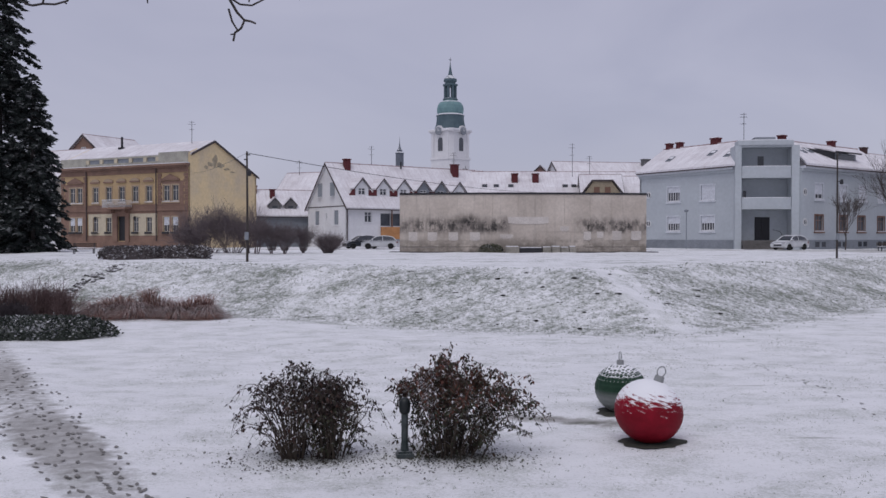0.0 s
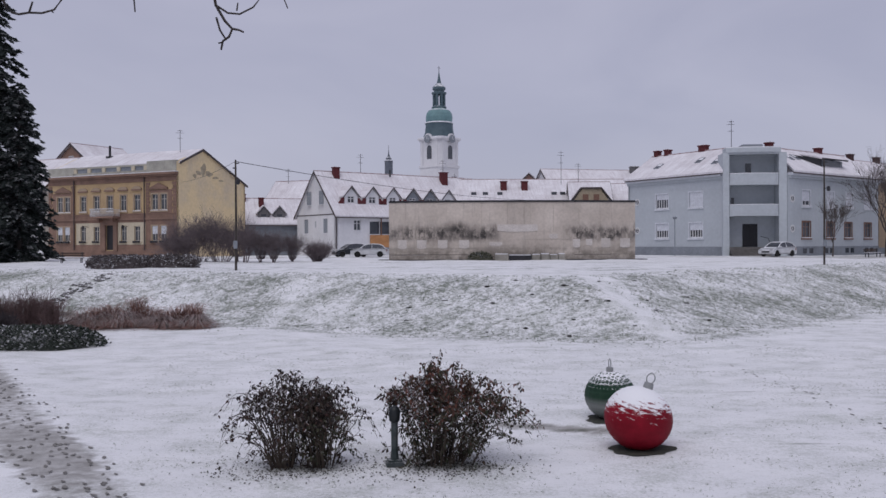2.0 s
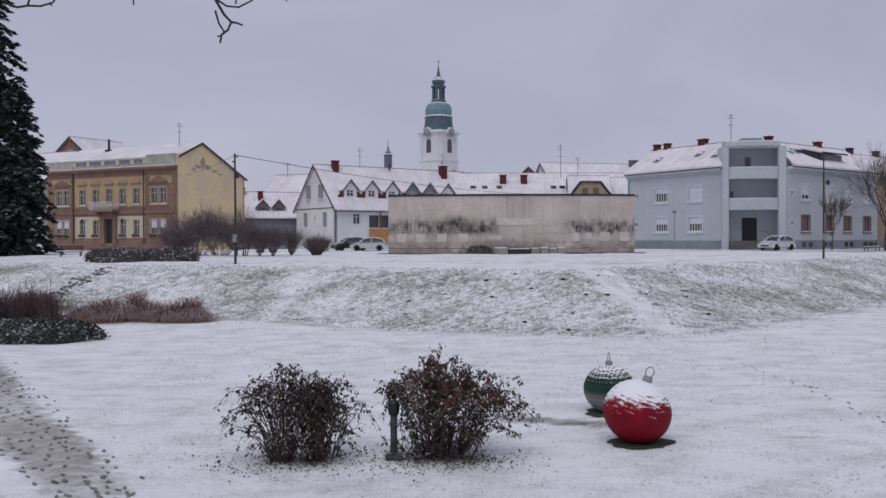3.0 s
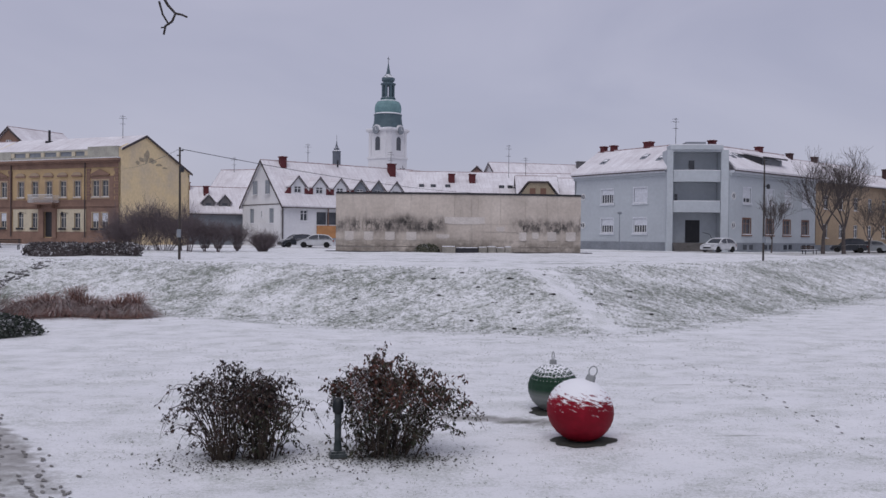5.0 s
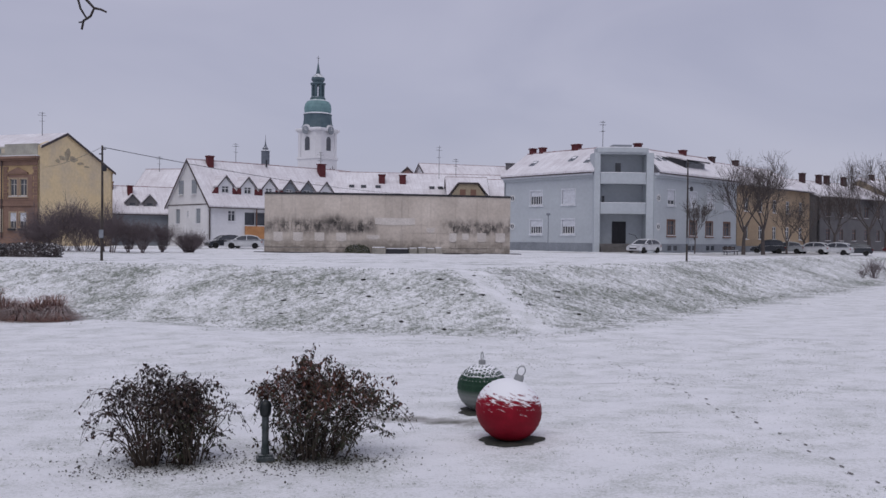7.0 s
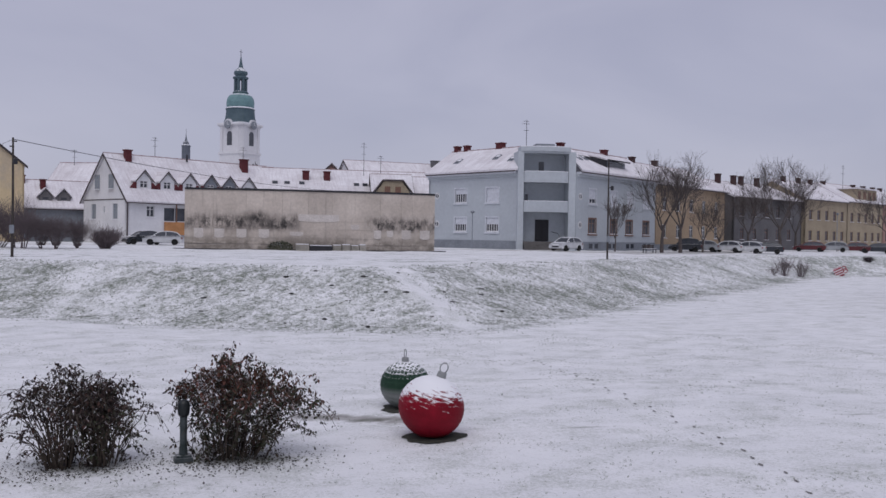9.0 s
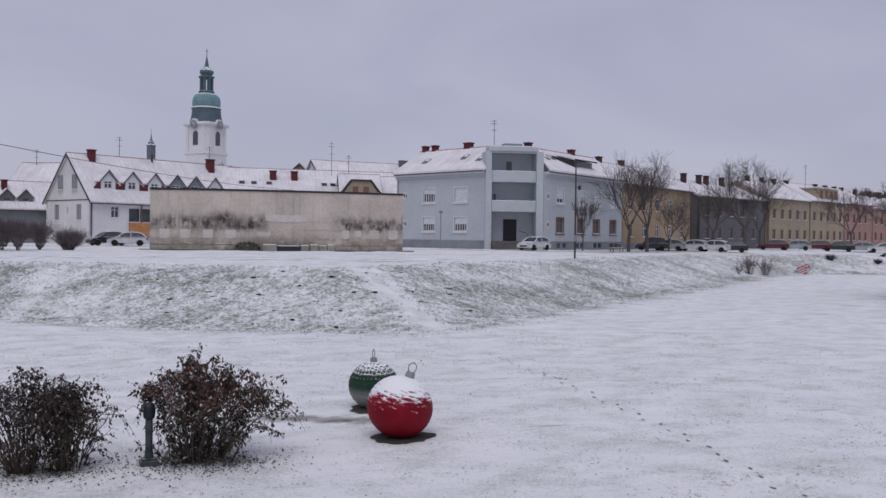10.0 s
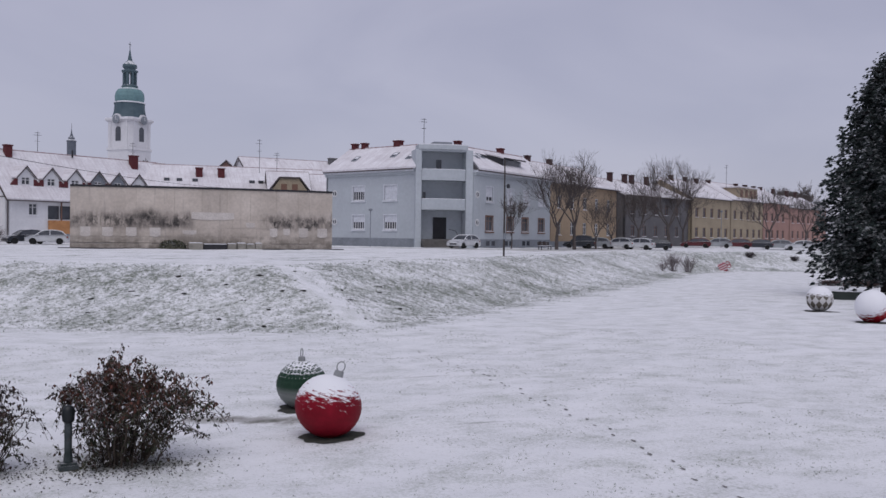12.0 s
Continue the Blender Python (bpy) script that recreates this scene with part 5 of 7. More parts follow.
def slab_material():
    """Pale stone slabs; soot has gathered in clumps along one height and run down in streaks."""
    m = material("stained_stone_slab", (0.575, 0.51, 0.45), (0.44, 0.385, 0.335), 0.45, 0.9, vary=0.07, bump=0.01, bump_scale=10, coords="World", fine=0.10)
    n, l = m.node_tree.nodes, m.node_tree.links
    b = n["Principled BSDF"]
    col = b.inputs["Base Color"].links[0].from_socket
    pos = n.new("ShaderNodeNewGeometry").outputs["Position"]
    sep = n.new("ShaderNodeSeparateXYZ")
    l.new(pos, sep.inputs[0])

    def fac(v, a, c, lo=0.0, hi=1.0):
        t = n.new("ShaderNodeMapRange")
        t.interpolation_type = "SMOOTHSTEP"
        for i, s in enumerate((a, c, lo, hi)):
            t.inputs[i + 1].default_value = s
        l.new(v, t.inputs[0])
        return t.outputs[0]

    def calc(op, a, c):
        t = n.new("ShaderNodeMath")
        t.operation = op
        for i, s in enumerate((a, c)):
            if isinstance(s, (int, float)):
                t.inputs[i].default_value = s
            else:
                l.new(s, t.inputs[i])
        return t.outputs[0]

    def tex(scale, stretch, detail=5):
        mp = n.new("ShaderNodeMapping")
        mp.inputs["Scale"].default_value = stretch
        l.new(pos, mp.inputs[0])
        t = n.new("ShaderNodeTexNoise")
        t.inputs["Scale"].default_value, t.inputs["Detail"].default_value, t.inputs["Roughness"].default_value = scale, detail, 0.65
        l.new(mp.outputs[0], t.inputs["Vector"])
        return t.outputs[0]

    z, x = sep.outputs[2], sep.outputs[0]
    zz = calc("ADD", z, calc("MULTIPLY", calc("SUBTRACT", tex(1.1, (1, 0, 0.2)), 0.5), 1.3))
    band = calc("MULTIPLY", fac(zz, 4.05, 4.65), fac(zz, 5.75, 5.05))

    def near(at, r):
        return fac(calc("ABSOLUTE", calc("SUBTRACT", x, at), 0), r, 0.0)
    ends = calc("MAXIMUM", fac(x, 6.0, 5.0), fac(x, 10.8, 12.4))
    clump = fac(tex(0.8, (1, 0, 0.5), 4), 0.38, 0.60)
    fingers = calc("MAXIMUM", fac(tex(1.7, (1, 0, 0.7), 7), 0.42, 0.56), calc("MULTIPLY", fac(tex(5.0, (1, 0, 0.10), 4), 0.48, 0.64), 0.7))
    soot = calc("MULTIPLY", calc("MULTIPLY", band, ends), calc("MULTIPLY", fingers, calc("ADD", calc("MULTIPLY", clump, 0.5), 0.5)))
    cloud = calc("MULTIPLY", near(2.1, 1.9), calc("MULTIPLY", fac(zz, 4.5, 5.1), fac(zz, 6.0, 5.2)))
    soot = calc("MAXIMUM", soot, calc("MULTIPLY", cloud, fac(tex(2.2, (1, 0, 0.8), 6), 0.30, 0.52)))
    grime = calc("MULTIPLY", calc("MULTIPLY", fac(zz, 3.6, 4.6), fac(zz, 6.2, 5.0)), calc("MULTIPLY", ends, fac(tex(0.7, (1, 0, 0.8), 5), 0.32, 0.62)))
    low = calc("MULTIPLY", fac(zz, 4.3, 3.0), fac(tex(0.9, (1, 0, 1.2), 6), 0.36, 0.60))
    runs = fac(tex(2.4, (1, 0, 0.06), 5), 0.54, 0.70)
    for f, c in ((calc("MULTIPLY", grime, 0.7), (0.23, 0.20, 0.18, 1)), (calc("MULTIPLY", low, 0.70), (0.16, 0.14, 0.115, 1)), (calc("MULTIPLY", soot, 0.95), (0.028, 0.026, 0.027, 1)), (calc("MULTIPLY", runs, 0.45), (0.25, 0.22, 0.20, 1))):
        t = n.new("ShaderNodeMix")
        t.data_type = "RGBA"
        l.new(f, t.inputs[0])
        l.new(col, t.inputs[6])
        t.inputs[7].default_value = c
        col = t.outputs[2]
    l.new(col, b.inputs["Base Color"])
    return m


M_SLAB = slab_material()
M_PATCH = material("clean_stone", (0.60, 0.555, 0.52), (0.50, 0.455, 0.42), 1.0, 0.9)
M_BENCH = material("mossy_block", (0.36, 0.335, 0.30), (0.20, 0.19, 0.165), 1.6, 0.9, snow=0.8, snow_at=0.8)
monument()


# ------------------------------------------------------------------ giant baubles
def bauble_material(name, colour, second, snow_from, pattern="streak", blown=0.0):
    """Painted ball; snow clings to its upper half, in streaks or between raised scales."""
    m = material(name, colour, second, 1.2, 0.65, bump=0.006, bump_scale=14, spec=0.18, fine=0.12)
    n, l = m.node_tree.nodes, m.node_tree.links
    b = n["Principled BSDF"]
    col = b.inputs["Base Color"].links[0].from_socket
    geo, tc = n.new("ShaderNodeNewGeometry"), n.new("ShaderNodeTexCoord")
    sep = n.new("ShaderNodeSeparateXYZ")
    l.new(geo.outputs["Normal"], sep.inputs[0])
    mp = n.new("ShaderNodeMapping")
    l.new(tc.outputs["Object"], mp.inputs[0])
    if pattern == "diamonds":
        # two rows of dark lozenges round the ball, as saw-tooth bands
        ang = n.new("ShaderNodeSeparateXYZ")
        l.new(tc.outputs["Object"], ang.inputs[0])

        def op(kind, a, c=0.0):
            t = n.new("ShaderNodeMath")
            t.operation = kind
            for i, v in enumerate((a, c)):
                if isinstance(v, (int, float)):
                    t.inputs[i].default_value = v
                else:
                    l.new(v, t.inputs[i])
            return t.outputs[0]
        turn_ = op("ARCTAN2", ang.outputs[1], ang.outputs[0])
        u = op("PINGPONG", op("MULTIPLY", turn_, 12 / 6.2832 * 2), 1.0)
        v = op("PINGPONG", op("MULTIPLY", op("ADD", ang.outputs[2], 0.55), 4.2), 1.0)
        lo = op("GREATER_THAN", op("ADD", u, v), 1.0)
        wx = n.new("ShaderNodeMix")
        wx.data_type = "RGBA"
        wx.inputs[6].default_value, wx.inputs[7].default_value = (*colour, 1), (*second, 1)
        l.new(lo, wx.inputs[0])
        col = wx.outputs[2]
    if pattern == "scales":
        # the lower half turns grey, the upper is green under a net of snow
        hz = n.new("ShaderNodeSeparateXYZ")
        l.new(tc.outputs["Object"], hz.inputs[0])
        hr = n.new("ShaderNodeMapRange")
        hr.inputs[1].default_value, hr.inputs[2].default_value = 0.02, -0.16
        l.new(hz.outputs[2], hr.inputs[0])
        wx = n.new("ShaderNodeMix")
        wx.data_type = "RGBA"
        wx.inputs[7].default_value = (0.20, 0.215, 0.205, 1)
        l.new(col, wx.inputs[6])
        l.new(hr.outputs[0], wx.inputs[0])
        col = wx.outputs[2]
        mp.inputs["Scale"].default_value = (1, 1, 1.5)
        t = n.new("ShaderNodeTexVoronoi")
        t.inputs["Scale"].default_value, t.inputs["Randomness"].default_value = 12, 0.25
        t.feature = "DISTANCE_TO_EDGE"
        inv = n.new("ShaderNodeMath")
        inv.operation = "SUBTRACT"
        inv.inputs[0].default_value = 0.5
        l.new(t.outputs["Distance"], inv.inputs[1])
        src, gain = inv.outputs[0], 2.3
    else:
        mp.inputs["Scale"].default_value = (1.2, 1.2, 5.5)
        mp.inputs["Rotation"].default_value = (0.12, -0.2, 0)
        t = n.new("ShaderNodeTexNoise")
        t.inputs["Scale"].default_value, t.inputs["Detail"].default_value, t.inputs["Roughness"].default_value = 3.6, 6, 0.72
        src, gain = t.outputs[0], 2.3
    l.new(mp.outputs[0], t.inputs["Vector"])
    s = n.new("ShaderNodeMath")
    s.operation = "MULTIPLY_ADD"
    s.inputs[1].default_value = gain
    l.new(src, s.inputs[0])
    wind = n.new("ShaderNodeMath")
    wind.operation = "MULTIPLY_ADD"
    wind.inputs[1].default_value = -blown
    l.new(sep.outputs[0], wind.inputs[0])
    l.new(sep.outputs[2], wind.inputs[2])
    l.new(wind.outputs[0], s.inputs[2])
    r = n.new("ShaderNodeMapRange")
    r.inputs[1].default_value, r.inputs[2].default_value = snow_from, snow_from + 0.16
    l.new(s.outputs[0], r.inputs[0])
    x = n.new("ShaderNodeMix")
    x.data_type = "RGBA"
    x.inputs[7].default_value = (0.80, 0.80, 0.83, 1)
    l.new(r.outputs[0], x.inputs[0])
    l.new(col, x.inputs[6])
    l.new(x.outputs[2], b.inputs["Base Color"])
    return m


M_RED = bauble_material("red_bauble", (0.235, 0.004, 0.017), (0.15, 0.0025, 0.010), 1.50)
M_GREEN = bauble_material("green_bauble", (0.010, 0.036, 0.020), (0.025, 0.055, 0.036), 1.56, "scales")
M_CAP = material("grey_cap_metal", (0.30, 0.31, 0.31), None, 4, 0.5, metal=0.3)
M_GREY = bauble_material("grey_bauble", (0.55, 0.54, 0.53), (0.12, 0.105, 0.085), 1.36, "diamonds")


def bauble(name, label, x, y, r, mat, tilt=(0, 0, 0), rings=True, squash=1.0, cap=True, scales=0.0):
    z = gz(x, y)
    ob = tagged(new(name), label, "bauble", "giant baubles")
    ob.matrix_basis = pose(x, y, z + r * 0.97 * squash, *tilt)
    bm = bmesh.new()
    n = 64 if scales else 40
    prof = []
    for i in range(1, n):
        a = math.pi * i / n
        wob = 1 + (0.006 * math.sin(a * 46) if rings else 0.004 * math.sin(a * 17))
        prof.append((r * math.sin(a) * wob, -r * math.cos(a) * wob * squash))
    lathe(bm, prof, 96 if scales else 48)
    if scales:
        for v in bm.verts:
            a, q = math.atan2(v.co.y, v.co.x), math.acos(max(-1, min(1, v.co.z / (r * squash * 1.01))))
            v.co *= 1 + scales * math.sin(12 * a + 16 * q) * math.sin(12 * a - 16 * q) * math.sin(q)
    part("ball", bm, mat, ob, smooth=True)
    if cap:
        bm = bmesh.new()
        lathe(bm, [(0.085 * r / 0.62, r * 0.94 * squash), (0.092 * r / 0.62, r * 1.0 * squash), (0.085 * r / 0.62, r * 1.15 * squash), (0.075 * r / 0.62, r * 1.17 * squash)], 18)
        c = part("cap", bm, M_CAP, ob, "grey metal bauble cap", smooth=False)
        bm = bmesh.new()
        k = 16
        pts = [Vector((0.08 * math.sin(6.2832 * i / k), 0, r * 1.16 * squash + 0.09 - 0.10 * math.cos(6.2832 * i / k))) for i in range(k + 1)]
        tube(bm, pts, [0.012] * (k + 1), 5)
        part("hanging_loop", bm, M_CAP, c, "thin wire hanging loop", smooth=True)
    return ob


bauble("red_bauble", "glossy red giant Christmas bauble with snow on top", 3.96, 17.3, 0.655, M_RED, (0, 18, 0), squash=0.93)
bauble("green_bauble", "green giant Christmas bauble dusted with snow", 3.98, 20.15, 0.565, M_GREEN, (0, -2, 60), squash=0.95, scales=0.018)
bauble("patterned_bauble", "grey patterned giant bauble dusted with snow", 36.23, 39.5, 0.71, M_GREY, (0, 0, 0))
M_RED2 = bauble_material("snowy_red_bauble", (0.30, 0.006, 0.016), (0.22, 0.004, 0.01), 0.85, blown=0.6)
bauble("snowy_bauble", "red giant bauble almost covered by snow", 34.3, 33.9, 0.80, M_RED2, (12, -14, 0), cap=False)


def dark_patch(name, label, x, y, rx, ry, turn, mat, seed):
    """A flat, ragged dark patch just above the snow's base."""
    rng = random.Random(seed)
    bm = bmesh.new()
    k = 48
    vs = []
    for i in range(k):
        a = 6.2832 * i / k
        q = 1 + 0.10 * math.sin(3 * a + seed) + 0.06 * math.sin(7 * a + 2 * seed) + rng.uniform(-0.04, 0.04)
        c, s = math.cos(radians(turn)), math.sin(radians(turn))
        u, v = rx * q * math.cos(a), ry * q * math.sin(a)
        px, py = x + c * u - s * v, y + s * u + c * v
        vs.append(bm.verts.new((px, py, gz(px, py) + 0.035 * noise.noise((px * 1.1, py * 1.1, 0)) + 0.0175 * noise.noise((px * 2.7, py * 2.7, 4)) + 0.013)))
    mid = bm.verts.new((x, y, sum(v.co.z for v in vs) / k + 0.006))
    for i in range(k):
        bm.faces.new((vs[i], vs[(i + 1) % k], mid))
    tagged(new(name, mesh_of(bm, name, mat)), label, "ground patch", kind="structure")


# near-black ragged patches on the ground directly under the baubles
M_DARKPATCH = material("dark_ground_patch", (0.035, 0.037, 0.030), (0.06, 0.06, 0.05), 6, 0.9, coords="World")
dark_patch("dark_ground", "dark patch of ground under a bauble", 3.98, 17.16, 0.62, 0.46, 0, M_DARKPATCH, 1)
dark_patch("dark_ground", "dark patch of ground under a bauble", 3.93, 20.0, 0.54, 0.45, 0, M_DARKPATCH, 2)
dark_patch("dark_ground", "dark patch of ground under a bauble", 36.2, 39.4, 0.95, 0.8, 0, M_DARKPATCH, 3)
dark_patch("dark_ground", "dark patch of ground under a bauble", 34.2, 33.75, 0.9, 0.8, 0, M_DARKPATCH, 4)


# ------------------------------------------------------------------ growing things
def island_material(name, colours, rough=0.7, snow=0.0, snow_at=0.5, spec=0.2):
    """Leaves, needles and twigs: a colour for each separate piece."""
    m = bpy.data.materials.new(name)
    m.use_nodes = True
    n, l = m.node_tree.nodes, m.node_tree.links
    b = n["Principled BSDF"]
    b.inputs["Roughness"].default_value, b.inputs["Specular IOR Level"].default_value = rough, spec
    geo = n.new("ShaderNodeNewGeometry")
    cr = n.new("ShaderNodeValToRGB")
    el = cr.color_ramp.elements
    while len(el) < len(colours):
        el.new(0.5)
    for i, c in enumerate(colours):
        el[i].position, el[i].color = i / max(1, len(colours) - 1), (*c, 1)
    l.new(geo.outputs["Random Per Island"], cr.inputs[0])
    col = cr.outputs[0]
    if snow:
        sep = n.new("ShaderNodeSeparateXYZ")
        l.new(geo.outputs["Normal"], sep.inputs[0])
        ab = n.new("ShaderNodeMath")
        ab.operation = "ABSOLUTE"
        l.new(sep.outputs[2], ab.inputs[0])
        ns = n.new("ShaderNodeTexNoise")
        ns.inputs["Scale"].default_value = 1.3
        l.new(geo.outputs["Position"], ns.inputs["Vector"])
        am = n.new("ShaderNodeMath")
        am.operation = "ADD"
        l.new(ab.outputs[0], am.inputs[0])
        l.new(ns.outputs[0], am.inputs[1])
        sr = n.new("ShaderNodeMapRange")
        sr.inputs[1].default_value, sr.inputs[2].default_value, sr.inputs[4].default_value = snow_at + 0.5, snow_at + 0.75, snow
        l.new(am.outputs[0], sr.inputs[0])
        mx = n.new("ShaderNodeMix")
        mx.data_type = "RGBA"
        mx.inputs[7].default_value = (0.78, 0.78, 0.82, 1)
        l.new(sr.outputs[0], mx.inputs[0])
        l.new(col, mx.inputs[6])
        col = mx.outputs[2]
    l.new(col, b.inputs["Base Color"])
    return m


M_BARK = material("dark_bark", (0.055, 0.045, 0.042), (0.03, 0.026, 0.025), 3, 0.9)
M_TWIG = material("grey_brown_twigs", (0.115, 0.098, 0.093), (0.075, 0.064, 0.061), 3, 0.9)
M_SHRUBDARK = material("dark_purple_twigs", (0.07, 0.058, 0.062), (0.045, 0.038, 0.042), 3, 0.9)
M_SHRUBRED = material("reddish_twigs", (0.16, 0.105, 0.10), (0.11, 0.075, 0.072), 3, 0.9)
M_SHRUB = material("purple_brown_twigs", (0.17, 0.14, 0.145), (0.12, 0.098, 0.104), 3, 0.9)
M_SPRUCE = island_material("dark_spruce_needles", [(0.010, 0.015, 0.015), (0.02, 0.027, 0.025), (0.036, 0.046, 0.042), (0.06, 0.07, 0.07)], snow=0.3, snow_at=0.75)
M_FIR = island_material("fir_needles_dusted", [(0.012, 0.02, 0.019), (0.024, 0.036, 0.034), (0.04, 0.053, 0.05), (0.07, 0.084, 0.082)], snow=0.42, snow_at=0.70)
M_LEAF = island_material("withered_brown_leaves", [(0.016, 0.014, 0.015), (0.036, 0.026, 0.026), (0.075, 0.04, 0.032), (0.03, 0.025, 0.025), (0.07, 0.066, 0.048)], snow=0.65, snow_at=0.62)
M_LEAFGREEN = island_material("half_green_leaves", [(0.018, 0.018, 0.014), (0.04, 0.046, 0.028), (0.075, 0.08, 0.05), (0.06, 0.036, 0.028), (0.02, 0.017, 0.016)], snow=0.65, snow_at=0.62)
M_LEAFRED = island_material("withered_reddish_leaves", [(0.024, 0.017, 0.016), (0.085, 0.040, 0.030), (0.14, 0.060, 0.046), (0.05, 0.055, 0.034), (0.032, 0.026, 0.023)], snow=0.65, snow_at=0.60)
M_STEM = material("bush_stems", (0.05, 0.038, 0.033), (0.085, 0.068, 0.052), 6, 0.9)
M_REDGRASS = island_material("rusty_dry_grass", [(0.16, 0.075, 0.066), (0.25, 0.125, 0.105), (0.33, 0.21, 0.17), (0.12, 0.065, 0.06), (0.46, 0.40, 0.385)])
M_PINKGRASS = island_material("pinkish_flopped_grass", [(0.15, 0.095, 0.09), (0.25, 0.175, 0.16), (0.40, 0.34, 0.325), (0.11, 0.07, 0.066), (0.55, 0.52, 0.52), (0.19, 0.115, 0.10)])
M_BROWNGRASS = island_material("dark_dry_grass", [(0.10, 0.072, 0.07), (0.17, 0.115, 0.105), (0.075, 0.06, 0.06)])
M_IVY = island_material("dark_groundcover_leaves", [(0.02, 0.028, 0.022), (0.04, 0.05, 0.04), (0.085, 0.09, 0.08)], snow=0.55, snow_at=0.56)
M_HEDGE = island_material("frosted_hedge_leaves", [(0.05, 0.045, 0.045), (0.09, 0.075, 0.075), (0.13, 0.115, 0.115)], snow=0.8, snow_at=0.62)
M_BLADES = island_material("grass_blades", [(0.095, 0.12, 0.085), (0.165, 0.19, 0.14), (0.29, 0.30, 0.25)])
M_ROCK = material("dark_bank_rock", (0.10, 0.095, 0.095), (0.05, 0.05, 0.048), 4, 0.9, snow=0.85, snow_at=0.72)
M_CLOD = material("dark_soil", (0.03, 0.028, 0.026), None, 6, 0.95)


def soup(name, tris, mat, parent=None, quads=()):
    """A mesh from loose triangles (arrays n x 3 x 3) and quads (n x 4 x 3)."""
    vs, fs, k = [], [], 0
    if len(tris):
        t = np.asarray(tris, float).reshape(-1, 3)
        vs += t.tolist()
        fs += np.arange(len(t)).reshape(-1, 3).tolist()
        k = len(t)
    if len(quads):
        q = np.asarray(quads, float).reshape(-1, 3)
        vs += q.tolist()
        fs += (np.arange(len(q)).reshape(-1, 4) + k).tolist()
    me = bpy.data.meshes.new(name)
    me.from_pydata(vs, [], fs)
    me.materials.append(mat)
    ob = new(name, me)
    ob.parent = parent
    return ob


def conifer(name, label, x, y, height, radius, seed, mat, bare=1.5, power=0.85, sprays=11, whorl=0.42, droop=0.35, size=0.55, lift=0.0):
    """A tapered trunk with whorls of drooping branches, each set with many flat needle sprays."""
    rng = np.random.default_rng(seed)
    tree = tagged(new(name), label, "tree")
    z0 = gz(x, y)
    tree.matrix_basis = pose(x, y, z0)
    bm = bmesh.new()
    tube(bm, [Vector((0, 0, -0.2)), Vector((0, 0, height * 0.5)), Vector((0, 0, height * 0.99))], [height * 0.017, height * 0.010, 0.03], 8)
    part("trunk", bm, M_BARK, tree)
    bmb = bmesh.new()
    tris = []
    z = bare
    while z < height * 0.985:
        f = (z - bare) / (height - bare)
        r = radius * (1 - f) ** power * (0.72 + 0.28 * min(1, f * 8 + 0.4))
        for k in range(int(rng.integers(9, 13) if lift else rng.integers(6, 9))):
            a = rng.uniform(0, 6.2832)
            L = r * rng.uniform(0.5, 1.16) + 0.15
            zz = z + rng.uniform(-1.0, 1.0) * whorl * (2.0 if lift else 0.5)
            dirn = np.array([math.cos(a), math.sin(a), 0])
            side = np.array([-dirn[1], dirn[0], 0])
            def at(s):
                return dirn * L * s + np.array([0, 0, zz + lift * L * s - droop * L * s * s + 0.14 * L * max(0, s - 0.7)])
            if L > 0.8:
                tube(bmb, [Vector(at(0.0)), Vector(at(0.5)), Vector(at(0.95))], [0.035, 0.022, 0.01], 3, cap=False)
            n = max(3, int(sprays * (L / radius) ** 0.7) + 2)
            for s in rng.uniform(0.18, 1.02, n):
                p = at(s) + side * rng.normal(0, 0.10 * L * (1.1 - s)) + np.array([0, 0, rng.normal(0, 0.30 if lift else 0.10)])
                w = size * rng.uniform(0.55, 1.15) * (0.55 + 0.45 * L / radius)
                for q in range(3):
                    b = rng.uniform(-1.15, 1.15)
                    d = dirn * math.cos(b) + side * math.sin(b) + np.array([0, 0, -rng.uniform(0.1, 0.65)])
                    d /= np.linalg.norm(d)
                    n2 = np.cross(d, rng.normal(size=3))
                    n2 /= np.linalg.norm(n2)
                    tip = p + d * w
                    tris.append((p - n2 * w * 0.22, p + n2 * w * 0.22, tip))
                    tris.append((p + d * w * 0.3 + n2 * w * 0.38, p + d * w * 0.15, tip - d * w * 0.2))
        z += whorl * rng.uniform(0.75, 1.25)
    part("branches", bmb, M_BARK, tree)
    soup("crown", tris, mat, tree)
    return tree


def grow(bm, rng, p, d, length, r, depth, spread=0.55, up=0.12, split=(2, 4), minimum=0.012):
    """One limb and, at its sides and end, its smaller limbs."""
    pts, q, dd = [p.copy()], p.copy(), d.copy()
    steps = 3
    for i in range(steps):
        dd = (dd + Vector(rng.normal(0, 0.13, 3)) + Vector((0, 0, up * 0.5))).normalized()
        q = q + dd * (length / steps)
        pts.append(q.copy())
    tube(bm, pts, [max(minimum, r * (1 - 0.45 * i / steps)) for i in range(steps + 1)], 5 if r > 0.05 else 3, cap=False)
    if depth == 0:
        return
    for k in range(int(rng.integers(*split)) + 1):
        s = rng.uniform(0.35, 1.0) if k else 1.0
        i = min(steps - 1, int(s * steps))
        base = pts[i].lerp(pts[i + 1], s * steps - i) if s < 1 else pts[-1]
        side = Vector(rng.normal(0, 1, 3))
        side = (side - side.dot(dd) * dd).normalized()
        nd = (dd + side * spread * rng.uniform(0.6, 1.4) + Vector((0, 0, up))).normalized()
        grow(bm, rng, base, nd, length * rng.uniform(0.6, 0.85), r * 0.58, depth - 1, spread, up, split, minimum)


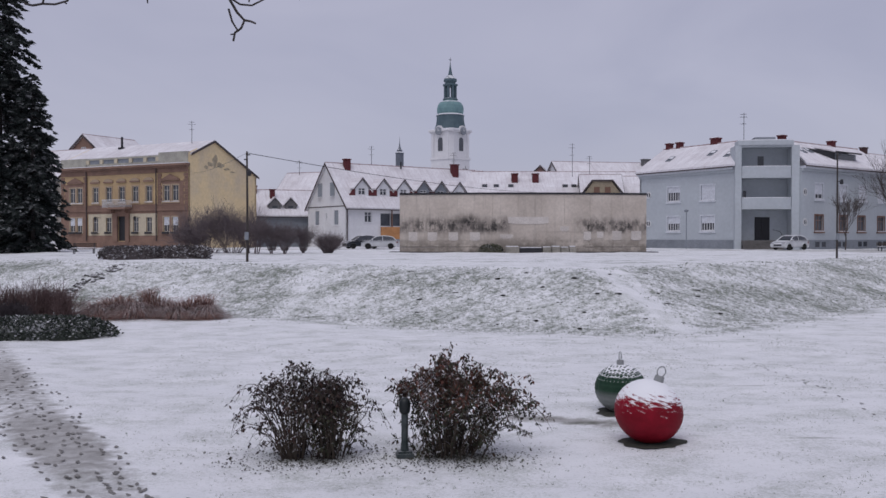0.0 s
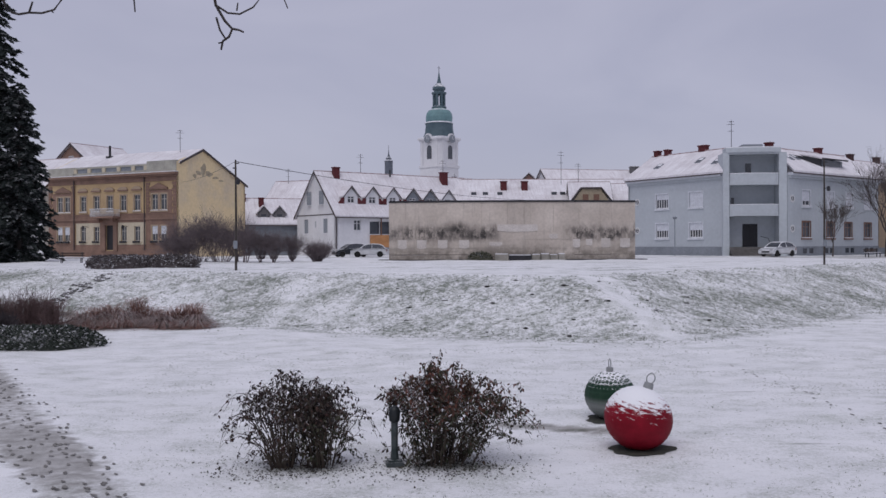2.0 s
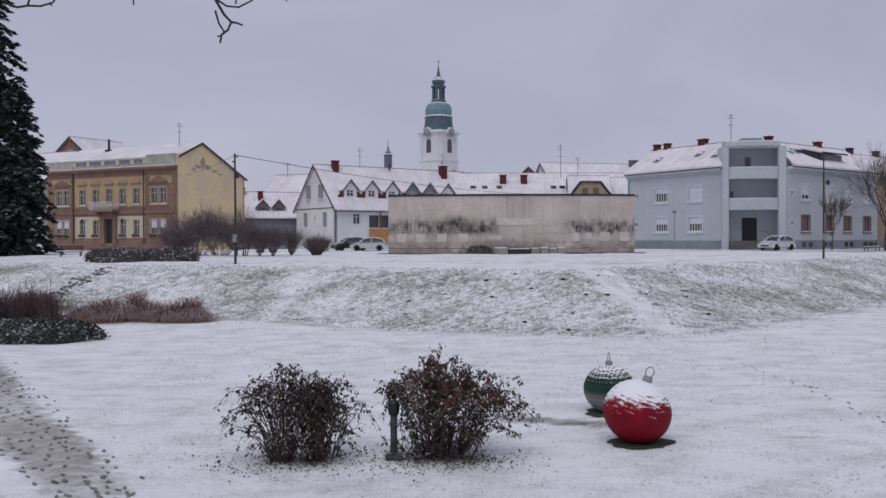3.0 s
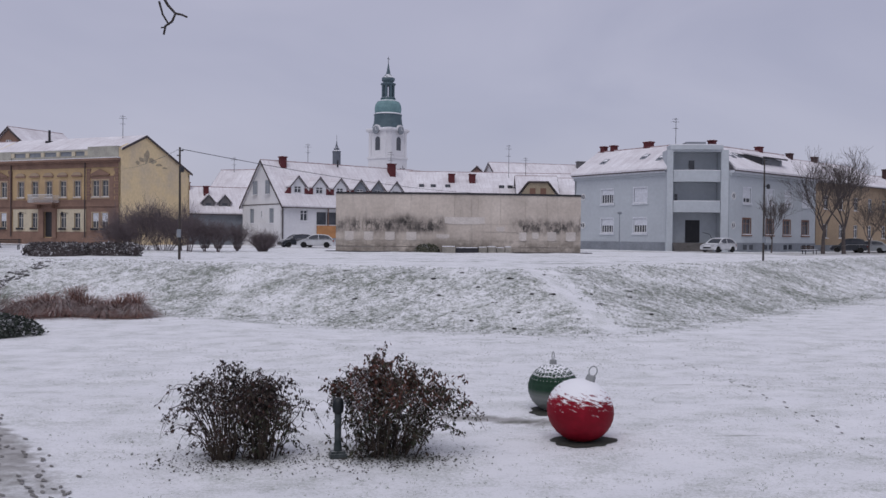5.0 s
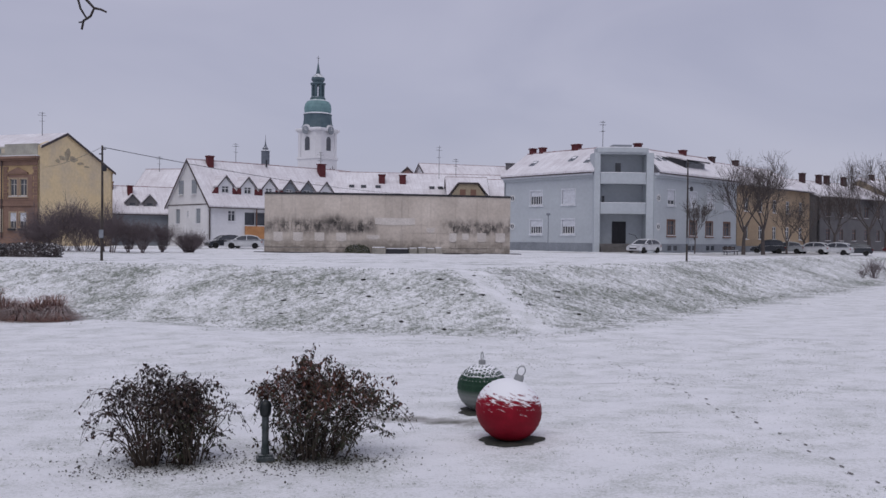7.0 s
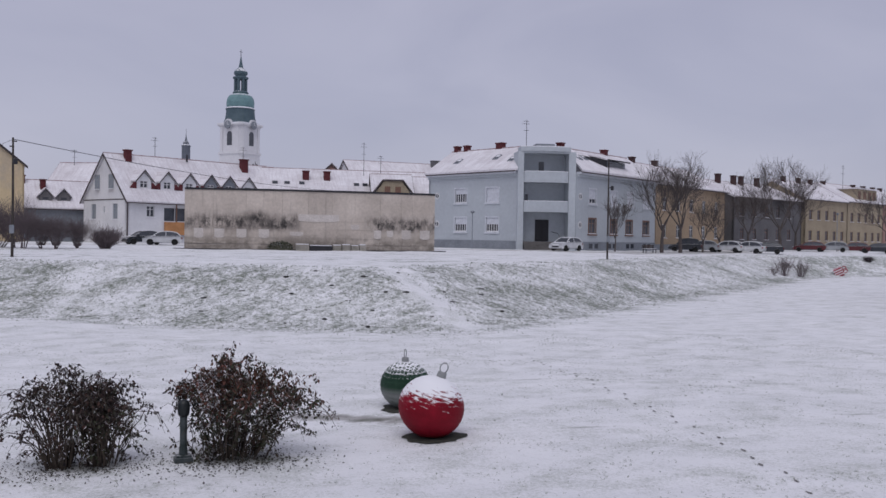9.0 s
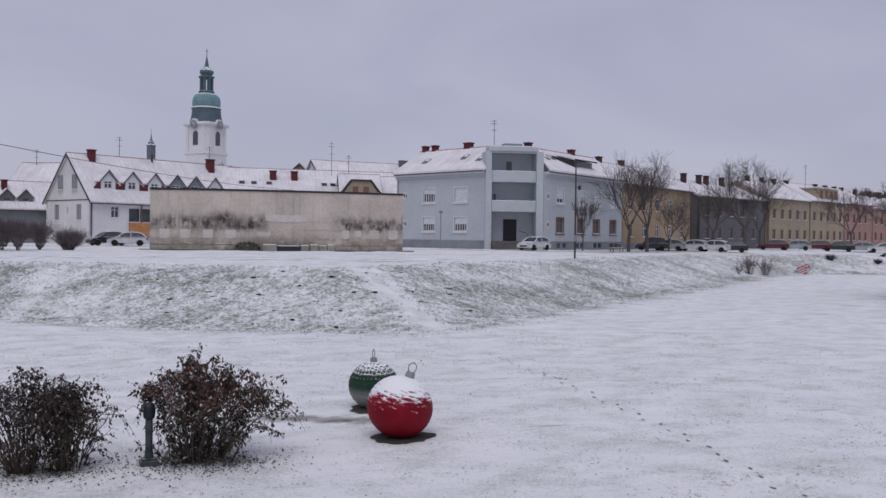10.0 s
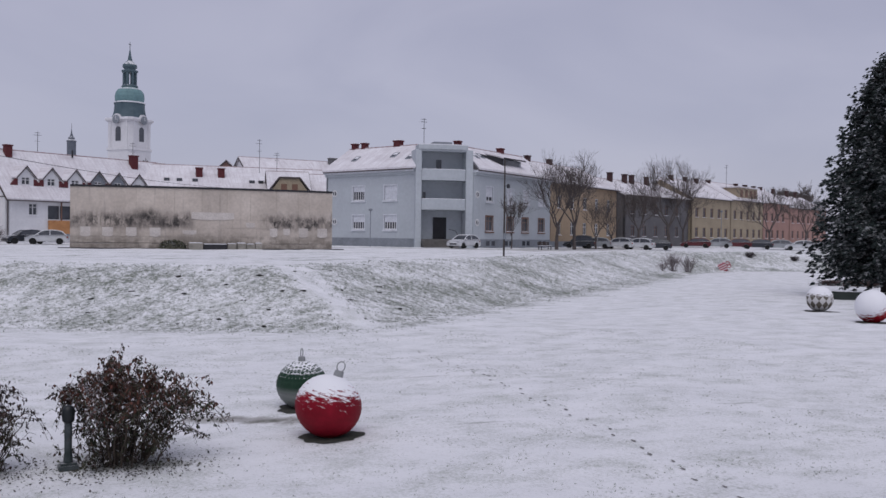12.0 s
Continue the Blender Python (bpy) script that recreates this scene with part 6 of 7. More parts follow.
def bare_tree(name, label, x, y, height, seed, trunk=0.28, first=0.3, depth=5, spread=0.6, limbs=4, up=0.14, mat=None, group="street trees", minimum=0.014, span=0.24):
    rng = np.random.default_rng(seed)
    tree = tagged(new(name), label, "tree", group)
    tree.matrix_basis = pose(x, y, gz(x, y))
    bm = bmesh.new()
    h = height * first
    tube(bm, [Vector((0, 0, -0.2)), Vector((rng.normal(0, 0.05), 0, h * 0.5)), Vector((rng.normal(0, 0.08), rng.normal(0, 0.08), h))], [trunk * height / 24 * 1.2, trunk * height / 26, trunk * height / 32], 8)
    part("trunk", bm, mat or M_TWIG, tree)
    bm = bmesh.new()
    for k in range(limbs):
        a = 6.2832 * k / limbs + rng.uniform(-0.5, 0.5)
        d = Vector((math.cos(a) * 0.5, math.sin(a) * 0.5, 1.0)).normalized()
        grow(bm, rng, Vector((0, 0, h * rng.uniform(0.82, 0.98))), d, height * span, trunk * height / 50, depth, spread, up, minimum=minimum)
    zmax = max(v.co.z for v in bm.verts)
    k = (height - h * 0.8) / (zmax - h * 0.8)
    for v in bm.verts:
        v.co.z = h * 0.8 + (v.co.z - h * 0.8) * k
    part("crown", bm, mat or M_TWIG, tree)
    return tree


def twig_shrub(name, label, x, y, w, h, seed, mat=None, n=70, group="shrubs", thick=0.02, depth=2, stem=0.0):
    """A leafless shrub: many thin stems that fork."""
    rng = np.random.default_rng(seed)
    bm = bmesh.new()
    for k in range(n):
        a, s = rng.uniform(0, 6.2832), rng.uniform(0, 1) ** 0.5
        d = Vector((math.cos(a) * s * w / h * 0.8, math.sin(a) * s * w / h * 0.8, 1.0)).normalized()
        p = Vector((math.cos(a) * s * w * 0.2, math.sin(a) * s * w * 0.2, -0.05 + stem * h))
        grow(bm, rng, p, d, h * rng.uniform(0.36, 0.52) * (1 - stem), thick, depth, 0.5, 0.05, (2, 4), 0.0065)
    if stem:
        for k in range(4):
            tube(bm, [Vector((rng.normal(0, 0.1), rng.normal(0, 0.1), -0.1)), Vector((rng.normal(0, 0.15), rng.normal(0, 0.15), h * stem + 0.2))], [0.05, 0.04], 5)
    ob = new(name, mesh_of(bm, name, mat or M_SHRUB))
    ob.matrix_basis = pose(x, y, gz(x, y))
    return tagged(ob, label, "shrub", group)


def leafy_bush(name, label, x, y, w, h, seed, leaf_mat, n=60, leaves=2600, lean=0.0, clear=None, root=0.10, low_mat=None, wisps=(), tips=0.5):
    """Arching stems from a narrow stool, hung with small withered leaves, densest where the stems bend over.
    wisps: (direction in degrees, how far out, how high) of single stems that reach beyond the rest."""
    rng = np.random.default_rng(seed)
    bush = tagged(new(name), label, "bush", "bushes on the lawn")
    bush.matrix_basis = pose(x, y, gz(x, y))
    bm = bmesh.new()
    spine, weight = [], []

    def stem(a, s, out, top, thick=0.012):
        foot = np.array([math.cos(a) * s * w * root + rng.normal(0, 0.03), math.sin(a) * s * w * root + rng.normal(0, 0.03), -0.03])
        reach = np.array([math.cos(a) * out + lean * s, math.sin(a) * out * 0.9, 0])
        bend = rng.uniform(0.3, 0.75) * min(1.0, s + 0.05)
        pts = []
        for i in range(10):
            f = i / 9
            rise = top * (1.9 * f - 0.9 * f * f) * (1 - bend * f ** 4)
            pts.append(foot + reach * f ** 1.1 + np.array([0, 0, rise]) + rng.normal(0, 0.016, 3) * (i > 0))
        return pts

    stems = []
    for k in range(n):
        a, s = rng.uniform(0, 6.2832), rng.uniform(0, 1) ** 0.75
        stems.append((stem(a, s, s * w * 0.50, h * rng.uniform(0.82, 1.05) * (1 - 0.25 * s * s)), 1.0))
    for k in range(n // 2):
        a = rng.uniform(0, 6.2832)
        stems.append((stem(a, rng.uniform(0.3, 1.6), w * rng.uniform(0.12, 0.40), h * rng.uniform(0.18, 0.55)), 0.55))
    for deg, out, top in wisps:
        for k in range(2):
            stems.append((stem(radians(deg) + rng.normal(0, 0.12), 1.0, out * rng.uniform(0.85, 1.05), top * rng.uniform(0.88, 1.05)), 0.8))
    for pts, q in stems:
        if clear and any(abs(p[0] - clear[0]) < clear[1] and p[1] < clear[2] for p in pts):
            continue
        tube(bm, [Vector(p) for p in pts], [0.0125 - 0.001 * i for i in range(10)], 4, cap=False)
        spine.append(pts)
        weight.append(q)
        for j in range(5 if q == 1 else 2):
            f = int(rng.integers(3, 9))
            b = pts[f]
            d = rng.normal(0, 1, 3) * np.array([1, 1, 0.5])
            d = d / np.linalg.norm(d) * rng.uniform(0.12, 0.36)
            tw = [b, b + d * 0.5 + np.array([0, 0, 0.05]), b + d + np.array([0, 0, -0.05])]
            tube(bm, [Vector(p) for p in tw], [0.005, 0.004, 0.003], 3, cap=False)
            spine.append([tw[0]] * 4 + [tw[1]] * 3 + [tw[2]] * 3)
            weight.append(q * 0.5)
    part("stemwork", bm, M_STEM, bush)
    weight = np.array(weight) / sum(weight)
    picks = rng.choice(len(spine), leaves, p=weight)
    upper, lower = [], []
    for k in range(leaves):
        pts = spine[picks[k]]
        f = min(8.99, rng.beta(3.0, 1.2) * 9) if weight[picks[k]] < 0.85 * weight.max() and weight[picks[k]] > 0.7 * weight.max() or rng.random() < tips else rng.uniform(0.4, 8.0)
        i = int(f)
        p = pts[i] + (pts[i + 1] - pts[i]) * (f - i) + rng.normal(0, 0.038, 3)
        if p[2] < 0.06 or (clear and abs(p[0] - clear[0]) < clear[1] and p[1] < clear[2]):
            continue
        for j in range(2):
            d = rng.normal(0, 1, 3)
            d[2] = -abs(d[2]) - 0.7
            d /= np.linalg.norm(d)
            c = np.cross(d, rng.normal(0, 1, 3))
            c /= np.linalg.norm(c)
            L, W = rng.uniform(0.05, 0.10), rng.uniform(0.014, 0.028)
            m1 = p + d * L * 0.45
            e = np.cross(d, c) * W * 0.5
            side = upper if low_mat is None or p[2] > h * (0.48 + rng.normal(0, 0.09)) else lower
            side.append((p, m1 + c * W + e, p + d * L, m1 - c * W + e))
            p = p + rng.normal(0, 0.02, 3)
    for nm, qs, mat in (("leaves", upper, leaf_mat), ("lower_leaves", lower, low_mat)):
        if qs:
            ob = soup(nm, (), mat, bush, qs)
            ob["kind"] = "stuff"
    return bush


leafy_bush("bush", "bare-stemmed fanning bush with withered dark brown leaves", -2.62, 16.05, 1.75, 1.86, 11, M_LEAF, 42, 950, lean=-0.05, root=0.10, tips=0.72, wisps=((180, 0.95, 1.8), (190, 1.0, 1.4), (172, 1.05, 1.2), (185, 0.9, 0.8), (160, 0.7, 1.8)))
leafy_bush("bush", "drooping dense bush with withered dark leaves", -2.0, 16.1, 1.4, 1.66, 17, M_LEAF, 50, 1950, lean=0.08, root=0.15, tips=0.55, low_mat=M_LEAFGREEN, wisps=((0, 0.85, 1.3),))
leafy_bush("bush", "dense bush with withered reddish brown leaves and snow flecks", 0.10, 16.2, 2.05, 1.96, 23, M_LEAFRED, 84, 4500, lean=0.1, clear=(-0.78, 0.12, 0.1), root=0.20, low_mat=M_LEAFGREEN, tips=0.42, wisps=((0, 1.3, 1.25), (10, 1.2, 1.4), (-12, 1.1, 0.8), (5, 0.9, 1.7), (178, 1.0, 1.2), (-5, 1.3, 1.05), (160, 0.7, 1.6), (20, 0.6, 1.95)))

# trees
conifer("spruce", "tall dark spruce with drooping branches at the earthwork", -39.4, 80.0, 27.0, 5.0, 3, M_SPRUCE, bare=0.6, power=0.5, sprays=24, size=0.75, droop=0.42, whorl=0.42)
conifer("spruce", "dark pointed spruce beside a taller one", -36.0, 79.0, 15.6, 3.0, 4, M_SPRUCE, bare=0.3, power=0.5, sprays=18, size=0.6, droop=0.45, whorl=0.34)
conifer("fir_tree", "broad dark fir dusted with snow on the lawn", 50.2, 48.6, 16.6, 5.0, 7, M_FIR, bare=1.7, power=0.55, sprays=56, size=0.42, droop=0.22, whorl=0.26, lift=0.10)
conifer("spruce", "small dark conifer behind the white house", 3.4, 137.0, 12.2, 2.6, 9, M_SPRUCE, bare=1.0, sprays=8, whorl=0.5)
for x, y, h, s, lab in ((49.2, 96.9, 12.0, 21, "bare street tree with upright branches"), (52.2, 98.0, 12.3, 22, "bare street tree with upright branches"), (72.3, 115.9, 10.4, 25, "thin bare street tree"),
                        (79.0, 118.0, 14.4, 26, "large bare street tree with a forked crown"), (101.0, 122.0, 10.8, 27, "bare pollarded street tree"), (113.0, 127.0, 10.6, 28, "bare street tree with thin twigs"),
                        (58.5, 104.0, 7.5, 29, "young bare street tree"), (62.5, 107.0, 7.8, 30, "young bare street tree"), (90.5, 131, 12.0, 31, "bare street tree with thin twigs")):
    bare_tree("bare_tree", lab, x, y, h, s, first=0.25 if h > 9 else 0.2, depth=5 if h > 9 else 4, minimum=0.008, limbs=4, spread=0.55, up=0.13, trunk=0.42, span=0.27)
bare_tree("bare_tree", "small bare vase-shaped tree by the pale blue house", 42.0, 94.0, 6.6, 24, first=0.26, depth=4, limbs=6, spread=0.45, minimum=0.008)
bare_tree("far_tree", "distant rounded bare tree above the roofs", 192, 224, 19.5, 33, first=0.25, depth=5, limbs=6, minimum=0.05, group="")

# shrubs and beds on and below the earthwork
for k, (x, y, w, h) in enumerate(((-19.0, 73, 3.6, 3.3), (-16.9, 72, 3.4, 3.5), (-20.6, 74, 2.2, 2.2))):
    twig_shrub("shrub", "leafless purple-brown spreading shrub", x, y, w, h, 40 + k, n=55, depth=3, thick=0.016)
for k, (x, y, w, h, st) in enumerate(((-14.6, 70.5, 2.0, 2.9, 0.2), (-13.5, 71, 1.4, 2.5, 0.12), (-12.4, 70.5, 1.3, 2.5, 0.12), (-15.8, 73, 2.4, 3.0, 0.15), (-11.1, 71.5, 1.2, 2.3, 0.1))):
    twig_shrub("shrub", "upright leafless brown shrub on bare stems", x, y, w, h, 50 + k, n=60, stem=st, thick=0.014)
twig_shrub("shrub", "small rounded leafless shrub", -9.1, 71.0, 1.6, 1.75, 58, n=130)
twig_shrub("shrub", "small low leafless shrub on the snowy bank", 77.0, 96.5, 1.0, 0.8, 68, M_SHRUBDARK, n=50)
twig_shrub("shrub", "small low leafless shrub on the snowy bank", 84.0, 96.5, 1.1, 0.7, 69, M_SHRUBDARK, n=50)
twig_shrub("shrub", "thin rusty shrub at the foot of the bank", 58.2, 86.0, 1.5, 2.2, 60, M_SHRUB, n=34)
twig_shrub("shrub", "thin rusty shrub at the foot of the bank", 62.3, 89.0, 1.2, 2.0, 61, M_SHRUB, n=26)
twig_shrub("shrub", "thin rusty shrub at the foot of the bank", 55.5, 84.0, 0.8, 1.0, 62, M_SHRUB, n=14)
for k, (x, y, w, h, n) in enumerate(((-18.7, 38.9, 1.15, 1.15, 240), (-19.9, 39.3, 1.0, 0.8, 140), (-19.6, 40.6, 1.3, 1.9, 60), (-18.0, 40.4, 1.1, 2.1, 50), (-17.2, 40.6, 1.0, 1.7, 40))):
    twig_shrub("shrub", "dark rounded twiggy shrub in the flower bed" if h < 1.5 else "upright reddish leafless shrub in the flower bed", x, y, w, h, 64 + k, M_SHRUBDARK if h < 1.5 else M_SHRUBRED, n=n)


def leaf_mound(name, label, x, y, rx, ry, h, seed, mat, n=5000, size=0.09, boxy=False, category="groundcover", group="", turn=0.0):
    """A low mass of small leaves over a rounded body."""
    rng = np.random.default_rng(seed)
    ob = tagged(new(name), label, category, group)
    ob.matrix_basis = pose(x, y, gz(x, y), 0, 0, turn)
    bm = bmesh.new()
    e = 0.35 if boxy else 0.8
    k = 20
    prof = [((1 - (i / 7) ** (2 / e)) ** (e / 2) * 0.93, i / 7 * 0.93) for i in range(8)]
    prof[-1] = (0.05, 0.93)
    lathe(bm, [(1.0, -0.15)] + prof, k)
    for v in bm.verts:
        q = noise.noise((v.co.x * 3 + seed, v.co.y * 3, v.co.z * 2)) * 0.10
        v.co = Vector((v.co.x * rx * (1 + q), v.co.y * ry * (1 + q), v.co.z * h * (1 + q)))
    part("body", bm, mat, ob, smooth=True)
    quads = []
    for i in range(n):
        a, u = rng.uniform(0, 6.2832), rng.uniform(0, 1) ** 0.8
        r = (1 - u ** (2 / e)) ** (e / 2)
        if rng.random() < 0.5:
            r = rng.uniform(0, 1) ** 0.5
            u = max(0.0, 1 - r ** (2 / e)) ** (e / 2)
        q = 1 + 0.10 * noise.noise((math.cos(a) * r * 3 + seed, math.sin(a) * r * 3, u * 2)) + rng.normal(0, 0.03)
        p = np.array([math.cos(a) * r * rx, math.sin(a) * r * ry, u * h]) * q
        d = rng.normal(0, 1, 3)
        d /= np.linalg.norm(d)
        c = np.cross(d, rng.normal(0, 1, 3))
        c /= np.linalg.norm(c)
        L = size * rng.uniform(0.6, 1.3)
        quads.append((p, p + d * L * 0.5 + c * L * 0.35, p + d * L, p + d * L * 0.5 - c * L * 0.35))
    lv = soup("leaves", (), mat, ob, quads)
    lv["kind"] = "stuff"
    return ob


leaf_mound("groundcover_bed", "low dark evergreen groundcover dusted with snow", -16.3, 35.0, 3.4, 1.5, 0.75, 70, M_IVY, 9000, 0.13, turn=12)
leaf_mound("hedge", "low clipped hedge dusted with snow", -21.5, 62.5, 2.3, 0.8, 0.85, 71, M_HEDGE, 5000, 0.13, True, "hedge", "low hedges")
leaf_mound("hedge", "low clipped hedge dusted with snow", -18.0, 62.5, 1.8, 0.8, 0.80, 72, M_HEDGE, 4500, 0.13, True, "hedge", "low hedges")


def grass_clump(name, label, x, y, r, h, seed, mats, n=260, group="dry grasses", flopped=False):
    """A tussock of arching dry blades: rusty above, pale at the skirt."""
    rng = np.random.default_rng(seed)
    ob = tagged(new(name), label, "ornamental grass", group)
    ob.matrix_basis = pose(x, y, gz(x, y))
    for nm, mat, kk, hh, flop in (("blade_tuft", mats[0], n, h, 1.42 if not flopped else 1.75), ("skirt", mats[1], n, h * (0.75 if flopped else 0.55), 1.9 if not flopped else 1.97)):
        quads = []
        for i in range(kk):
            a = rng.uniform(0, 6.2832)
            d = np.array([math.cos(a), math.sin(a), 0])
            side = np.array([-d[1], d[0], 0])
            L, w = hh * rng.uniform(0.45, 1.12), rng.uniform(0.008, 0.02)
            o = d * rng.uniform(0, 0.35) * r + side * rng.normal(0, 0.1) * r
            reach = r * rng.uniform(0.3, 1.25) * (1.0 if nm == "blade_tuft" else 1.15)
            pts = [o + d * reach * f ** 1.6 + np.array([0, 0, L * (2.0 * f - flop * f * f) * (1.55 if flopped else 1.0)]) for f in (0, 0.3, 0.55, 0.8, 1.0)]
            for j in range(4):
                w0, w1 = w * (1 - 0.21 * j), w * (1 - 0.21 * (j + 1))
                quads.append((pts[j] - side * w0, pts[j] + side * w0, pts[j + 1] + side * w1, pts[j + 1] - side * w1))
        g = soup(nm, (), mat, ob, quads)
        g["kind"] = "stuff"
    return ob


rg = random.Random(8)
# back row: rusty feathery tussocks; front row: flopped pinkish hummocks
for x, h in ((-16.9, 1.05), (-16.1, 1.35), (-15.4, 1.5), (-14.5, 1.9), (-13.9, 1.3), (-12.9, 1.1), (-12.2, 1.3), (-11.5, 1.55)):
    grass_clump("dry_grass_clump", "rusty feathery dry ornamental grass tussock", x, 43.9 + rg.uniform(-0.5, 0.5), rg.uniform(0.9, 1.5), h, int(80 + x * -10), (M_REDGRASS, M_REDGRASS), 300)
for x, r, h in ((-17.3, 0.8, 0.45), (-16.3, 1.1, 0.75), (-14.8, 1.25, 0.85), (-13.6, 0.75, 0.5), (-12.7, 1.15, 0.66), (-11.7, 0.7, 0.45), (-11.2, 0.85, 0.7)):
    grass_clump("dry_grass_clump", "pinkish dry ornamental grass flopped under snow", x, 43.0 + rg.uniform(-0.4, 0.4), r, h, int(200 + x * -10), (M_PINKGRASS, M_REDGRASS), 560, flopped=True)
for k in range(8):
    x, y = -20.2 + 0.45 * k + rg.uniform(-0.2, 0.2), 39.8 + rg.uniform(-0.4, 1.4)
    grass_clump("dry_grass_clump", "dark brown upright dry grass in a flower bed", x, y, 0.45, rg.uniform(1.8, 2.5), 100 + k, (M_BROWNGRASS, M_BROWNGRASS), 110)
for k in range(18):
    f = k / 17
    grass_clump("dry_grass_clump", "low brown dry grass bed near the fir", 58.5 + 7.5 * f, 62.6 + 1.2 * math.sin(k * 2.1), 1.3, 0.65, 120 + k, (M_BROWNGRASS, M_BROWNGRASS), 260)


# the overhanging tree above the viewer: a limb with dangling twigs
def overhanging_tree():
    tree = tagged(new("overhanging_tree"), "bare dark tree whose knotty twigs hang over the lawn", "tree")
    tree.matrix_basis = pose(-6.2, 5.2, gz(-6.2, 5.2))
    off = Vector((-6.2, 5.2, gz(-6.2, 5.2)))
    def line(name, pts, radii, mat=M_BARK):
        bm = bmesh.new()
        tube(bm, [Vector(p) - off for p in pts], radii, 7)
        return part(name, bm, mat, tree)
    line("trunk", [(-6.2, 5.2, -0.2 + off.z), (-6.1, 5.2, 3.5), (-6.0, 5.3, 5.5), (-5.9, 5.3, 9.0)], [0.25, 0.2, 0.17, 0.1])
    line("limb", [(-6.0, 5.3, 5.0), (-4.6, 5.9, 6.1), (-3.0, 6.4, 6.35), (-1.2, 6.5, 6.1)], [0.10, 0.07, 0.05, 0.03])
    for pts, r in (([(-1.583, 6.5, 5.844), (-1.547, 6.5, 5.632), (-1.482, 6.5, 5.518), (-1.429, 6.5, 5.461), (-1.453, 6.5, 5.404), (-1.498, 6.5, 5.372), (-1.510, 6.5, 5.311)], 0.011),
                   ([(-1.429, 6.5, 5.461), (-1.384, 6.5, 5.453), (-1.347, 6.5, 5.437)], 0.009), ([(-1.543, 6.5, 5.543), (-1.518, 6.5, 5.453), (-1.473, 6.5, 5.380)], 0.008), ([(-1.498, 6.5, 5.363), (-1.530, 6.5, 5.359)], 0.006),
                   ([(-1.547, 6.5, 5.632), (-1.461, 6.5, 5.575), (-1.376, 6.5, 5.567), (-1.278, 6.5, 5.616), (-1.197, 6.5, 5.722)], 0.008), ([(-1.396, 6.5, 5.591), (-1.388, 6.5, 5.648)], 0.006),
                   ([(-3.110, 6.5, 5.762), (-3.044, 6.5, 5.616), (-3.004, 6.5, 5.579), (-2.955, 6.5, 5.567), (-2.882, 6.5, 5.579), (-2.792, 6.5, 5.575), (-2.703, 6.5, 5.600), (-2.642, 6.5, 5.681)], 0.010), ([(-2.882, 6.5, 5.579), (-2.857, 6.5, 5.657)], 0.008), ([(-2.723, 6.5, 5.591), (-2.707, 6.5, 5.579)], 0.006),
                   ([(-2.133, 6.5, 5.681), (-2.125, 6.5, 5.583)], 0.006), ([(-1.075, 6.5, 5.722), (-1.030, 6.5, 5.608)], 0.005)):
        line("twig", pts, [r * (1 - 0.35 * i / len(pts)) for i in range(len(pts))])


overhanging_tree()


# ------------------------------------------------------------------ small ground cover
def full_z(x, y):
    d = float(inside_by(np.array([x]), np.array([y]))[0])
    slope = 0.11 if -0.5 < d < 8 else 0.035
    return gz(x, y) + slope * noise.noise((x * 1.1, y * 1.1, 0)) + slope * 0.5 * noise.noise((x * 2.7, y * 2.7, 4))


def many_z(x, y):
    z = ground_z(x, y)
    d = inside_by(x, y)
    for i in range(len(x)):
        slope = 0.11 if -0.5 < d[i] < 8 else 0.035
        z[i] += slope * noise.noise((x[i] * 1.1, y[i] * 1.1, 0)) + slope * 0.5 * noise.noise((x[i] * 2.7, y[i] * 2.7, 4))
    return z, d


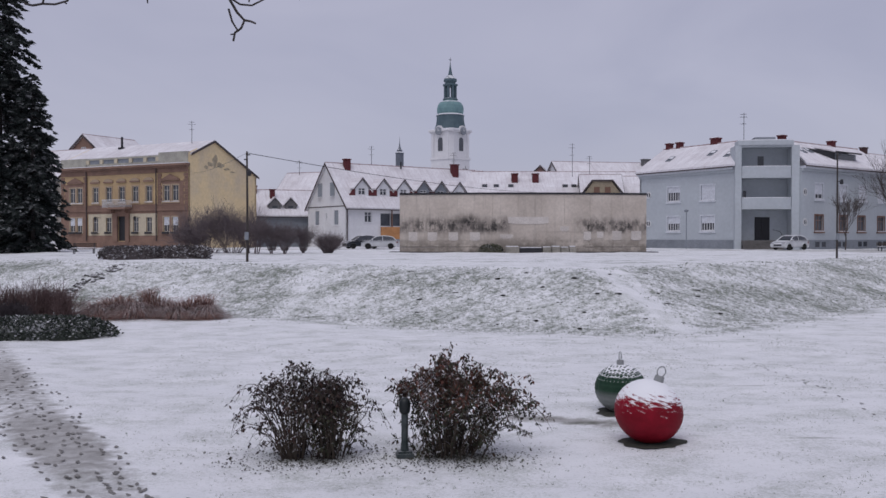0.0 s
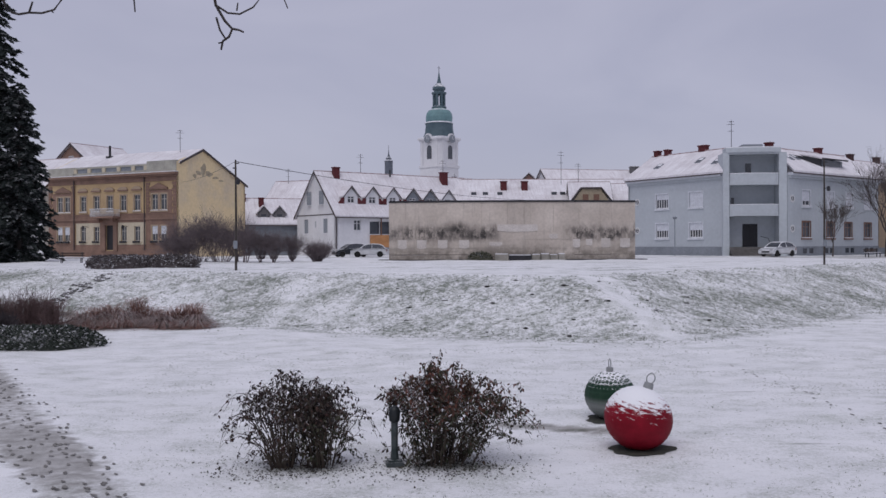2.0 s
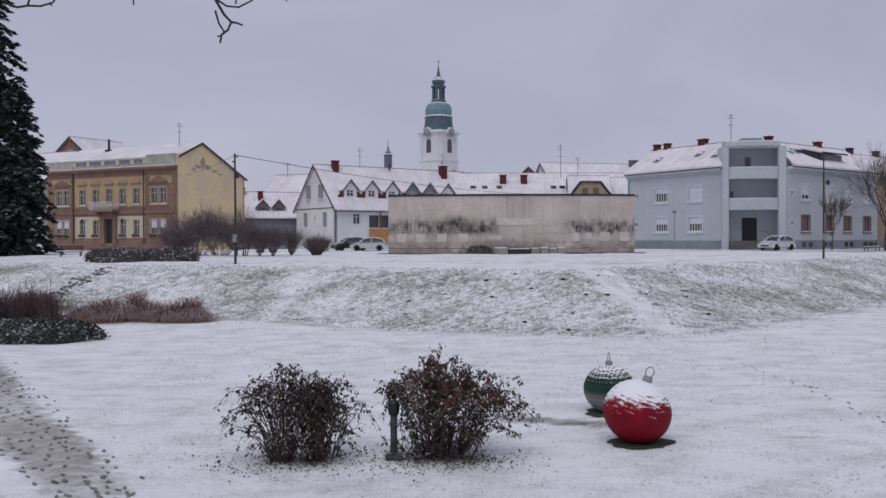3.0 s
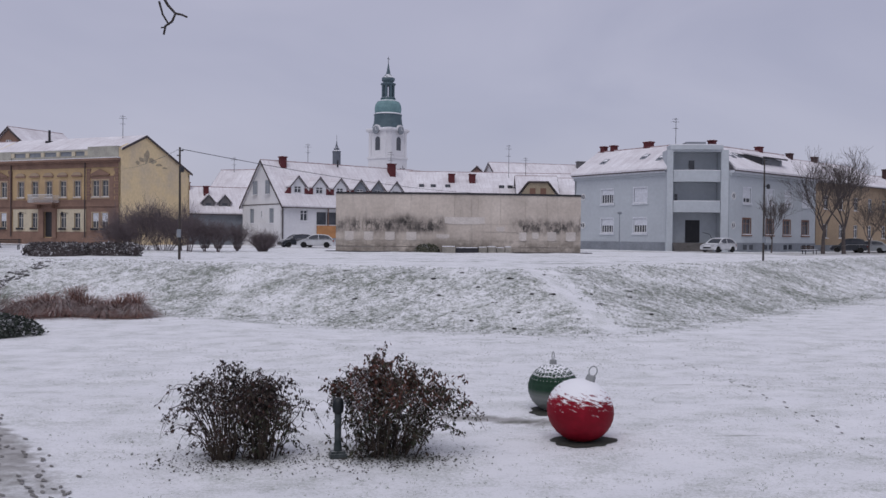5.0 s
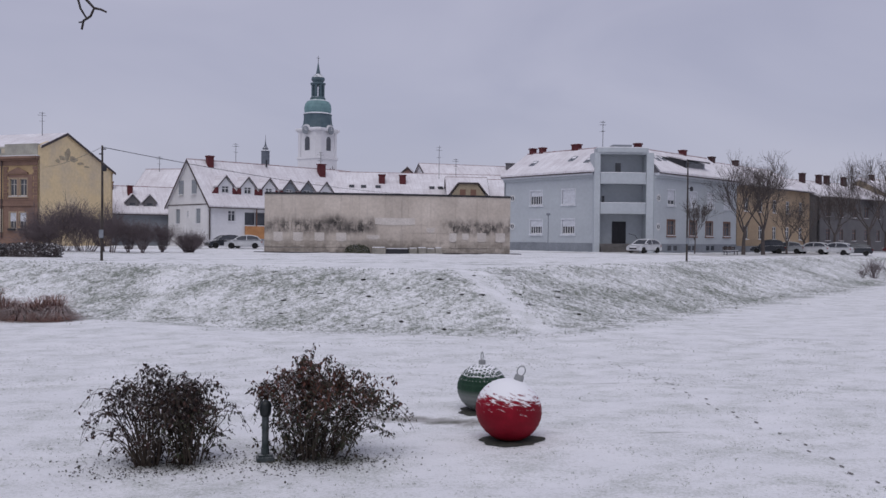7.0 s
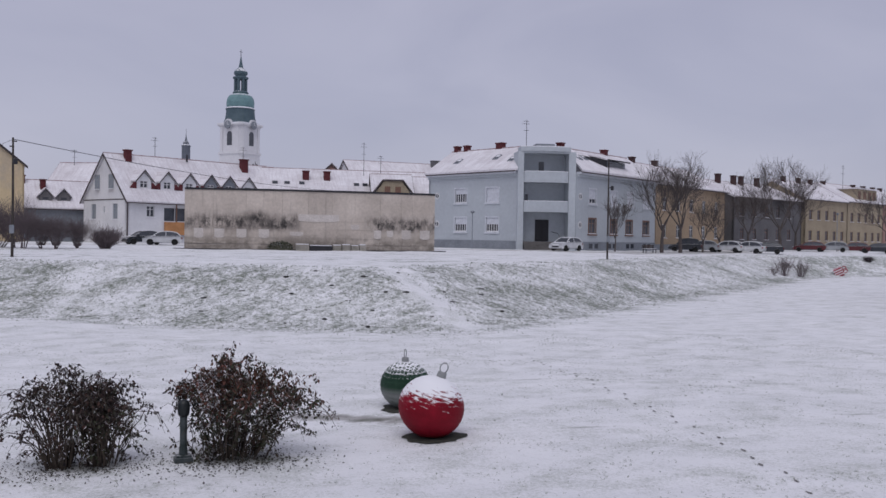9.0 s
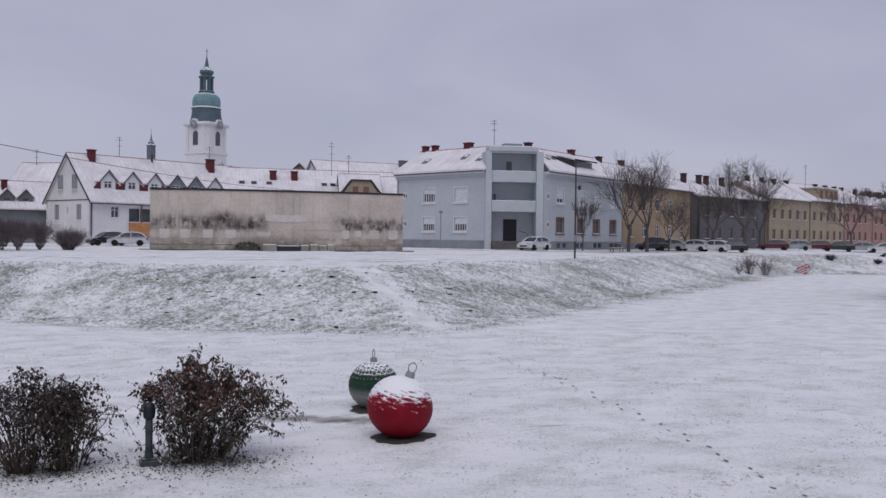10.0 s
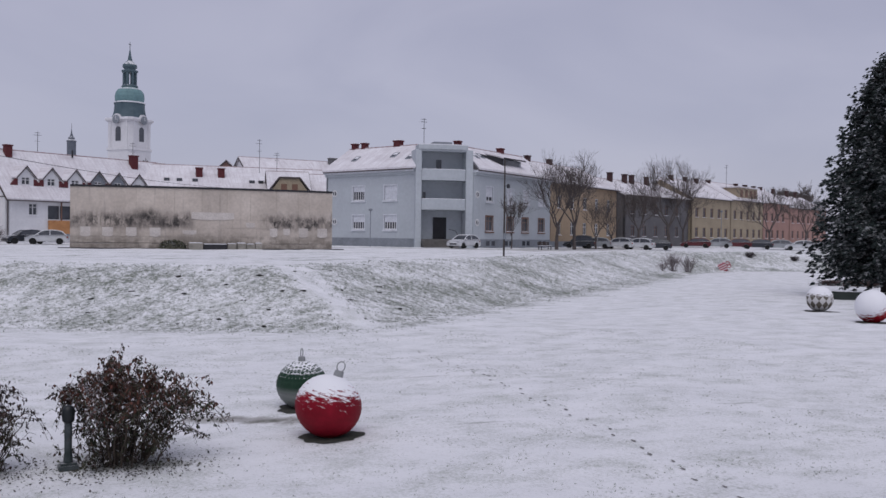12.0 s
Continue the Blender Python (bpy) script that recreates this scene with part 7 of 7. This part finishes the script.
def tufts():
    rng = np.random.default_rng(77)
    # on the bank, dense; on the lawn, scattered in thin places
    x, y = rng.uniform(-30, 75, 80000), rng.uniform(34, 98, 80000)
    d = inside_by(x, y)
    near_foot = ((d > -0.6) | (rng.random(len(d)) < 0.35 * np.exp((d + 0.6) / 0.9))) & (d > -4) & (d < 8.2)
    track = near_line(x, y, [(9.9, 36.8), (8.6, 41.0), (7.4, 46.0)])
    keep = near_foot & (track > 0.5) & (rng.random(len(x)) < np.clip(60 / np.hypot(x, y), 0.3, 1))
    x, y = x[keep], y[keep]
    lx, ly = rng.uniform(-9, 22, 70000), rng.uniform(11.5, 34, 70000)
    patch = np.array([noise.noise((a * 0.35, b * 0.6, 9)) + 0.5 * noise.noise((a * 1.3, b * 1.6, 2)) for a, b in zip(lx, ly)])
    keep = (rng.random(len(lx)) < np.clip(0.10 + 0.45 * patch, 0.02, 0.4)) & (near_line(lx, ly, PATH) > 1.1)
    lx, ly = lx[keep], ly[keep]
    for name, label, px, py, hh, ww in (("bank_grass", "short grass poking through snow on the bank", x, y, 0.075, 0.013), ("lawn_grass", "short grass tips poking through thin snow", lx, ly, 0.035, 0.006)):
        z, d = many_z(px, py)
        n = len(px)
        tris = np.empty((n, 4, 3, 3))
        for k in range(4):
            a = rng.uniform(0, 6.2832, n)
            L = hh * rng.uniform(0.5, 1.2, n)
            ox, oy = rng.normal(0, hh * 0.35, n), rng.normal(0, hh * 0.35, n)
            base = np.stack([px + ox, py + oy, z - 0.01], 1)
            side = np.stack([np.cos(a), np.sin(a), 0 * a], 1) * (ww * rng.uniform(0.6, 1.3, n))[:, None]
            tip = base + np.stack([rng.normal(0, 0.6, n) * L, rng.normal(0, 0.6, n) * L, L], 1)
            tris[:, k, 0], tris[:, k, 1], tris[:, k, 2] = base - side, base + side, tip
        tagged(soup(name, tris.reshape(-1, 3, 3), M_BLADES), label, "grass", kind="stuff")


tufts()


def lump(bm, rng, x, y, z, r, flat=0.45):
    vs = []
    for i, ph in enumerate((0.0, 0.55, 1.1)):
        vs.append([bm.verts.new((x + r * rng.uniform(0.8, 1.2) * math.cos(ph) * math.cos(k * 1.0472), y + r * rng.uniform(0.8, 1.2) * math.cos(ph) * math.sin(k * 1.0472), z + r * flat * math.sin(ph))) for k in range(6)])
    for a, b in zip(vs, vs[1:]):
        for k in range(6):
            bm.faces.new((a[k], a[(k + 1) % 6], b[(k + 1) % 6], b[k]))
    bm.faces.new(vs[-1])


def clods():
    """Dark holes and clods of soil in rows across the bank."""
    rng = random.Random(4)
    for i, dd in enumerate((1.2, 3.0, 4.6, 6.0)):
        for k in range(9):
            x = -3.5 + k * 1.95 + rng.uniform(-0.8, 0.8) + 0.5 * (i % 2)
            ys = np.arange(34, 62, 0.1)
            d = inside_by(np.full(ys.shape, x), ys)
            y = float(ys[int(np.argmin(np.abs(d - dd - rng.uniform(-0.7, 0.7)) + 50 * (d < 0)))])
            if k == 0 and i % 2:
                continue
            bm = bmesh.new()
            lump(bm, rng, 0, 0, -0.02, rng.uniform(0.05, 0.12), 0.7)
            lump(bm, rng, rng.uniform(-0.15, 0.15), 0.05, -0.02, 0.08, 0.6)
            ob = new("soil_clod", mesh_of(bm, "soil_clod", M_CLOD))
            ob.matrix_basis = pose(x, y, full_z(x, y)) @ Matrix.Diagonal((rng.uniform(0.8, 1.5), 0.9, rng.uniform(0.6, 1.1), 1))
            tagged(ob, "dark clod of dug soil in the snowy bank", "soil", "clods on the bank")
    for k in range(110):
        f = k / 109
        x, y = -22.9 + 3.0 * f + rng.gauss(0, 0.42), 50.6 + 5.0 * f + rng.uniform(-0.9, 0.9)
        bm = bmesh.new()
        lump(bm, rng, 0, 0, -0.05, rng.uniform(0.10, 0.21), 0.8)
        ob = new("rock", mesh_of(bm, "rock", M_ROCK))
        ob.matrix_basis = pose(x, y, full_z(x, y), 0, 0, rng.uniform(0, 90))
        tagged(ob, "dark rock half buried in the snowy bank", "rock", "rocks on the bank")


clods()


def footprints():
    rng = random.Random(12)
    def prints(name, label, spots):
        vs, fs = [], []
        for x, y, a, L in spots:
            c, s = math.cos(a), math.sin(a)
            z = full_z(x, y) + 0.014
            k0 = len(vs)
            for i in range(9):
                q = 6.2832 * i / 9
                u, v = L / 2 * math.cos(q), 0.17 * L * math.sin(q) * (1.15 if math.cos(q) > 0 else 0.85)
                vs.append((x + c * u - s * v, y + s * u + c * v, z + 0.0))
            fs.append(list(range(k0, k0 + 9)))
        me = bpy.data.meshes.new(name)
        me.from_pydata(vs, [], fs)
        me.materials.append(M_PRINT)
        tagged(new(name, me), label, "footprints", kind="stuff")
    spots = []
    for k in range(330):
        t = rng.random() ** 0.8
        i = min(3, int(t * 4))
        (ax, ay), (bx, by) = PATH[i + 1], PATH[min(i + 2, 5)]
        f = t * 4 - i
        x, y = ax + (bx - ax) * f, ay + (by - ay) * f
        w = rng.gauss(0, 0.48)
        a = math.atan2(by - ay, bx - ax) + rng.gauss(0, 0.25)
        spots.append((x + w * math.sin(a), y - w * math.cos(a), a, rng.uniform(0.14, 0.22)))
    prints("path_footprints", "many dark trodden footprints on a slushy path", spots)
    spots = []
    line = [(14.5, 46.0), (9.9, 33.5), (9.7, 29.3), (9.64, 23.0), (9.52, 19.2), (9.42, 16.0), (9.2, 14.4), (8.98, 12.8), (8.95, 11.0)]
    for (ax, ay), (bx, by) in zip(line, line[1:]):
        L = math.hypot(bx - ax, by - ay)
        a = math.atan2(by - ay, bx - ax)
        k = 0.0
        while k < L:
            s = 0.07 if (int(k / 0.55) % 2) else -0.07
            if ay < 33:
                spots.append((ax + (bx - ax) * k / L + s * math.sin(a) + rng.gauss(0, 0.03), ay + (by - ay) * k / L - s * math.cos(a), a + rng.gauss(0, 0.1), rng.uniform(0.14, 0.2)))
            k += 0.55
    prints("lawn_footprints", "one line of footprints across the snowy lawn", spots)
    # fallen leaves under the bushes
    rr = np.random.default_rng(3)
    quads = []
    for cx, cy, n in ((-2.45, 16.05, 1100), (0.2, 16.05, 1300)):
        for k in range(n):
            x, y = cx + rr.normal(0, 0.72), cy + rr.normal(-0.12, 0.5)
            z = full_z(x, y) + rr.uniform(0.008, 0.03)
            a, L = rr.uniform(0, 6.28), rr.uniform(0.012, 0.034)
            d, c = np.array([math.cos(a) * L, math.sin(a) * L, rr.normal(0, 0.008)]), np.array([-math.sin(a) * L * 0.5, math.cos(a) * L * 0.5, rr.normal(0, 0.008)])
            p = np.array([x, y, z])
            quads.append((p - d, p + c, p + d, p - c))
    tagged(soup("fallen_leaves", (), M_LITTER, None, quads), "fallen dark leaves on snow under the bushes", "leaves", kind="stuff")


M_LITTER = island_material("sodden_leaf_litter", [(0.03, 0.029, 0.027), (0.07, 0.066, 0.055), (0.045, 0.038, 0.034), (0.11, 0.115, 0.09)])
M_PRINT = material("wet_trodden_ground", (0.13, 0.125, 0.12), (0.24, 0.23, 0.22), 5, 0.8)
footprints()


# ------------------------------------------------------------------ street furniture, cars, small things
M_POST = material("dark_green_post_paint", (0.02, 0.03, 0.03), (0.07, 0.082, 0.086), 5, 0.5, snow=0.3, snow_at=0.9)
M_MOSS = island_material("mossy_rubble", [(0.05, 0.055, 0.035), (0.10, 0.105, 0.07), (0.17, 0.16, 0.13)], snow=0.5, snow_at=0.72)
M_POSTHEAD = material("black_lamp_head", (0.02, 0.024, 0.026), None, 5, 0.4)
M_POLE = material("weathered_pole_wood", (0.045, 0.038, 0.035), (0.07, 0.06, 0.055), 2, 0.9)


def bollard_lamp():
    x, y = -0.68, 15.95
    b = tagged(new("bollard_lamp"), "dark green metal bollard lamp between the bushes", "bollard lamp")
    b.matrix_basis = pose(x, y, gz(x, y), 0, 0, 10)
    bm = bmesh.new()
    prism(bm, [(-0.15, -0.12), (0.15, -0.12), (0.15, 0.12), (-0.15, 0.12)], "z", -0.05, 0.09)
    prism(bm, [(-0.12, -0.1), (0.12, -0.1), (0.12, 0.1), (-0.12, 0.1)], "z", 0.09, 0.13)
    part("base", bm, M_POST, b)
    bm = bmesh.new()
    lathe(bm, [(0.075, 0.13), (0.07, 0.22), (0.06, 0.3), (0.062, 0.78)], 14)
    part("column", bm, M_POST, b, "streaked grey-green column")
    bm = bmesh.new()
    lathe(bm, [(0.06, 0.78), (0.095, 0.82), (0.105, 0.92), (0.1, 1.0), (0.07, 1.055), (0.02, 1.075)], 16)
    part("lamp_head", bm, M_POSTHEAD, b, "black domed lamp head", smooth=True)
    bm = bmesh.new()
    tube(bm, [Vector((0.08, 0, 0.96)), Vector((0.3, 0.05, 0.99)), Vector((0.5, 0.02, 1.0))], [0.012, 0.010, 0.008], 5)
    part("arm", bm, M_POSTHEAD, b)


bollard_lamp()


def pole(name, label, x, y, h, r=0.11, lamp=0.8, box_at=None):
    p = tagged(new(name), label, "pole")
    p.matrix_basis = pose(x, y, gz(x, y))
    bm = bmesh.new()
    tube(bm, [Vector((0, 0, -0.3)), Vector((0.02, 0, h * 0.5)), Vector((0, 0, h))], [r, r * 0.85, r * 0.65], 8)
    part("shaft", bm, M_POLE, p)
    bm = bmesh.new()
    box(bm, -0.06, -0.04, h - 0.25, 0.22, 0.04, h - 0.18)
    box(bm, -0.18, -0.04, h - 0.55, 0.06, 0.04, h - 0.48)
    part("bracket", bm, M_DARK, p)
    bm = bmesh.new()
    z = h * lamp
    tube(bm, [Vector((0, 0, z)), Vector((0.2, -0.28, z + 0.1))], [0.035, 0.03], 5)
    lathe(bm, [(0.04, z + 0.2), (0.12, z + 0.14), (0.14, z - 0.12), (0.08, z - 0.18)], 10, (0.2, -0.3))
    part("floodlight", bm, M_DARK, p, "dark floodlight on the pole")
    bm = bmesh.new()
    box(bm, -0.12, -0.2, 1.4, 0.12, -0.08, 1.9)
    part("junction_box", bm, M_PLINTH, p)
    return p


pole("wooden_pole", "dark wooden pole with floodlight and overhead wire", -12.4, 57.0, 7.0, 0.085)
pole("wooden_pole", "dark wooden pole with a small lamp on the bank", 29.75, 68.0, 8.0, 0.085, 0.72)


def wire(a, b, sag, r=0.016):
    bm = bmesh.new()
    pts = []
    for i in range(25):
        f = i / 24
        p = Vector(a).lerp(Vector(b), f)
        p.z -= sag * 4 * f * (1 - f)
        pts.append(p)
    tube(bm, pts, [r] * 25, 4)
    tagged(new("overhead_wire", mesh_of(bm, "overhead_wire", M_DARK)), "thin sagging overhead wire from the wooden pole", "wire")


wire((-12.4, 57.0, gz(-12.4, 57.0) + 6.9), (14.0, 121.8, 9.9), 0.5, 0.025)
wire((-29.6, 107, 11.5), (-12.4, 57.0, gz(-12.4, 57.0) + 6.9), 0.25, 0.012)


def street_lamp(x, y, h):
    p = tagged(new("street_lamp"), "thin grey street lamp before the pale blue house", "street lamp")
    p.matrix_basis = pose(x, y, gz(x, y))
    bm = bmesh.new()
    tube(bm, [Vector((0, 0, -0.2)), Vector((0, 0, h))], [0.06, 0.045], 8)
    part("shaft", bm, M_PLINTH, p)
    bm = bmesh.new()
    lathe(bm, [(0.05, h), (0.2, h + 0.05), (0.24, h + 0.22), (0.1, h + 0.3)], 12)
    part("lamp_head", bm, M_PLINTH, p)


street_lamp(25.8, 95.5, 3.9)
street_lamp(88.5, 118.0, 5.5)


# ---- cars
M_TYRE = material("black_rubber", (0.02, 0.02, 0.02), None, 5, 0.9)
M_RIM = material("alloy_rim", (0.35, 0.36, 0.38), None, 5, 0.4, metal=0.6)
M_LAMP = material("car_lamp_glass", (0.55, 0.55, 0.58), None, 5, 0.2)
M_TAIL = material("red_tail_lamp", (0.25, 0.01, 0.01), None, 5, 0.3)
PAINT = {k: material(k + "_car_paint", c, None, 1, 0.3, spec=0.6, fine=0.03, snow=0.95, snow_at=0.66) for k, c in dict(white=(0.70, 0.71, 0.73), silver=(0.42, 0.44, 0.46), dark=(0.03, 0.035, 0.045), red=(0.11, 0.012, 0.017)).items()}


def car(colour, label, x, y, turn, length=4.1, tall=1.45, z=None):
    c = tagged(new("car"), label, "car", "parked cars")
    c.matrix_basis = pose(x, y, gz(x, y) if z is None else z, 0, 0, turn)
    L, W = length, 1.72
    def arch(cx):
        return [(cx + 0.37 * math.cos(q), 0.30 + 0.37 * math.sin(q)) for q in np.linspace(math.pi, 0.0, 7)]
    bm = bmesh.new()
    # side outline from the nose over bonnet, belt line and tail, then back under the sills with wheel arches
    side = [(-L * 0.5, 0.34), (-L * 0.495, 0.55), (-L * 0.47, 0.70), (-L * 0.40, 0.79), (-L * 0.24, 0.90), (0.0, 0.93), (L * 0.3, 0.96), (L * 0.455, 0.97), (L * 0.485, 0.86), (L * 0.50, 0.60), (L * 0.49, 0.34)]
    under = [(L * 0.45, 0.24)] + [p for p in arch(L * 0.31)[::-1]] + [p for p in arch(-L * 0.31)[::-1]] + [(-L * 0.45, 0.24)]
    outline = side + under
    rings = []
    for y, k in ((-W / 2 + 0.10, 0.93), (-W / 2 + 0.01, 0.985), (-W / 2, 1.0), (W / 2, 1.0), (W / 2 - 0.01, 0.985), (W / 2 - 0.10, 0.93)):
        rings.append([bm.verts.new((px * (0.985 if k < 0.95 else 1.0), y, 0.58 + (pz - 0.58) * (1.0 if pz < 0.6 else (1.06 if k < 0.95 else 1.0)))) for px, pz in outline])
    rings = [rings[0], rings[2], rings[3], rings[5]]
    for r0, r1 in zip(rings, rings[1:]):
        for i in range(len(outline)):
            j = (i + 1) % len(outline)
            bm.faces.new((r0[i], r0[j], r1[j], r1[i]))
    bm.faces.new(rings[0][::-1])
    bm.faces.new(rings[-1])
    loose = [v for v in bm.verts if not v.link_faces]
    for v in loose:
        bm.verts.remove(v)
    part("body", bm, PAINT[colour], c)
    bm = bmesh.new()
    top = [(-L * 0.26, 0.90), (-L * 0.12, tall - 0.16), (-L * 0.04, tall - 0.05), (L * 0.10, tall), (L * 0.26, tall - 0.04), (L * 0.37, tall - 0.16), (L * 0.465, 0.93)]
    lo, hi = W / 2 - 0.06, W / 2 - 0.24
    vs = []
    for q in (-1, 1):
        vs.append([bm.verts.new((px, q * (lo + (hi - lo) * (pz - 0.9) / (tall - 0.9)), pz)) for px, pz in top])
    k = len(top)
    bm.faces.new(vs[0])
    bm.faces.new(vs[1][::-1])
    for i in range(k):
        j = (i + 1) % k
        bm.faces.new((vs[0][j], vs[0][i], vs[1][i], vs[1][j]))
    part("cabin", bm, M_GLASS, c, "dark glazed cabin")
    bm = bmesh.new()
    for q in (-1, 1):
        rail = [Vector((px, q * (lo + (hi - lo) * (pz - 0.9) / (tall - 0.9) + 0.006), pz + 0.01)) for px, pz in top]
        tube(bm, rail, [0.045] * k, 5)
        tube(bm, [Vector((L * 0.09, q * (lo + 0.006), 0.92)), Vector((L * 0.09, q * (hi + 0.006), tall))], [0.035, 0.03], 5)
    prism(bm, [(px, pz - 0.02) for px, pz in top[2:5]] + [(px, pz + 0.05) for px, pz in top[2:5][::-1]], "y", -hi - 0.03, hi + 0.03)
    prism(bm, [(-L * 0.45, 0.80), (-L * 0.26, 0.91), (-L * 0.26, 0.95), (-L * 0.45, 0.83)], "y", -W / 2 + 0.16, W / 2 - 0.16)
    part("roof", bm, PAINT[colour], c, "snow-dusted roof, pillars and bonnet")
    for q in (-1, 1):
        boxes("mirror", PAINT[colour], c, (-L * 0.2, q * W / 2 - 0.07, 0.93, -L * 0.2 + 0.12, q * W / 2 + 0.10, 1.06))
    boxes("grille", M_DARK, c, (-L * 0.5 - 0.01, -0.45, 0.40, -L * 0.5 + 0.03, 0.45, 0.56))
    for sx in (-L * 0.31, L * 0.31):
        for s in (-1, 1):
            bm = bmesh.new()
            lathe(bm, [(0.2, -0.1), (0.3, -0.1), (0.32, -0.05), (0.32, 0.07), (0.3, 0.1), (0.2, 0.1)], 18)
            t = part("wheel", bm, M_TYRE, c, at=pose(sx, s * (W / 2 - 0.09), 0.32, 90))
            bm = bmesh.new()
            lathe(bm, [(0.2, -0.085), (0.2, 0.085)], 12)
            part("rim", bm, M_RIM, t)
    for s in (-1, 1):
        boxes("headlight", M_LAMP, c, (-L / 2 + 0.0, s * 0.62 - 0.16, 0.60, -L / 2 + 0.16, s * 0.62 + 0.16, 0.73))
        boxes("tail_light", M_TAIL, c, (L / 2 - 0.1, s * 0.68 - 0.12, 0.66, L / 2 + 0.005, s * 0.68 + 0.12, 0.84))
    return c


car("white", "white hatchback with snow, parked before the blue house", 34.9, 90.6, 33, 3.9)
car("white", "white car parked beside the white house", -7.0, 99.3, 2, 4.0)
car("dark", "dark car parked behind a white one", -9.2, 101.5, 25, 4.0)
for (x, y), col, h in zip(((56.95, 105.69), (59.6, 106.2), (62.3, 104.6), (64.5, 103.3), (66.8, 102.8)), ("dark", "silver", "white", "white", "dark"), (1.7, 1.45, 1.45, 1.5, 1.45)):
    car(col, {"dark": "dark parked car with snow on its roof", "silver": "silver parked car by the street trees", "white": "white parked car covered in snow"}[col], x, y, -32 if col != "white" else -50, 4.2, h)
for (x, y), col in zip(((82.0, 115.4), (85.0, 114.3), (87.2, 112.6), (89.6, 110.8), (92.2, 109.6), (94.4, 107.2), (97.3, 105.6), (100.2, 103.6)), ("red", "silver", "red", "dark", "silver", "white", "silver", "white")):
    car(col, {"dark": "dark estate car parked on the bank", "silver": "silver parked car dusted with snow", "white": "white parked car on the bank", "red": "red parked car on the bank"}[col], x, y, -38, 4.5)


def gift_box():
    x, y = 68.6, 91.0
    g = tagged(new("gift_box"), "big red and white striped gift box, tilted in snow", "gift box")
    g.matrix_basis = pose(x, y, gz(x, y) + 0.33, 15, 62, -20)
    s = 0.47
    for k in range(7):
        x0 = -s + 2 * s * k / 7
        boxes("stripe", M_GIFTRED if k % 2 == 0 else M_FRAME, g, (x0, -s, -s, x0 + 2 * s / 7, s, s))
    bm = bmesh.new()
    for a in (0.5, -0.5):
        k = 12
        pts = [Vector((0.25 * math.sin(6.2832 * i / k) * (1 if a > 0 else -1) + a * 0.3, 0, s + 0.05 + 0.2 * (1 - math.cos(6.2832 * i / k)))) for i in range(k + 1)]
        tube(bm, pts, [0.05] * (k + 1), 5)
    part("bow", bm, M_GIFTRED, g)


M_GIFTRED = material("red_gift_paper", (0.36, 0.02, 0.04), None, 2, 0.5, snow=0.7, snow_at=0.8)
gift_box()


def bench(x, y, turn, w=1.7):
    b = tagged(new("bench"), "dark park bench with snow on the seat", "bench", "park benches")
    b.matrix_basis = pose(x, y, gz(x, y), 0, 0, turn)
    for k in range(3):
        boxes("seat_slat", M_WOODDARK, b, (-w / 2, -0.25 + 0.17 * k, 0.42, w / 2, -0.11 + 0.17 * k, 0.46))
    for k in range(2):
        boxes("back_slat", M_WOODDARK, b, (-w / 2, 0.27, 0.58 + 0.17 * k, w / 2, 0.31, 0.70 + 0.17 * k))
    for sx in (-w / 2 + 0.15, w / 2 - 0.2):
        boxes("leg", M_DARK, b, (sx, -0.24, -0.1, sx + 0.06, -0.17, 0.419))
        boxes("leg", M_DARK, b, (sx, 0.19, -0.1, sx + 0.06, 0.265, 0.9))
    boxes("snow", M_SNOW, b, (-w / 2 + 0.02, -0.24, 0.463, w / 2 - 0.02, 0.2, 0.5))


M_WOODDARK = material("dark_bench_wood", (0.07, 0.05, 0.04), None, 4, 0.8, snow=0.8, snow_at=0.8)
bench(-29.6, 74.2, 8, 1.9)
bench(46.0, 93.5, 20, 1.9)


def planter(x, y, turn):
    p = tagged(new("planter"), "long low dark planter under the fir", "planter")
    p.matrix_basis = pose(x, y, gz(x, y), 0, 0, turn)
    for x0, x1, y0, y1 in ((-2.9, 2.9, -0.5, -0.4), (-2.9, 2.9, 0.4, 0.5), (-2.9, -2.8, -0.398, 0.398), (2.8, 2.9, -0.398, 0.398)):
        boxes("side", M_DARKGREEN, p, (x0, y0, -0.1, x1, y1, 0.48))
    boxes("soil", M_CLOD, p, (-2.79, -0.39, 0.0, 2.79, 0.39, 0.38))
    boxes("snow_rim", M_SNOW, p, (-2.9, 0.4, 0.483, 2.9, 0.5, 0.51))


M_DARKGREEN = material("dark_green_planter", (0.03, 0.038, 0.035), None, 3, 0.8)
planter(46.0, 46.6, -42)

leaf_mound("moss_heap", "mossy green rubble heap at the foot of the stone wall", 4.0, 75.3, 1.0, 0.5, 0.62, 140, M_MOSS, 1300, 0.16, category="moss")
